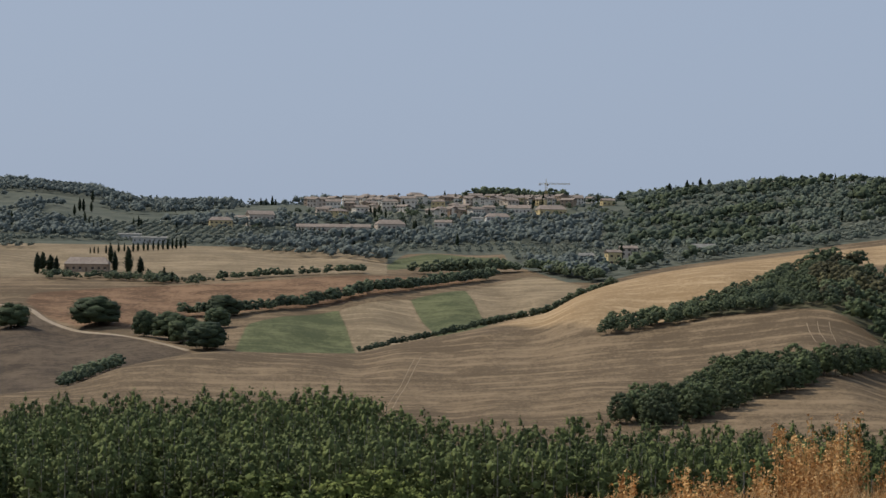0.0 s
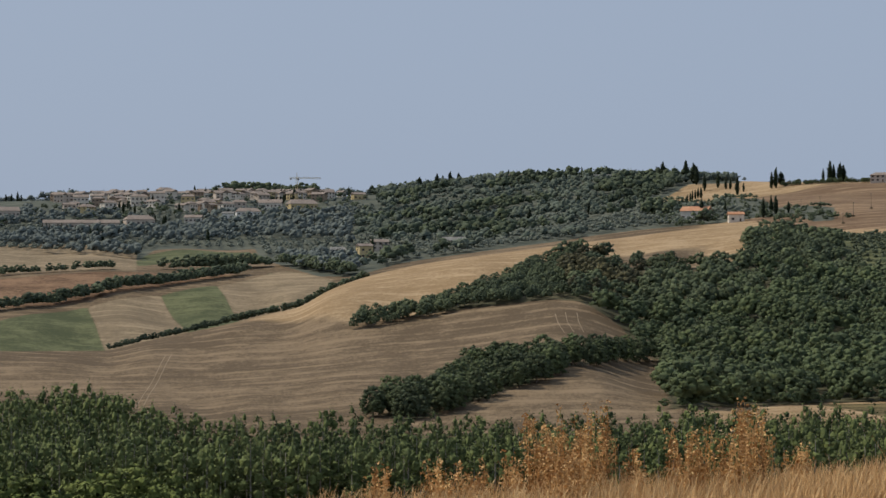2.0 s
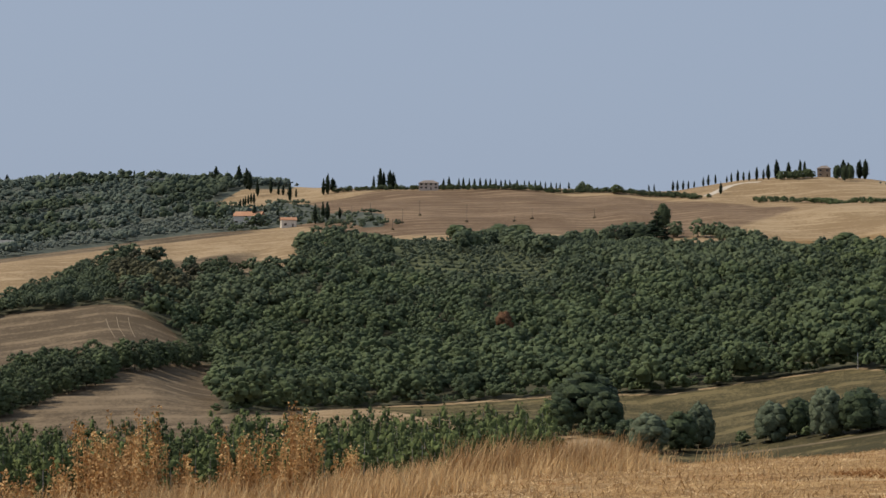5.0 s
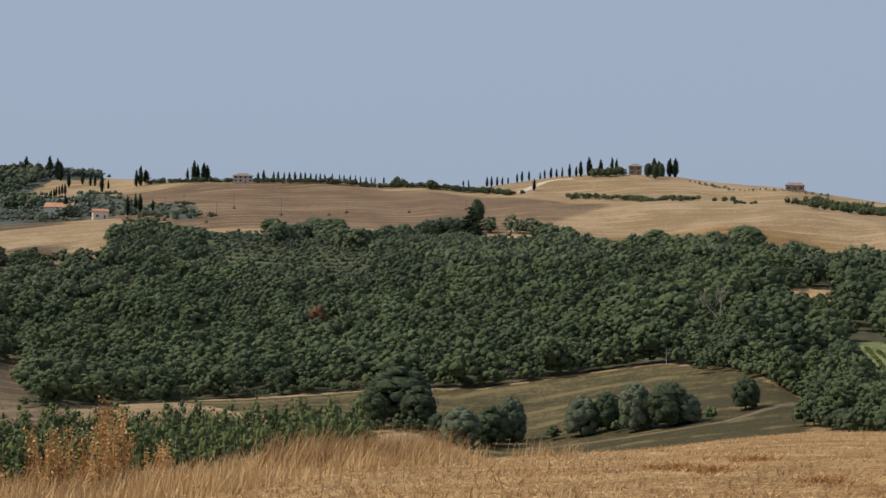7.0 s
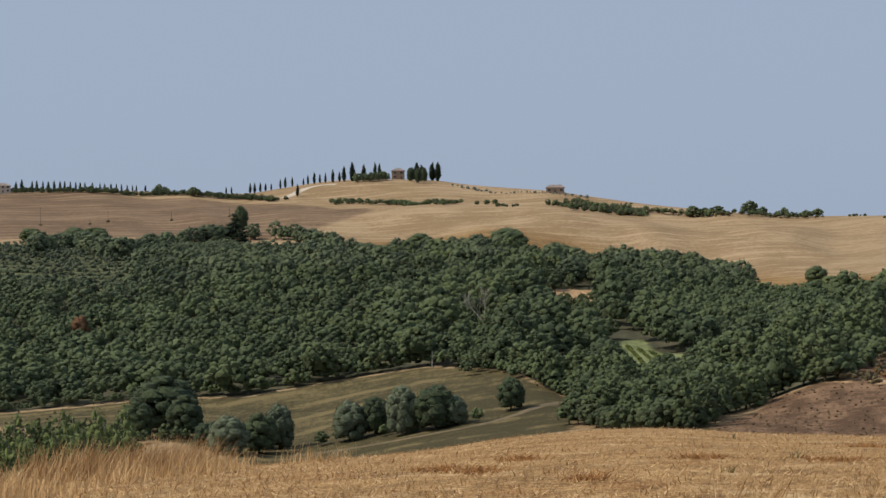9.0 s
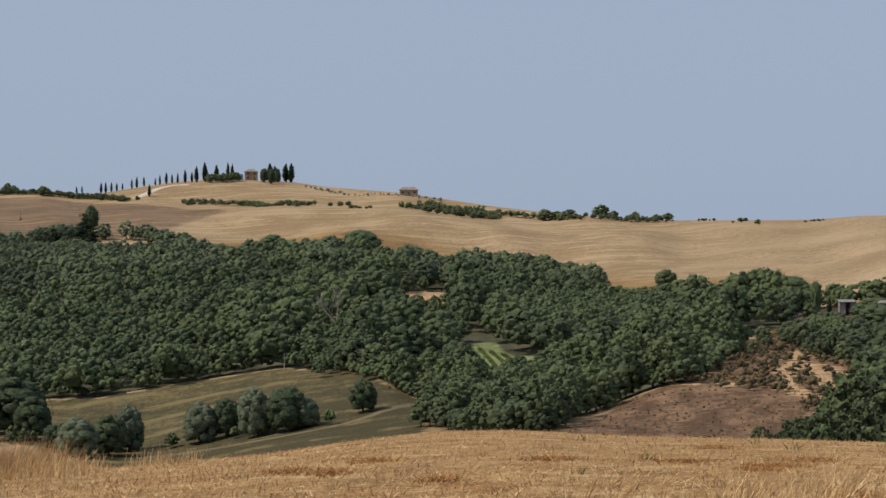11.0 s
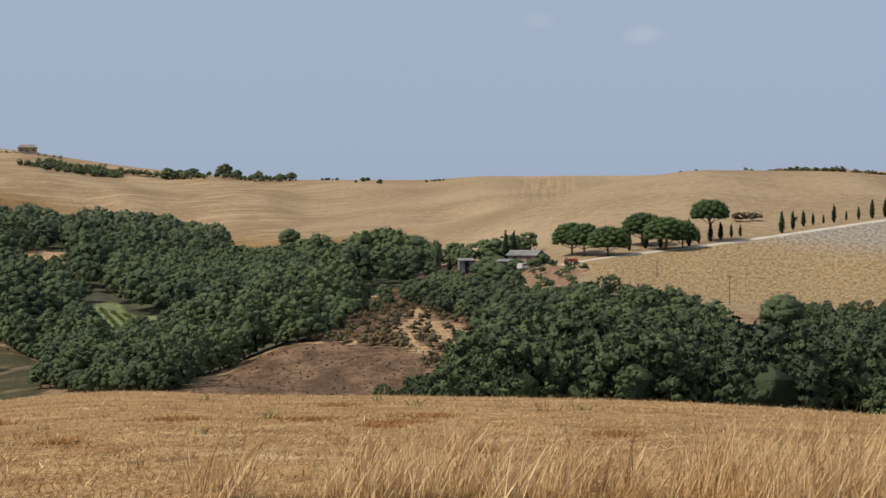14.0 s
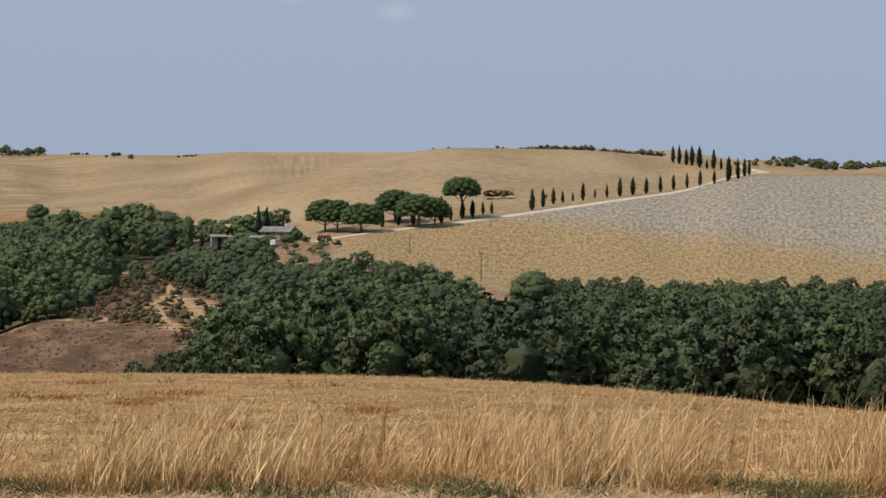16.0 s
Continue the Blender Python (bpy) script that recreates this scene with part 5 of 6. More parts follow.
ROW_LEFT = [
    (-10.01, 1394, 4.6), (-9.9, 1398, 5), (-9.79, 1400, 5.1), (-9.57, 1406, 6.3), (-9.22, 1424, 6.6), (-9.06, 1430, 6.3), (-8.81, 1432, 7),
    (-8.68, 1436, 6.8), (-8.52, 1442, 7.1), (-8.4, 1442, 7.5), (-8.25, 1446, 7.3), (-8.11, 1446, 7.7), (-7.98, 1452, 7.7), (-7.84, 1452, 8.1),
    (-7.71, 1460, 8.1), (-7.6, 1460, 8.5), (-7.48, 1466, 8.6), (-7.35, 1468, 9),
]
TOWN_CYP = [
    (-4.22, 1608, 9.9), (-4.11, 1608, 10.6), (-4.02, 1608, 9.8), (-3.9, 1608, 9.8), (-3.79, 1608, 9.8), (-3.68, 1608, 10.4), (-3.55, 1608, 9.9),
    (-3.43, 1608, 9.2), (-3.31, 1608, 8.1), (-3.18, 1608, 8.5), (-3.03, 1608, 8.2), (-2.79, 1640, 7.3), (-2.66, 1640, 7.3), (-2.09, 1686, 7.6),
    (-1.98, 1686, 7.6), (-1.85, 1686, 8.5), (-1.28, 1702, 6.1), (-1.12, 1700, 5.7),
]
LONE = [
    (-9.83, 938, 12.2, 22.5), (-12.17, 932, 10.3, 15.8), (-6.26, 980, 9.5, 16.6), (-8.48, 894, 10.7, 10.1), (-7.77, 882, 11, 15),
    (-7.37, 866, 10.8, 13.5), (-6.73, 842, 10.6, 16.7), (-6.42, 930, 9.1, 11.8), (33.87, 376, 5.6, 4.9), (23.99, 412, 10.0, 12.8),
    (29.25, 380, 6.9, 6.4), (29.97, 380, 6.7, 5.4), (30.77, 370, 8.3, 5.8), (31.73, 368, 7.2, 7.8), (26.19, 1140, 13.5, 7.7),
    (31.26, 1516, 10.9, 5.1), (25.78, 372, 6.4, 7.4), (26.67, 378, 6.8, 6.4), (27.23, 386, 7.9, 5.5), (25.21, 378, 4.7, 5.3), (23.18, 400, 6.8, 6.8),
    (24.56, 396, 7.6, 6.7), (32.21, 368, 5.1, 5.2), (31.05, 1530, 9.8, 6.1), (31.42, 1526, 10.2, 5.2),
]
TOWN_A = [
    (-3.47, 1820, 18, 6.2), (-3.15, 1888, 21.4, 7.5), (-2.99, 1808, 20.5, 5.1), (-2.7, 1986, 16.8, 6.7), (-2.34, 1946, 16.5, 6.6),
    (-2.1, 1882, 18.6, 6.4), (-1.53, 1868, 21.1, 7.4), (-1.01, 1858, 21, 10.5), (-0.8, 1938, 19.2, 7.7), (-0.32, 1794, 17.8, 6.1),
    (-0.15, 1866, 18.5, 7.4), (0.09, 1918, 16.3, 6.5), (0.41, 1824, 18.1, 7.2), (0.66, 1848, 13.1, 5.2), (-1.29, 1926, 16.3, 4.4),
    (-0.56, 1940, 16.5, 4.4), (-1.7, 1930, 13.6, 4.4), (-0.24, 1944, 16.5, 4.4), (0.25, 1942, 16.5, 4.4),
]
TOWN_B = [
    (1.06, 1900, 21.5, 5.4), (1.32, 1864, 15.8, 7.4), (1.54, 1930, 19.1, 4.4), (1.95, 1870, 18.5, 6.3), (2.19, 1834, 31.1, 4.1),
    (3.08, 1826, 31, 4.1), (2.84, 1896, 21.4, 5.4), (3.24, 1932, 16.4, 4.4), (3.81, 1888, 16, 5.3), (4.21, 1896, 10.7, 4.3), (4.7, 1864, 15.8, 4.2),
    (1.55, 1728, 20.5, 6.8), (0.98, 1744, 9.9, 3.9), (0.01, 1690, 14.3, 7.6), (-1.53, 1664, 23.5, 8.5), (-3.14, 1632, 60, 8.3),
    (-6.36, 1722, 19.5, 6.8), (-5.72, 1790, 12.7, 5.1), (-5.24, 1754, 22.3, 8.9),
]
FARMS = [
    (-10.08, 1236, 26.2, 6.3), (-8.35, 1528, 25.9, 3.5), (-8.91, 1586, 17.9, 3.6), (4.87, 1290, 9.5, 8), (5.3, 1368, 11.6, 5.4),
    (4.14, 1372, 11.6, 2.3), (7.43, 1378, 15.6, 3.1), (9.08, 1834, 20.7, 3.1), (11.82, 1780, 22.1, 4), (14.35, 1316, 18.0, 5.6),
    (15.46, 1270, 9.5, 4.4), (19.47, 1568, 16, 6.2), (30.68, 1544, 10.5, 8.7), (35.18, 1434, 13.8, 4.1),
]
POLES = [
    (17.81, 1300, 7.3), (18.73, 1202, 8.8), (19.22, 1266, 9.6), (20.57, 1198, 10.8), (17.28, 1264, 10.6), (18.44, 1158, 6.4), (22.44, 1212, 6.7),
    (24.22, 1226, 6.1), (25.86, 1250, 5.9), (21.94, 1202, 3.3),
]
POLES2 = [
    (31.62, 466, 3.7), (53.03, 476, 4.3), (55.08, 428, 6.5), (58.99, 346, 3.8), (44.68, 510, 6.5), (2.94, 1942, 19.7),
]
BUSHES = [
    (22.86, 1526, 3.4, 12.9), (24.8, 1504, 10.9, 17), (23.91, 1536, 6.3, 13), (23.83, 1566, 6.2, 8.9), (27.23, 1460, 4, 16.5),
    (29.33, 1410, 3.9, 23.9), (30.78, 1376, 3.9, 23.3), (32.06, 1280, 3.6, 14.5), (33.18, 1370, 4.1, 15.5), (33.81, 1232, 2.7, 13.9),
    (35.08, 1332, 3.3, 6), (35.47, 1322, 2.4, 7.5), (36.02, 1194, 5.2, 16.9), (36.64, 1280, 5.6, 21.7), (37.27, 1280, 5.2, 18.1),
    (37.26, 1374, 1.9, 7.8), (39.45, 1280, 7.2, 21.7), (40.66, 1316, 8.5, 7.4), (41.71, 1290, 9.8, 6.6), (41.23, 1270, 6.1, 14.4),
    (42.44, 1276, 7.2, 18), (42.04, 1280, 4.3, 10.9),
]
BUSHES_B = [
    (43.66, 1256, 2.1, 10.7), (44.63, 1196, 3, 10.1), (45.11, 1170, 4.6, 6.6), (46.72, 1184, 1.6, 10), (55.21, 800, 2.6, 4.5),
    (56.18, 790, 2.0, 6.7), (56.91, 790, 3.0, 10.5), (57.47, 790, 2.4, 8.5), (57.76, 795, 4.0, 4.3), (63.62, 1076, 4, 12.2),
    (64.17, 742, 2.6, 8.4), (64.48, 735, 3.6, 12.4), (65.11, 800, 5.0, 16), (66.04, 820, 4.4, 14.9), (63.7, 730, 2.4, 8.1),
]
MIDTREES = [
    (35.41, 802, 11.1, 13.6), (31.28, 1030, 10, 14.6), (31.6, 1002, 9.8, 17), (33.83, 946, 11, 18.7), (21.58, 1048, 10.3, 17.8),
    (20.29, 1076, 7.5, 12.2), (22.06, 1062, 9, 15), (25.47, 1024, 12.8, 17.4), (40.09, 890, 7, 15.1),
    (42.52, 788, 7.7, 8.9), (43.01, 770, 4.3, 10.9), (46, 624, 8.8, 14.1), (45.27, 662, 9.3, 15), (44.3, 768, 3.5, 6.5), (46.72, 560, 10.1, 3.2),
    (48.43, 578, 6.4, 4.9), (49.07, 578, 4.7, 8.2), (48.27, 538, 4.5, 7.6), (48.4, 478, 6.5, 9.5), (56.55, 380, 7.2, 9.0), (49.0, 516, 3.2, 5), (49.55, 520, 2.4, 4), (49.8, 530, 3.0, 3.6), (47.95, 535, 3.6, 5.5), (48.55, 530, 4.2, 5.0),
]
SHED_CYP = [(48.72, 548, 10.2, 1.9), (48.95, 550, 9.6, 1.8), (47.1, 560, 5.0, 1.4)]


def part(name, mesh, parent, label=""):
    ob = new(name, mesh)
    ob.parent = parent
    return tagged(ob, label)


def stand(b, r, turn=0.0, sx=1.0, sy=None, sz=None, sink=0.15):
    """The pose of a thing on the ground."""
    x, y = plan(b, r)
    z = float(height(b, r)) - sink
    return Matrix.LocRotScale((x, y, z), Euler((0, 0, turn)), (sx, sx if sy is None else sy, sx if sz is None else sz))


def make_cypress(seed, tall=10.0, wide=1.8):
    """A cypress: short trunk and a narrow flame of foliage."""
    rng = np.random.default_rng(seed)
    thing = new("cypress_tree")
    part("trunk", sheet("cypress_trunk", stem([(0, 0, -0.8, 0.16), (0, 0, tall * 0.3, 0.1)], 6), [BARK]), thing)
    levels = [(f, min(1.0, (f / 0.3) ** 0.6) * (1 - f ** 3.2)) for f in np.linspace(0.05, 0.93, 13)]
    lobes = [(rng.uniform(-0.05, 0.05) * wide, rng.uniform(-0.05, 0.05) * wide, tall * f, wide * 0.5 * w * rng.uniform(0.9, 1.08), wide * 0.5 * w * rng.uniform(0.9, 1.08), tall * 0.085) for f, w in levels]
    q = np.concatenate([sprays(rng, lobes, 260, 0.34, -0.9, 0.8), domes(rng, lobes, 5, (-0.6, 0.4))])
    part("crown", sheet("cypress_crown", q, [CYPRESS]), thing)
    return tagged(thing, "slender dark green cypress tree", "tree")


def make_broadleaf(seed, leaf, name="tree", label="", tall=10.0, wide=10.0, n=1700, size=0.46, low=-0.06, lobes=34):
    """A round-headed tree: forked trunk and a lumpy crown."""
    rng = np.random.default_rng(seed)
    thing = new(name)
    k = crown_lobes(rng, lobes, wide, tall * low, tall, 0.8)
    limbs = [stem([(0, 0, -0.8, 0.4), (0.1, 0, tall * 0.25, 0.26), (0, 0.1, tall * 0.5, 0.15)], 7)]
    for x, y, z, *_ in k[1:6]:
        limbs.append(stem([(0.05, 0, tall * 0.22, 0.15), (x * 0.6, y * 0.6, z * 0.8, 0.09), (x, y, z, 0.04)], 5))
    part("trunk", sheet("trunk", np.concatenate(limbs), [BARK]), thing)
    q = np.concatenate([sprays(rng, k, n, size), domes(rng, k, 5, (-0.6, 0.0, 0.6), 0.86)])
    part("crown", sheet("crown", q, [leaf]), thing)
    return tagged(thing, label, "tree")


def make_pine(seed, tall=10.0, wide=11.0, low=0.25):
    """An umbrella pine: forked trunk under a deep rounded crown; low: where the crown begins, as a share of the height."""
    rng = np.random.default_rng(seed)
    thing = new("umbrella_pine")
    mid, half = low + 0.36 * (1 - low), 0.56 * (1 - low)
    lobes = [(0, 0, tall * mid, wide * 0.4, wide * 0.4, tall * half)]
    for i in range(52):
        up = 1 - (i + 0.5) / 52 * 1.45
        a, ring = 2.4 * i, math.sqrt(max(0.0, 1 - up * up))
        s = rng.uniform(0.075, 0.12)
        lobes.append((wide * 0.42 * ring * math.cos(a), wide * 0.42 * ring * math.sin(a), tall * (mid + half * up * 0.95), wide * s, wide * s, tall * s * 0.8))
    limbs = [stem([(0, 0, -0.8, 0.34), (0.15, 0.1, tall * 0.2, 0.26), (0.1, 0, tall * (low + 0.2), 0.2)], 8)]
    for x, y, z, *_ in lobes[30::3]:
        limbs.append(stem([(0.12, 0.05, tall * low * 0.8, 0.14), (x * 0.5, y * 0.5, tall * (low + 0.05), 0.09), (x * 0.9, y * 0.9, z, 0.05)], 6))
    part("trunk", sheet("pine_trunk", np.concatenate(limbs), [BARK]), thing)
    q = np.concatenate([sprays(rng, lobes, 2600, 0.32, -0.5, 0.65), domes(rng, lobes, 5, (-0.5, 0.1, 0.65), 0.86)])
    part("crown", sheet("pine_crown", q, [PINE]), thing)
    return tagged(thing, "umbrella pine with a dense rounded green crown beside the drive", "tree", "umbrella pines by the drive")


def make_conifer(seed, tall=20.0, wide=12.0):
    """An old conifer: straight trunk, uneven tiers of boughs and a forked top."""
    rng = np.random.default_rng(seed)
    thing = new("conifer_tree")
    lobes, limbs = [], [stem([(0, 0, -0.8, 0.45), (0.1, 0, tall * 0.5, 0.28), (0.0, 0.1, tall * 0.95, 0.06)], 7)]
    for f in np.linspace(0.08, 0.97, 15):
        reach = wide * 0.5 * min(1.0, 1.12 - f ** 1.6) * rng.uniform(0.6, 1.05)
        for i in range(5 if f < 0.8 else 3):
            a, d = rng.uniform(0, 2 * math.pi), reach * rng.uniform(0.35, 0.8)
            x, y, z = d * math.cos(a), d * math.sin(a), tall * f + rng.normal(0, 0.3)
            lobes.append((x, y, z, reach * 0.36 + 0.35, reach * 0.36 + 0.35, tall * 0.04))
            limbs.append(stem([(0, 0, z - 0.5, 0.08), (x * 0.9, y * 0.9, z, 0.03)], 4))
    part("trunk", sheet("conifer_trunk", np.concatenate(limbs), [BARK]), thing)
    part("crown", sheet("conifer_crown", np.concatenate([sprays(rng, lobes, 2600, 0.5, -0.8, 0.8), domes(rng, lobes, 5, (-0.6, 0.0, 0.6), 0.86)]), [CYPRESS]), thing)
    return tagged(thing, "tall dark conifer with uneven tiers above the wood", "tree")


def gone(thing):
    """Takes a pattern away once its copies stand."""
    for ob in (*thing.children_recursive, thing):
        bpy.data.objects.remove(ob)


trng = np.random.default_rng(11)
HILL_CYP = []
for k in range(34):
    b0, r0 = (trng.uniform(-12.5, 4.5), trng.uniform(1480, 2250)) if k < 22 else (trng.uniform(-4, 5), trng.uniform(1790, 1950))
    HILL_CYP += [(b0 + trng.uniform(0.1, 0.2) * k, r0 + trng.uniform(-12, 12), trng.uniform(7, 13)) for k in range(int(trng.integers(1, 6)))]
HILL_CYP += [(6.45, 1938, 13, 6.0), (6.95, 1932, 14, 5.5), (7.12, 1932, 12, 4.5), (7.33, 1926, 15, 5.0), (7.57, 1922, 13, 5.0), (8.85, 1894, 11, 3.0), (9.0, 1892, 12, 3.5), (11.1, 1850, 12, 2.5),
             (8.6, 1420, 11, 3.5), (8.75, 1424, 10, 3.0), (9.6, 1480, 12, 4.0), (11.0, 1560, 12, 5.0), (11.3, 1500, 10, 3.0), (12.2, 1540, 10, 3.0), (5.1, 1345, 12, 2.8)]
patterns = [make_cypress(i) for i in range(4)]
for rows, group, label in (
        (DRIVE_LOW + DRIVE_HIGH, "cypresses along the drive", "young dark cypress lining the gravel drive"),
        (AVENUE + AVENUE_B, "cypresses of the ridge avenue", "dark cypress of the avenue along the ridge"),
        (KNOLL_BIG, "cypresses round the knoll house", "tall broad cypress beside the stone house"),
        (RIDGE_LEFT, "cypresses on the ridge", "tall dark cypress on the ridge"),
        (FARM_PAIRS, "cypresses of the orange-roofed farm", "dark cypress beside the orange-roofed farm"),
        (VILLA_LEFT, "cypresses round the villa", "tall dark cypress beside the low villa"),
        (ROW_LEFT, "row of cypresses by the sheds", "small cypress in a row before long sheds"),
        (SHED_CYP, "cypresses by the sheds", "dark cypress behind the farm sheds"),
        (HILL_CYP, "cypresses on the far slopes", "dark cypress on the far wooded slope"),
        (TOWN_CYP, "cypresses below the town", "small dark cypress before a long building")):
    for i, (b, r, tall, *w) in enumerate(rows):
        wide = w[0] * (2.1 if rows is VILLA_LEFT else 1.7 if rows is RIDGE_LEFT else 1.25) if w else tall * trng.uniform(0.27, 0.36)
        k = copy_thing(patterns[i % 4], stand(b, r, trng.uniform(0, 6), wide / 1.8, None, tall / 10.0))
        tagged(k, label, "tree", group)
for k in patterns:
    gone(k)

patterns = [make_pine(0), make_pine(1), make_pine(2, 10.0, 11.0, 0.2), make_pine(3, 10.0, 11.0, 0.5)]
for i, (b, r, tall, wide) in enumerate(PINES):
    copy_thing(patterns[3 if tall > 10 else i % 3], stand(b, r, trng.uniform(0, 6), wide / 9.7, None, tall / 9.0))
for k in patterns:
    gone(k)

willows = [make_broadleaf(36 + i, GROVE, "willow_tree", "", low=-0.14, n=1500, size=0.42, lobes=36) for i in range(2)]
patterns = [make_broadleaf(30 + i, OAK, "oak_tree", "round-headed dark green oak standing in a field", low=-0.1) for i in range(4)]
for i, (b, r, tall, wide) in enumerate(LONE):
    grey = r < 420 and 23.5 < b < 32.5 and i % 2 == 0
    k = copy_thing(willows[i % 2] if grey else patterns[i % 4], stand(b, r, trng.uniform(0, 6), wide / 8.8, None, tall / 8.6))
    tagged(k, "grey-green bushy willow at the edge of the pasture" if grey else "round-headed dark green oak standing in a brown field" if b < 0 else "dark bushy oak at the edge of the pasture" if r < 500 else "large dark oak on the hill")
for k in willows:
    gone(k)
woods = [make_broadleaf(50 + i, WOODLAND, "oak_tree", "tall oak rising over the edge of the wood") for i in range(4)]
for i, (b, r, tall, wide) in enumerate(MIDTREES):
    copy_thing((patterns if tall > 12 else woods)[i % 4], stand(b, r, trng.uniform(0, 6), wide / 9.6, None, tall / 10.0))
conifer = make_conifer(91)
for b, r, wide, high in ((26.0, 1000, 1.35, 1.04), (26.25, 996, 0.9, 0.72), (25.15, 1000, 1.1, 0.66)):
    copy_thing(conifer, stand(b, r, b, wide, None, high))
gone(conifer)
shrubs = [make_broadleaf(70 + i, DARKWOOD, "bush", "dark rounded bush on the dry hill", 10, 10, 200, 0.9, -0.05, 14) for i in range(3)]
for b, r, tall, wide in BUSHES + BUSHES_B:
    count = max(1, round(wide / tall / 1.1))
    for i in range(count):
        bb = b + ((i + 0.5) / count - 0.5) * math.degrees(wide / r) + trng.normal(0, 0.03)
        s = trng.uniform(0.55, 1.05)
        k = copy_thing(shrubs[i % 3], stand(bb, r + trng.uniform(-6, 6), trng.uniform(0, 6), tall * s * trng.uniform(1.1, 1.6) / 9.6, None, tall * s / 10.0))
        tagged(k, category="bush", group="bushes of the dry hill")
rusty = make_broadleaf(61, WITHERED, "oak_tree", "withered oak with rust-brown leaves in the wood")
for b, r in ((21.65, 628),):
    copy_thing(rusty, stand(b, r, 0, 0.6, None, 0.9))
for k in patterns + woods + shrubs + [rusty]:
    gone(k)


def bare_tree(b, r, tall, label):
    """A dead tree: a trunk that forks again and again into pale bare limbs."""
    rng = np.random.default_rng(int(r))
    thing = new("bare_tree")
    limbs = []

    def fork(x, y, z, dx, dy, dz, length, radius, depth):
        x1, y1, z1 = x + dx * length, y + dy * length, z + dz * length
        limbs.append(stem([(x, y, z, radius), (x1, y1, z1, radius * 0.6)], 5))
        if depth:
            for _ in range(3):
                v = Vector((dx + rng.normal(0, 0.45), dy + rng.normal(0, 0.45), dz + 0.25)).normalized()
                fork(x1, y1, z1, v.x, v.y, v.z, length * rng.uniform(0.6, 0.85), radius * 0.6, depth - 1)

    fork(0, 0, -0.5, 0, 0, 1, tall * 0.3, tall * 0.025, 4)
    part("trunk", sheet("bare_trunk", np.concatenate(limbs), [PALE_BARK]), thing)
    thing.matrix_basis = stand(b, r)
    return tagged(thing, label, "tree")


bare_tree(33.1, 525, 14.0, "dead tree with pale bare limbs above the wood")
bare_tree(45.05, 505, 5.0, "thin leafless tree at the edge of the wood")

# ---- buildings ----
def mesh_of(name, bm, mat):
    me = bpy.data.meshes.new(name)
    bmesh.ops.recalc_face_normals(bm, faces=bm.faces)
    bm.to_mesh(me)
    bm.free()
    me.materials.append(mat)
    return me


def boxes(*specs):
    """Boxes (x, y, z of the middle of the foot, sizes x, y, z) in one mesh."""
    bm = bmesh.new()
    for x, y, z, sx, sy, sz in specs:
        bmesh.ops.create_cube(bm, size=1, matrix=Matrix.LocRotScale((x, y, z + sz / 2), None, (sx, sy, sz)))
    return bm


def gable(wide, deep, base, rise, over=0.5, thick=0.22, hip=0.0):
    """A pitched roof with eaves; hip: by how much its ridge is shorter at each end."""
    bm = bmesh.new()
    w, d = wide / 2 + over, deep / 2 + over
    for z in (0, thick):
        ring = [bm.verts.new((x, y, base + z)) for x, y in ((-w, -d), (w, -d), (w, d), (-w, d))]
        ridge = [bm.verts.new((x, 0, base + rise + z)) for x in (-w + hip, w - hip)]
        bm.faces.new((ring[0], ring[1], ridge[1], ridge[0]))
        bm.faces.new((ring[2], ring[3], ridge[0], ridge[1]))
        bm.faces.new((ring[1], ring[2], ridge[1]))
        bm.faces.new((ring[3], ring[0], ridge[0]))
        if z == 0:
            low = ring
        else:
            for i in range(4):
                bm.faces.new((low[i], low[(i + 1) % 4], ring[(i + 1) % 4], ring[i]))
    return bm


PANE = mesh_of("pane", boxes((0, 0, 0, 0.9, 0.08, 1.35)), GLASS)
SILL = mesh_of("window_sill", boxes((0, -0.04, -0.14, 1.3, 0.22, 0.12)), CONCRETE)
LEAF = mesh_of("shutter", boxes((0, -0.05, 0, 0.45, 0.06, 1.4)), SHUTTER)
DOOR = mesh_of("door", boxes((0, 0, 0, 1.1, 0.1, 2.1)), SHUTTER)
CHIMNEY = mesh_of("chimney", boxes((0, 0, -0.8, 0.6, 0.6, 1.8), (0, 0, 1.0, 0.8, 0.8, 0.15)), CREAM)


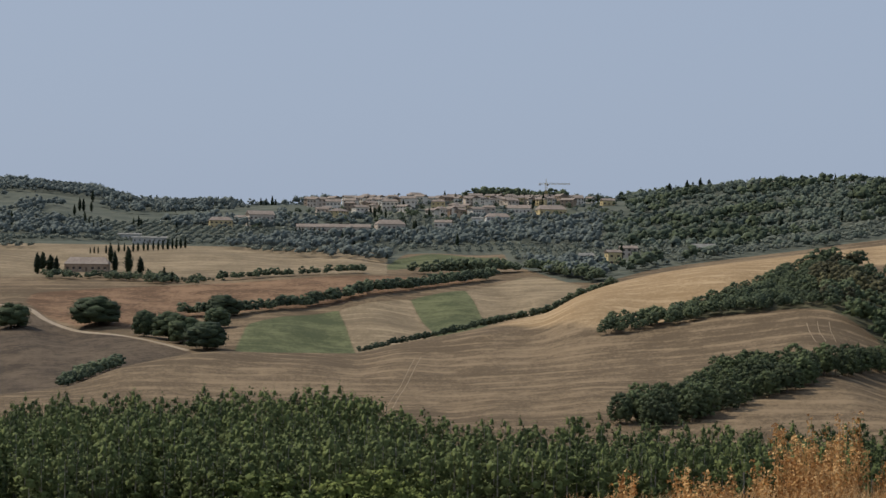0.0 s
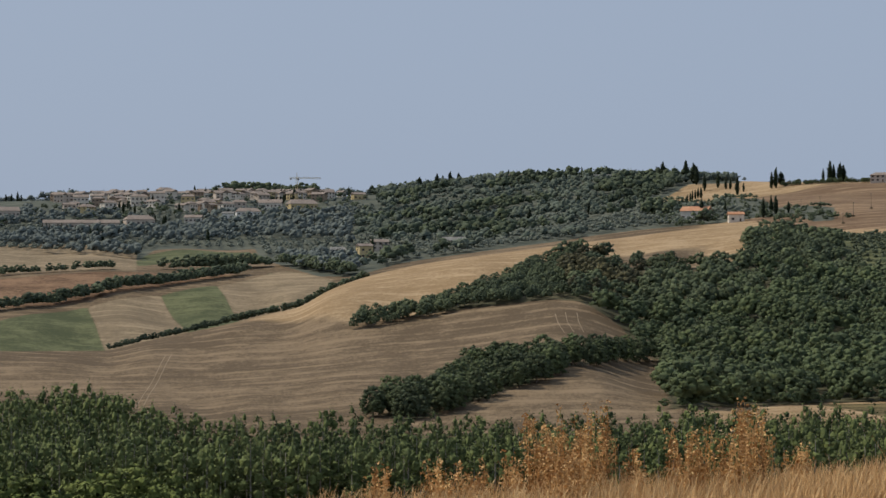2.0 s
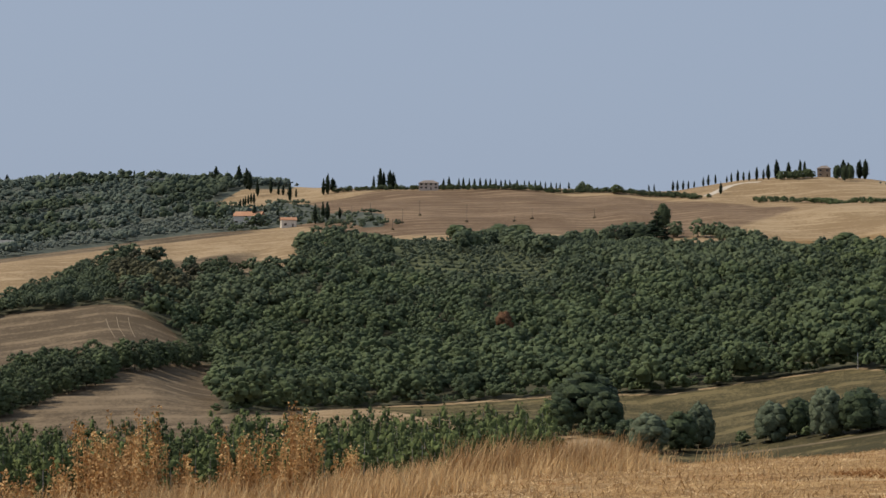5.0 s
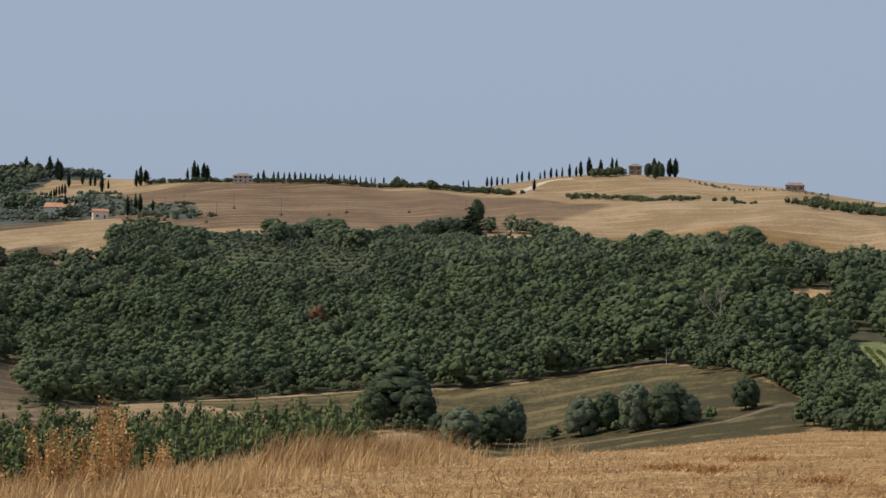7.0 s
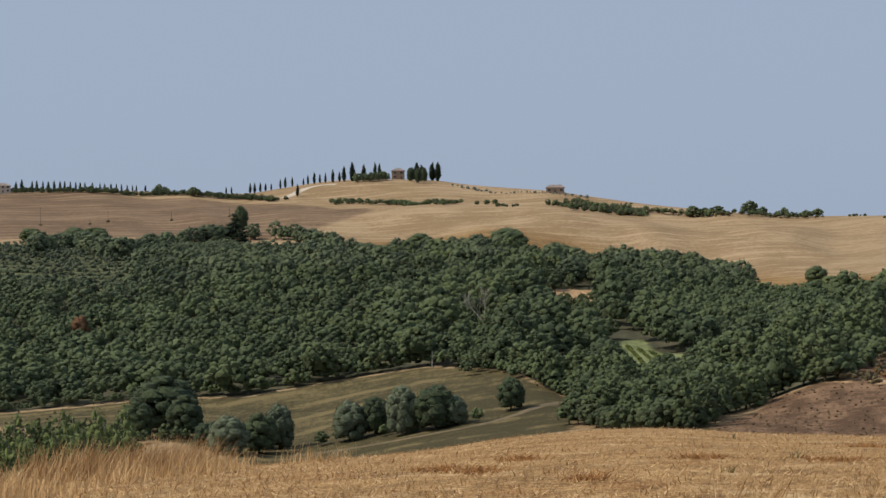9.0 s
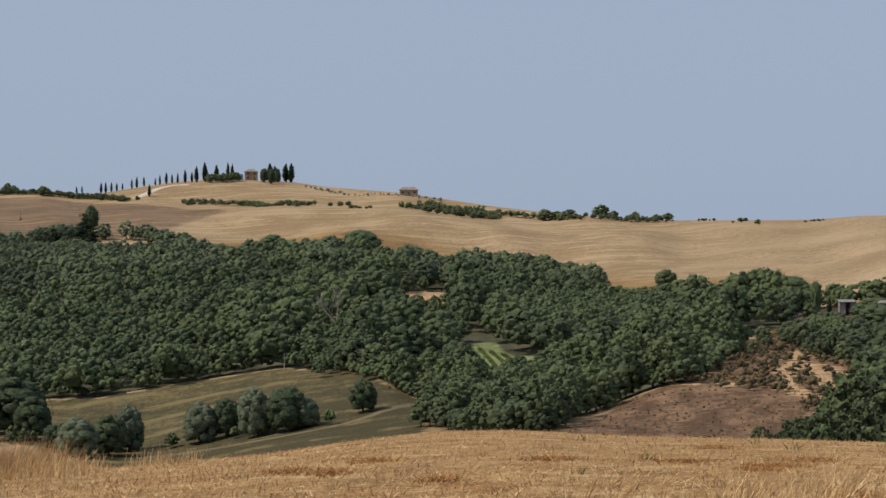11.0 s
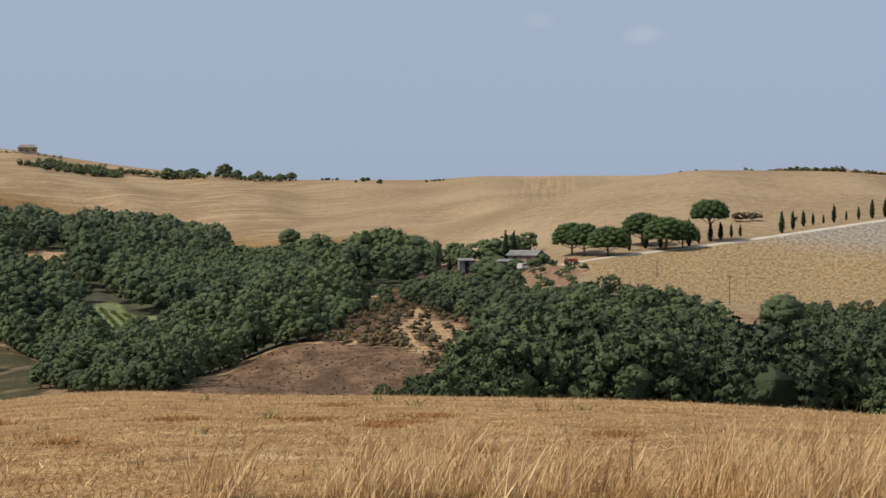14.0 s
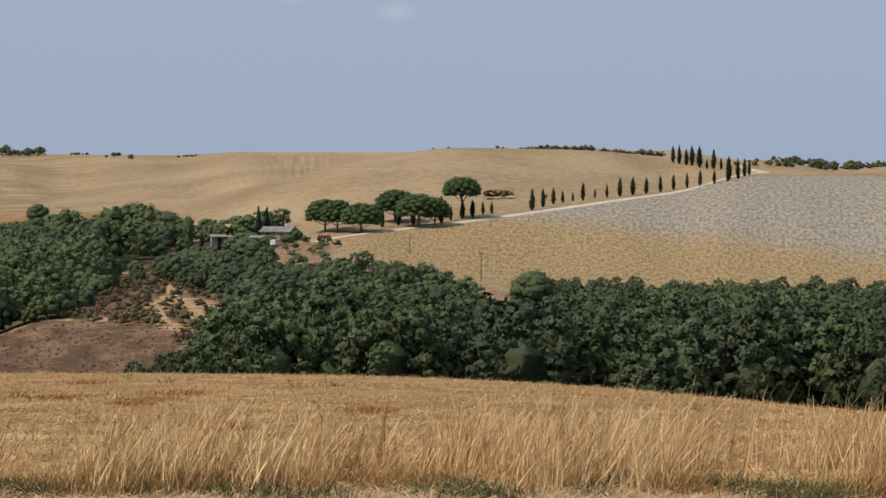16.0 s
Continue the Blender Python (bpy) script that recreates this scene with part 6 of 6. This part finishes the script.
def house(b, r, wide, tall, wall, roof, label, deep=None, turn=0.0, rise=None, hip=0.0, rows=None, shutters=True, name="house", category="house"):
    """A house with its long side to the valley: walls, roof, door, windows."""
    deep = deep or max(6.0, wide * 0.6)
    thing = new(name)
    part("wall", mesh_of("wall", boxes((0, 0, -2.5, wide, deep, tall + 2.5)), wall), thing)
    rise = rise if rise is not None else max(1.0, deep * 0.26)
    top = part("roof", mesh_of("roof", gable(wide, deep, tall, rise, hip=hip), roof), thing)
    chim = part("chimney", CHIMNEY, top)
    chim.location = (wide * 0.22, deep * 0.15, tall + rise * 0.75)
    rows = rows or (2 if tall > 4.8 else 1)
    count = max(2, int(wide / 3.4))
    for j in range(rows):
        for i in range(count):
            x = (i + 0.5) / count * wide - wide / 2
            z = 1.0 + j * (tall / rows)
            if j == 0 and i == count // 2:
                part("door", DOOR, thing).location = (x, -deep / 2 - 0.02, 0.0)
                continue
            win = part("window", PANE, thing, "dark glazed window")
            win.location = (x, -deep / 2 - 0.01, z)
            part("window_sill", SILL, win)
            if shutters:
                for side in (-0.7, 0.7):
                    part("shutter", LEAF, win).location = (side, 0, 0)
    for i in range(max(1, int(deep / 4.5))):
        win = part("window", PANE, thing, "dark glazed window")
        win.location = (-wide / 2 - 0.01, (i + 0.5) / max(1, int(deep / 4.5)) * deep - deep / 2, 1.0 + (rows - 1) * tall / rows)
        win.rotation_euler = (0, 0, -math.pi / 2)
    x, y = plan(b, r)
    thing.matrix_basis = pose(x, y, float(height(b, r)) + 0.1, 0, 0, -b + turn)
    return tagged(thing, label, category)


hrng = np.random.default_rng(3)
COLOURS = [(CREAM, "cream"), (OCHRE, "ochre"), (ROSE, "rose"), (CREAM, "cream"), (STONE, "stone")]
spots = [(b, r, w * hrng.uniform(0.6, 0.85), max(4.0, t)) for b, r, w, t in TOWN_A + TOWN_B[:11]]
for i in range(60):
    b = hrng.uniform(-3.8, 4.6)
    r = 1990 - abs(hrng.normal(0, 85))
    spots.append((b, r, hrng.uniform(8, 14), hrng.uniform(4.5, 7.5)))
for b, r, wide, tall in spots:
    wall, tone = COLOURS[int(hrng.integers(len(COLOURS)))]
    k = house(b, r, wide, tall, wall, TILE, f"{tone} rendered town house with a tiled roof", turn=hrng.uniform(-70, 70), hip=float(hrng.choice([0, 0, 2.5])))
    tagged(k, group="houses of the hilltop town")
house(*TOWN_B[11], WHITE, TILE, "white two-storey house with a low tiled roof", turn=8, hip=3)
house(*TOWN_B[12], WHITE, GREY_ROOF, "small white outbuilding with a grey roof")
house(*TOWN_B[13], CREAM, TILE, "cream house at the foot of the town", turn=-10)
house(*TOWN_B[14], ROSE, TILE, "rose farmhouse with a wide tiled roof", turn=12, hip=4)
house(*TOWN_B[15], ROSE, TILE, "long low rose building behind cypresses", deep=10)
house(*TOWN_B[16], OCHRE, TILE, "yellow ochre villa on the slope", turn=5, hip=3)
house(*TOWN_B[17], CREAM, TILE, "small cream house beside the ochre villa", turn=-20)
house(*TOWN_B[18], ROSE, TILE, "rose house with a tiled roof among trees", turn=15)
house(*FARMS[0][:3], 4.0, STONE, TILE, "long low stone villa ringed by cypresses", turn=-6, hip=3, rows=1)
house(*FARMS[1], CONCRETE, GREY_ROOF, "long pale shed with a grey sheet roof", rise=1.0, rows=1, shutters=False, name="shed", category="shed")
house(*FARMS[2], CONCRETE, GREY_ROOF, "pale farm shed with a grey sheet roof", rise=1.0, rows=1, shutters=False, name="shed", category="shed")
house(*FARMS[3], OCHRE, TILE, "ochre farmhouse among olive trees", turn=25)
house(*FARMS[4], ROSE, TILE, "rose farm wing with a brown tiled roof", turn=10)
house(*FARMS[5], CONCRETE, GREY_ROOF, "low grey shed beside the ochre farmhouse", rows=1, shutters=False, name="shed", category="shed")
house(*FARMS[6], STONE, GREY_ROOF, "low open barn with a pale roof", rows=1, shutters=False, name="barn", category="barn")
house(*FARMS[7], STONE, TILE, "low house half hidden on the wooded skyline", rows=1)
house(*FARMS[8], WHITE, GREY_ROOF, "flat pale house on the skyline", rise=0.6, rows=1)
house(*FARMS[9], CREAM, ORANGE_TILE, "white farmhouse with a bright orange tiled roof", deep=12, turn=-15, rise=3.0, rows=1)
house(*FARMS[10], CREAM, ORANGE_TILE, "small farm annexe with an orange tiled roof", turn=10, rise=1.6)
house(19.47, 1564, 15.0, 5.2, ROSE, TILE, "square brick villa on the cypress ridge", deep=11, hip=4.5, rise=2.2)
house(30.68, 1562, 10.0, 6.3, STONE, TILE, "tall stone house on the bare knoll", deep=9, hip=4.0, rise=2.2)
house(35.18, 1438, 13.0, 3.4, STONE, TILE, "low stone farmhouse on the dry hilltop", deep=8, hip=2.5)


def shed(b, r, wide, tall, deep, wall, label, turn=0.0, slope=0.5):
    """A rough shed: corner posts, board walls, an open doorway and a lean-to roof."""
    thing = new("shed")
    gap = wide * 0.3
    part("wall", mesh_of("wall", boxes((0, deep / 2, -1, wide, 0.1, tall + 1 + slope), (-wide / 2, 0, -1, 0.1, deep, tall + 1 + slope * 0.5), (wide / 2, 0, -1, 0.1, deep, tall + 1 + slope * 0.5),
                                       (-(wide + gap) / 4, -deep / 2, -1, (wide - gap) / 2, 0.1, tall + 1), ((wide + gap) / 4, -deep / 2, -1, (wide - gap) / 2, 0.1, tall + 1)), wall), thing)
    for x in (-wide / 2, wide / 2):
        for y in (-deep / 2, deep / 2):
            part("post", mesh_of("post", boxes((x * 1.01, y * 1.02, -1, 0.16, 0.16, tall + 1)), POLE_WOOD), thing)
    bm = boxes((0, 0, 0, wide + 0.6, deep + 0.8, 0.12))
    bmesh.ops.rotate(bm, verts=bm.verts, matrix=Matrix.Rotation(math.atan2(slope, deep), 3, "X"))
    bmesh.ops.translate(bm, verts=bm.verts, vec=(0, 0, tall + slope * 0.5))
    part("roof", mesh_of("roof", bm, PLANK), thing)
    x, y = plan(b, r)
    thing.matrix_basis = pose(x, y, float(height(b, r)), 0, 0, -b + turn)
    return tagged(thing, label, "shed")


shed(47.58, 548, 4.0, 3.6, 3.0, PLANK, "grey board shed with a dark open doorway", 10)
shed(48.67, 520, 3.4, 2.9, 3.5, PLANK, "dark lean-to shed among trees", -8)
house(49.3, 534, 8.0, 2.6, STONE, GREY_ROOF, "low stone farm building with a dull grey roof", deep=6, turn=-22, rise=1.3, rows=1, shutters=False, name="shed", category="shed")
shed(49.65, 535, 3.4, 1.7, 2.5, CONCRETE, "small white hut beside the drive", 15, 0.3)
shed(45.6, 560, 5.0, 2.2, 3.0, PLANK, "weathered open shelter at the edge of the wood", 0, 0.4)


def wheel(name, radius, wide):
    bm = bmesh.new()
    bmesh.ops.create_cone(bm, cap_ends=True, segments=20, radius1=radius, radius2=radius, depth=wide, matrix=Matrix.Rotation(math.pi / 2, 4, "X"))
    bmesh.ops.bevel(bm, geom=[e for e in bm.edges if e.calc_face_angle(0) > 1], offset=wide * 0.2, segments=2, affect="EDGES")
    return mesh_of(name, bm, RUBBER)


def tractor(b, r, turn):
    thing = new("tractor")
    bm = boxes((0.75, 0, 0.75, 1.7, 0.7, 0.75), (-0.4, 0, 0.65, 0.9, 0.8, 0.5))
    bmesh.ops.bevel(bm, geom=bm.edges[:], offset=0.08, segments=2, affect="EDGES")
    part("bonnet", mesh_of("bonnet", bm, RED_PAINT), thing, "faded red bonnet")
    for y in (-0.75, 0.75):
        part("mudguard", mesh_of("mudguard", boxes((-0.55, y, 1.3, 1.2, 0.45, 0.1), (-1.1, y, 0.8, 0.1, 0.45, 0.5)), RED_PAINT), thing)
        for x, rad, wide in ((-0.55, 0.72, 0.42), (1.35, 0.42, 0.28)):
            w = part("wheel", wheel("wheel", rad, wide), thing)
            w.location = (x, y, rad)
            hub = bmesh.new()
            bmesh.ops.create_cone(hub, cap_ends=True, segments=12, radius1=rad * 0.5, radius2=rad * 0.5, depth=wide * 1.06, matrix=Matrix.Rotation(math.pi / 2, 4, "X"))
            part("rim", mesh_of("rim", hub, METAL), w)
    part("seat", mesh_of("seat", boxes((-0.65, 0, 1.2, 0.45, 0.5, 0.12), (-0.9, 0, 1.25, 0.1, 0.5, 0.4)), RUBBER), thing)
    part("roll_bar", mesh_of("roll_bar", boxes((-1.0, -0.5, 1.0, 0.08, 0.08, 1.3), (-1.0, 0.5, 1.0, 0.08, 0.08, 1.3), (-1.0, 0, 2.26, 0.08, 1.08, 0.08)), METAL), thing)
    part("exhaust", mesh_of("exhaust", boxes((1.1, 0.2, 1.4, 0.07, 0.07, 0.8)), METAL), thing)
    x, y = plan(b, r)
    thing.matrix_basis = pose(x, y, float(height(b, r)), 0, 0, -b + turn) @ Matrix.Scale(1.15, 4)
    return tagged(thing, "faded red tractor parked beside the gravel drive", "tractor")


tractor(50.57, 512, 20)


def small_van(b, r, turn):
    """A small parked van: body, cabin glass and wheels."""
    thing = new("van")
    bm = boxes((0, 0, 0.35, 3.9, 1.6, 0.75), (-0.35, 0, 1.05, 2.9, 1.5, 0.72))
    bmesh.ops.bevel(bm, geom=bm.edges[:], offset=0.1, segments=2, affect="EDGES")
    part("body", mesh_of("body", bm, WHITE), thing, "chalky white body")
    for y in (-0.76, 0.76):
        part("window", mesh_of("van_window", boxes((-0.35, y, 1.2, 2.4, 0.04, 0.42)), GLASS), thing)
        for x in (-1.2, 1.25):
            w = part("wheel", wheel("wheel", 0.31, 0.2), thing)
            w.location = (x, y, 0.31)
            hub = bmesh.new()
            bmesh.ops.create_cone(hub, cap_ends=True, segments=12, radius1=0.17, radius2=0.17, depth=0.22, matrix=Matrix.Rotation(math.pi / 2, 4, "X"))
            part("rim", mesh_of("rim", hub, METAL), w)
    part("windscreen", mesh_of("windscreen", boxes((1.12, 0, 1.15, 0.04, 1.3, 0.5)), GLASS), thing)
    x, y = plan(b, r)
    thing.matrix_basis = pose(x, y, float(height(b, r)), 0, 0, -b + turn)
    return tagged(thing, "small white van parked beside the farm sheds", "van")


small_van(49.2, 511, 65)


def pole(b, r, tall, mat, label, arms=True, foot=True):
    """A line pole with a cross-arm and insulators; some have a tuft of bushes at the foot."""
    thing = new("utility_pole")
    bm = bmesh.new()
    bmesh.ops.create_cone(bm, cap_ends=True, segments=8, radius1=0.16, radius2=0.1, depth=tall + 1, matrix=Matrix.Translation((0, 0, (tall - 1) / 2)))
    part("shaft", mesh_of("shaft", bm, mat), thing)
    if arms:
        arm = part("cross_arm", mesh_of("cross_arm", boxes((0, -0.14, tall - 0.5, 1.5, 0.1, 0.12)), mat), thing)
        for x in (-0.65, 0, 0.65):
            part("insulator", mesh_of("insulator", boxes((x, -0.14, tall - 0.37, 0.1, 0.1, 0.16)), CONCRETE), arm)
    if foot:
        frng = np.random.default_rng(int(r))
        part("foot_scrub", sheet("foot_scrub", sprays(frng, [(0, 0, 0.4, 1.0, 1.0, 0.8)], 90, 0.5), [SCRUB_LEAF]), thing, "tuft of dark scrub at the foot")
    x, y = plan(b, r)
    thing.matrix_basis = pose(x, y, float(height(b, r)), 0, 0, -b + 20)
    return tagged(thing, label, "utility pole")


for b, r, tall in POLES:
    tagged(pole(b, r, tall, POLE_WOOD, "thin wooden line pole standing in the stubble field"), group="line poles in the field")
for b, r, tall in POLES2[:1]:
    pole(b, r, tall, CONCRETE, "short pale concrete post at the edge of the pasture", False, False)
for b, r, tall in POLES2[1:5]:
    pole(b, r, tall, POLE_WOOD if r > 400 else CONCRETE, "wooden line pole rising from the wood" if r > 400 else "pale concrete line pole above the wood", True, False)


def crane(b, r, tall=26.0):
    """A tower crane over the town: lattice mast, jib, counter-jib, cab and ballast."""
    thing = new("tower_crane")

    def lattice(name, length, side, flat):
        specs = []
        n = int(length / (side * 1.4))
        for i in range(n):
            z = i * length / n
            for sx in (-1, 1):
                for sy in (-1, 1):
                    specs.append((sx * side / 2, sy * side / 2, z, 0.22, 0.22, length / n))
                specs.append((sx * side / 2, 0, z, 0.14, side, 0.14))
                specs.append((0, sx * side / 2, z, side, 0.14, 0.14))
        bm = boxes(*specs)
        if flat:
            bmesh.ops.rotate(bm, verts=bm.verts, matrix=Matrix.Rotation(math.pi / 2, 3, "Y"))
        return mesh_of(name, bm, CRANE_PAINT)

    part("mast", lattice("mast", tall, 1.6, False), thing)
    part("jib", lattice("jib", 24, 1.1, True), thing).location = (0, 0, tall - 0.6)
    counter = part("counter_jib", lattice("counter_jib", 7, 1.1, True), thing)
    counter.location = (-7, 0, tall - 0.6)
    part("ballast", mesh_of("ballast", boxes((0, 0, -1.8, 1.6, 1.4, 1.6)), CONCRETE), counter).location = (0.8, 0, 0)
    part("cab", mesh_of("cab", boxes((1.4, -0.9, -2.2, 1.3, 1.2, 1.8)), METAL), thing).location = (0, 0, tall - 0.6)
    part("apex", mesh_of("apex", boxes((0, 0, 0, 0.5, 0.5, 4.0)), CRANE_PAINT), thing).location = (0, 0, tall)
    x, y = plan(b, r)
    thing.matrix_basis = pose(x, y, float(height(b, r)), 0, 0, -b + 12)
    return tagged(thing, "faded yellow tower crane standing over the town roofs", "crane")


crane(2.94, 1944, 19.5)

# ---- grass of the bank and stubble of the near field ----
grng = np.random.default_rng(21)


def tufts(b, r, each, tall, wide, lean, wander, loose=0.12, parts=2):
    """Blades in tufts round the places given: faces and tones."""
    n = len(b) * each
    bx, by = plan(np.repeat(b, each), np.repeat(r, each))
    bx, by = bx + grng.normal(0, loose, n), by + grng.normal(0, loose, n)
    bb, rr = np.degrees(np.arctan2(bx, by)), np.hypot(bx, by)
    base = np.stack([bx, by, height(bb, rr) - 0.02], 1)
    h = grng.uniform(*tall, n) * np.repeat(grng.uniform(0.45, 1.2, len(b)), each)
    w = grng.uniform(*wide, n)
    right = np.stack([np.cos(np.radians(bb)), -np.sin(np.radians(bb))], 1)
    l = right * (lean + grng.normal(0, wander, (n, 1))) + grng.normal(0, wander, (n, 2)) * 0.7
    tone = np.repeat(np.clip(grng.normal(0.5, 0.22, len(b)), 0, 1), each)
    return blades(grng, base, h, w, l, 0.45, parts), np.tile(tone, parts)


def grass(name, quads, tone, mat, label, category="grass"):
    tagged(new(name, sheet(name, quads, [mat], None, None, tone)), label, category, kind="stuff")


def crest_at(b):
    return ribs(b)[0][:, 3]


def between(n, b0, b1, near, far):
    """Places between two shares of the way from the verge to the crest, thicker towards the eye."""
    b = grng.uniform(b0, b1, n)
    c = crest_at(b)
    f = grng.uniform(0, 1, n)
    lo, hi = near, far * c
    return b, 1 / ((1 - f) / lo + f / hi)


b, r = between(26000, 12, 69, 15.3, 1.03)
q, t = tufts(b, r, 2, (0.03, 0.1), (0.010, 0.02), 0.15, 0.5, 0.06, 1)
grass("stubble", q, t, STRAW, "short golden cereal stubble covering the near field", "stubble")
b, r = between(16000, 10, 69, 15.0, 1.02)
q, t = tufts(b, r, 2, (0.03, 0.07), (0.010, 0.018), 0.3, 1.8, 0.1, 1)
grass("loose_straw", q, t, BLEACHED, "loose dry straw lying over the stubble", "straw")

clump = lambda b, r, s, k: np.array([noise.noise(Vector((x * s, y * s, k))) for x, y in zip(*plan(b, r))])
b, r = grng.uniform(27, 69, 4600), grng.uniform(14.9, 17.6, 4600)
keep = clump(b, r, 0.5, 7.0) + clump(b, r, 1.9, 3.0) * 0.8 > 0.46 - (b - 45) * 0.012
q, t = tufts(b[keep], r[keep], 12, (0.16, 0.6), (0.006, 0.015), 0.2, 0.28, 0.1, 3)
grass("tall_grass", q, t, BLEACHED, "tall bleached dry grass leaning along the field's edge")
b = grng.uniform(-1, 29, 5200)
r = crest_at(b) * grng.uniform(0.72, 1.0, 5200)
keep = clump(b, r, 0.6, 9.0) > -0.1 + np.maximum(0, b - 15) * 0.03
q, t = tufts(b[keep], r[keep], 8, (0.1, 0.4), (0.008, 0.016), 0.12, 0.24, 0.2, 3)
grass("tall_grass", q, t, STRAW, "tall straw-coloured dry grass on the crest of the bank")

DOCKS = [(9.8, 23.5, 0.95), (10.2, 24, 1.0), (10.7, 24, 1.05), (11.2, 23.5, 1.05), (11.65, 24, 1.2), (10.5, 22, 0.8), (11.0, 22.3, 0.8), (13.9, 24.5, 0.8), (14.3, 25, 0.85), (15.2, 25, 0.9),
         (15.7, 25, 1.05), (16.1, 25.5, 1.0), (12.6, 24, 0.55), (9.2, 23, 0.55), (7.0, 22.5, 0.55), (5.4, 22, 0.6), (8.0, 22.5, 0.5), (17.2, 27, 0.5)]
SHEAVES = [(20.6, 31), (21.3, 32), (21.8, 32), (22.4, 33), (23.0, 33), (23.6, 33.5), (24.3, 35), (25.0, 36)]


def dock_plants():
    """Seeding docks: upright stems thick with rusty seed clusters."""
    quads, tones = [], []
    for b, r, tall in DOCKS:
        for _ in range(16):
            bb, rr = b + grng.normal(0, 0.2), r + grng.normal(0, 0.35)
            x, y = plan(bb, rr)
            z, h = float(height(bb, rr)), tall * grng.uniform(0.3, 1.12)
            lx, ly = grng.normal(0, 0.08, 2) * h
            quads.append(stem([(x, y, z - 0.05, 0.006), (x + lx * 0.5, y + ly * 0.5, z + h * 0.5, 0.005), (x + lx, y + ly, z + h, 0.003)], 3))
            lobes = [(x + lx * f + grng.normal(0, 0.03), y + ly * f + grng.normal(0, 0.03), z + h * f, 0.034, 0.034, 0.07) for f in np.linspace(0.35, 1.0, 8)]
            quads.append(sprays(grng, lobes, 72, 0.04, -1, 1.5))
            tones.append(np.full(6 + 72, np.clip(grng.normal(0.45, 0.25), 0, 1)))
    return np.concatenate(quads), np.concatenate(tones)


b = np.repeat([k[0] for k in SHEAVES], 60) + grng.normal(0, 0.35, 60 * len(SHEAVES))
r = np.repeat([k[1] for k in SHEAVES], 60) + grng.normal(0, 0.6, 60 * len(SHEAVES))
q, t = tufts(b, r, 9, (0.25, 0.62), (0.008, 0.016), 0.2, 0.2, 0.12, 3)
grass("tall_grass", q, t, STRAW, "dense golden dry grass standing on the crest")
MATS = [(44.0, 34, 0.7), (46.6, 29, 0.6), (45.1, 26, 0.5), (47.6, 21, 0.5), (51.75, 24, 0.5), (45.8, 27, 0.6), (43.0, 28, 0.6), (34.1, 28, 0.5), (39.3, 28, 0.6), (33.0, 25, 0.3), (36.0, 23, 0.35), (31.8, 26, 0.4)]
b = np.concatenate([np.full(90, k[0]) + grng.normal(0, math.degrees(k[2] / k[1]) * 0.34, 90) for k in MATS])
r = np.concatenate([np.full(90, k[1]) + grng.normal(0, 0.3, 90) for k in MATS])
q, t = tufts(b, r, 5, (0.04, 0.11), (0.010, 0.02), 0.2, 1.0, 0.08, 1)
grass("straw_mats", q, t, RUST, "low mats of rusty rotting straw in the stubble", "straw")
q, t = dock_plants()
grass("dock_plants", q, t, DOCK, "rusty brown seeding dock plants among the dry grass", "weeds")
b, r = grng.uniform(9, 69, 4200), grng.uniform(13.6, 15.6, 4200)
keep = (clump(b, r, 1.3, 4.0) > 0.06) & (r > 14.3)
q, t = tufts(b[keep], r[keep], 14, (0.03, 0.14), (0.008, 0.018), 0.1, 0.6, 0.1, 2)
grass("green_weeds", q, t, WEED, "low green weeds along the verge", "weeds")
b, r = grng.uniform(38, 69, 110), grng.uniform(15.5, 40, 110)
keep = clump(b, r, 0.5, 2.0) > 0.25
q, t = tufts(b[keep], r[keep], 14, (0.06, 0.2), (0.012, 0.022), 0.1, 0.5, 0.08, 2)
grass("green_weeds", q, t, WEED, "scattered grey-green thistles in the stubble", "weeds")

b, r = grng.uniform(38, 69, 5200), grng.uniform(13.3, 15.6, 5200)
q, t = tufts(b, r, 3, (0.02, 0.09), (0.008, 0.016), 0.3, 2.6, 0.08, 1)
grass("loose_straw", q, t, STRAW, "bleached straw and chaff strewn over the verge", "straw")
b, r = grng.uniform(40, 69, 900), grng.uniform(14.8, 15.5, 900)
keep = clump(b, r, 1.1, 12.0) > 0.05
q, t = tufts(b[keep], r[keep], 16, (0.06, 0.24), (0.006, 0.012), 0.1, 0.4, 0.09, 2)
grass("tall_grass", q, t, DOCK, "rusty dead stalks at the foot of the tall grass", "weeds")
b, r = grng.uniform(56, 69, 150), grng.uniform(15.2, 18.5, 150)
q, t = tufts(b, r, 3, (0.45, 0.75), (0.004, 0.008), 0.16, 0.1, 0.1, 4)
grass("tall_grass", q, t, BLEACHED, "single tall seeding grass stalks above the field's edge")
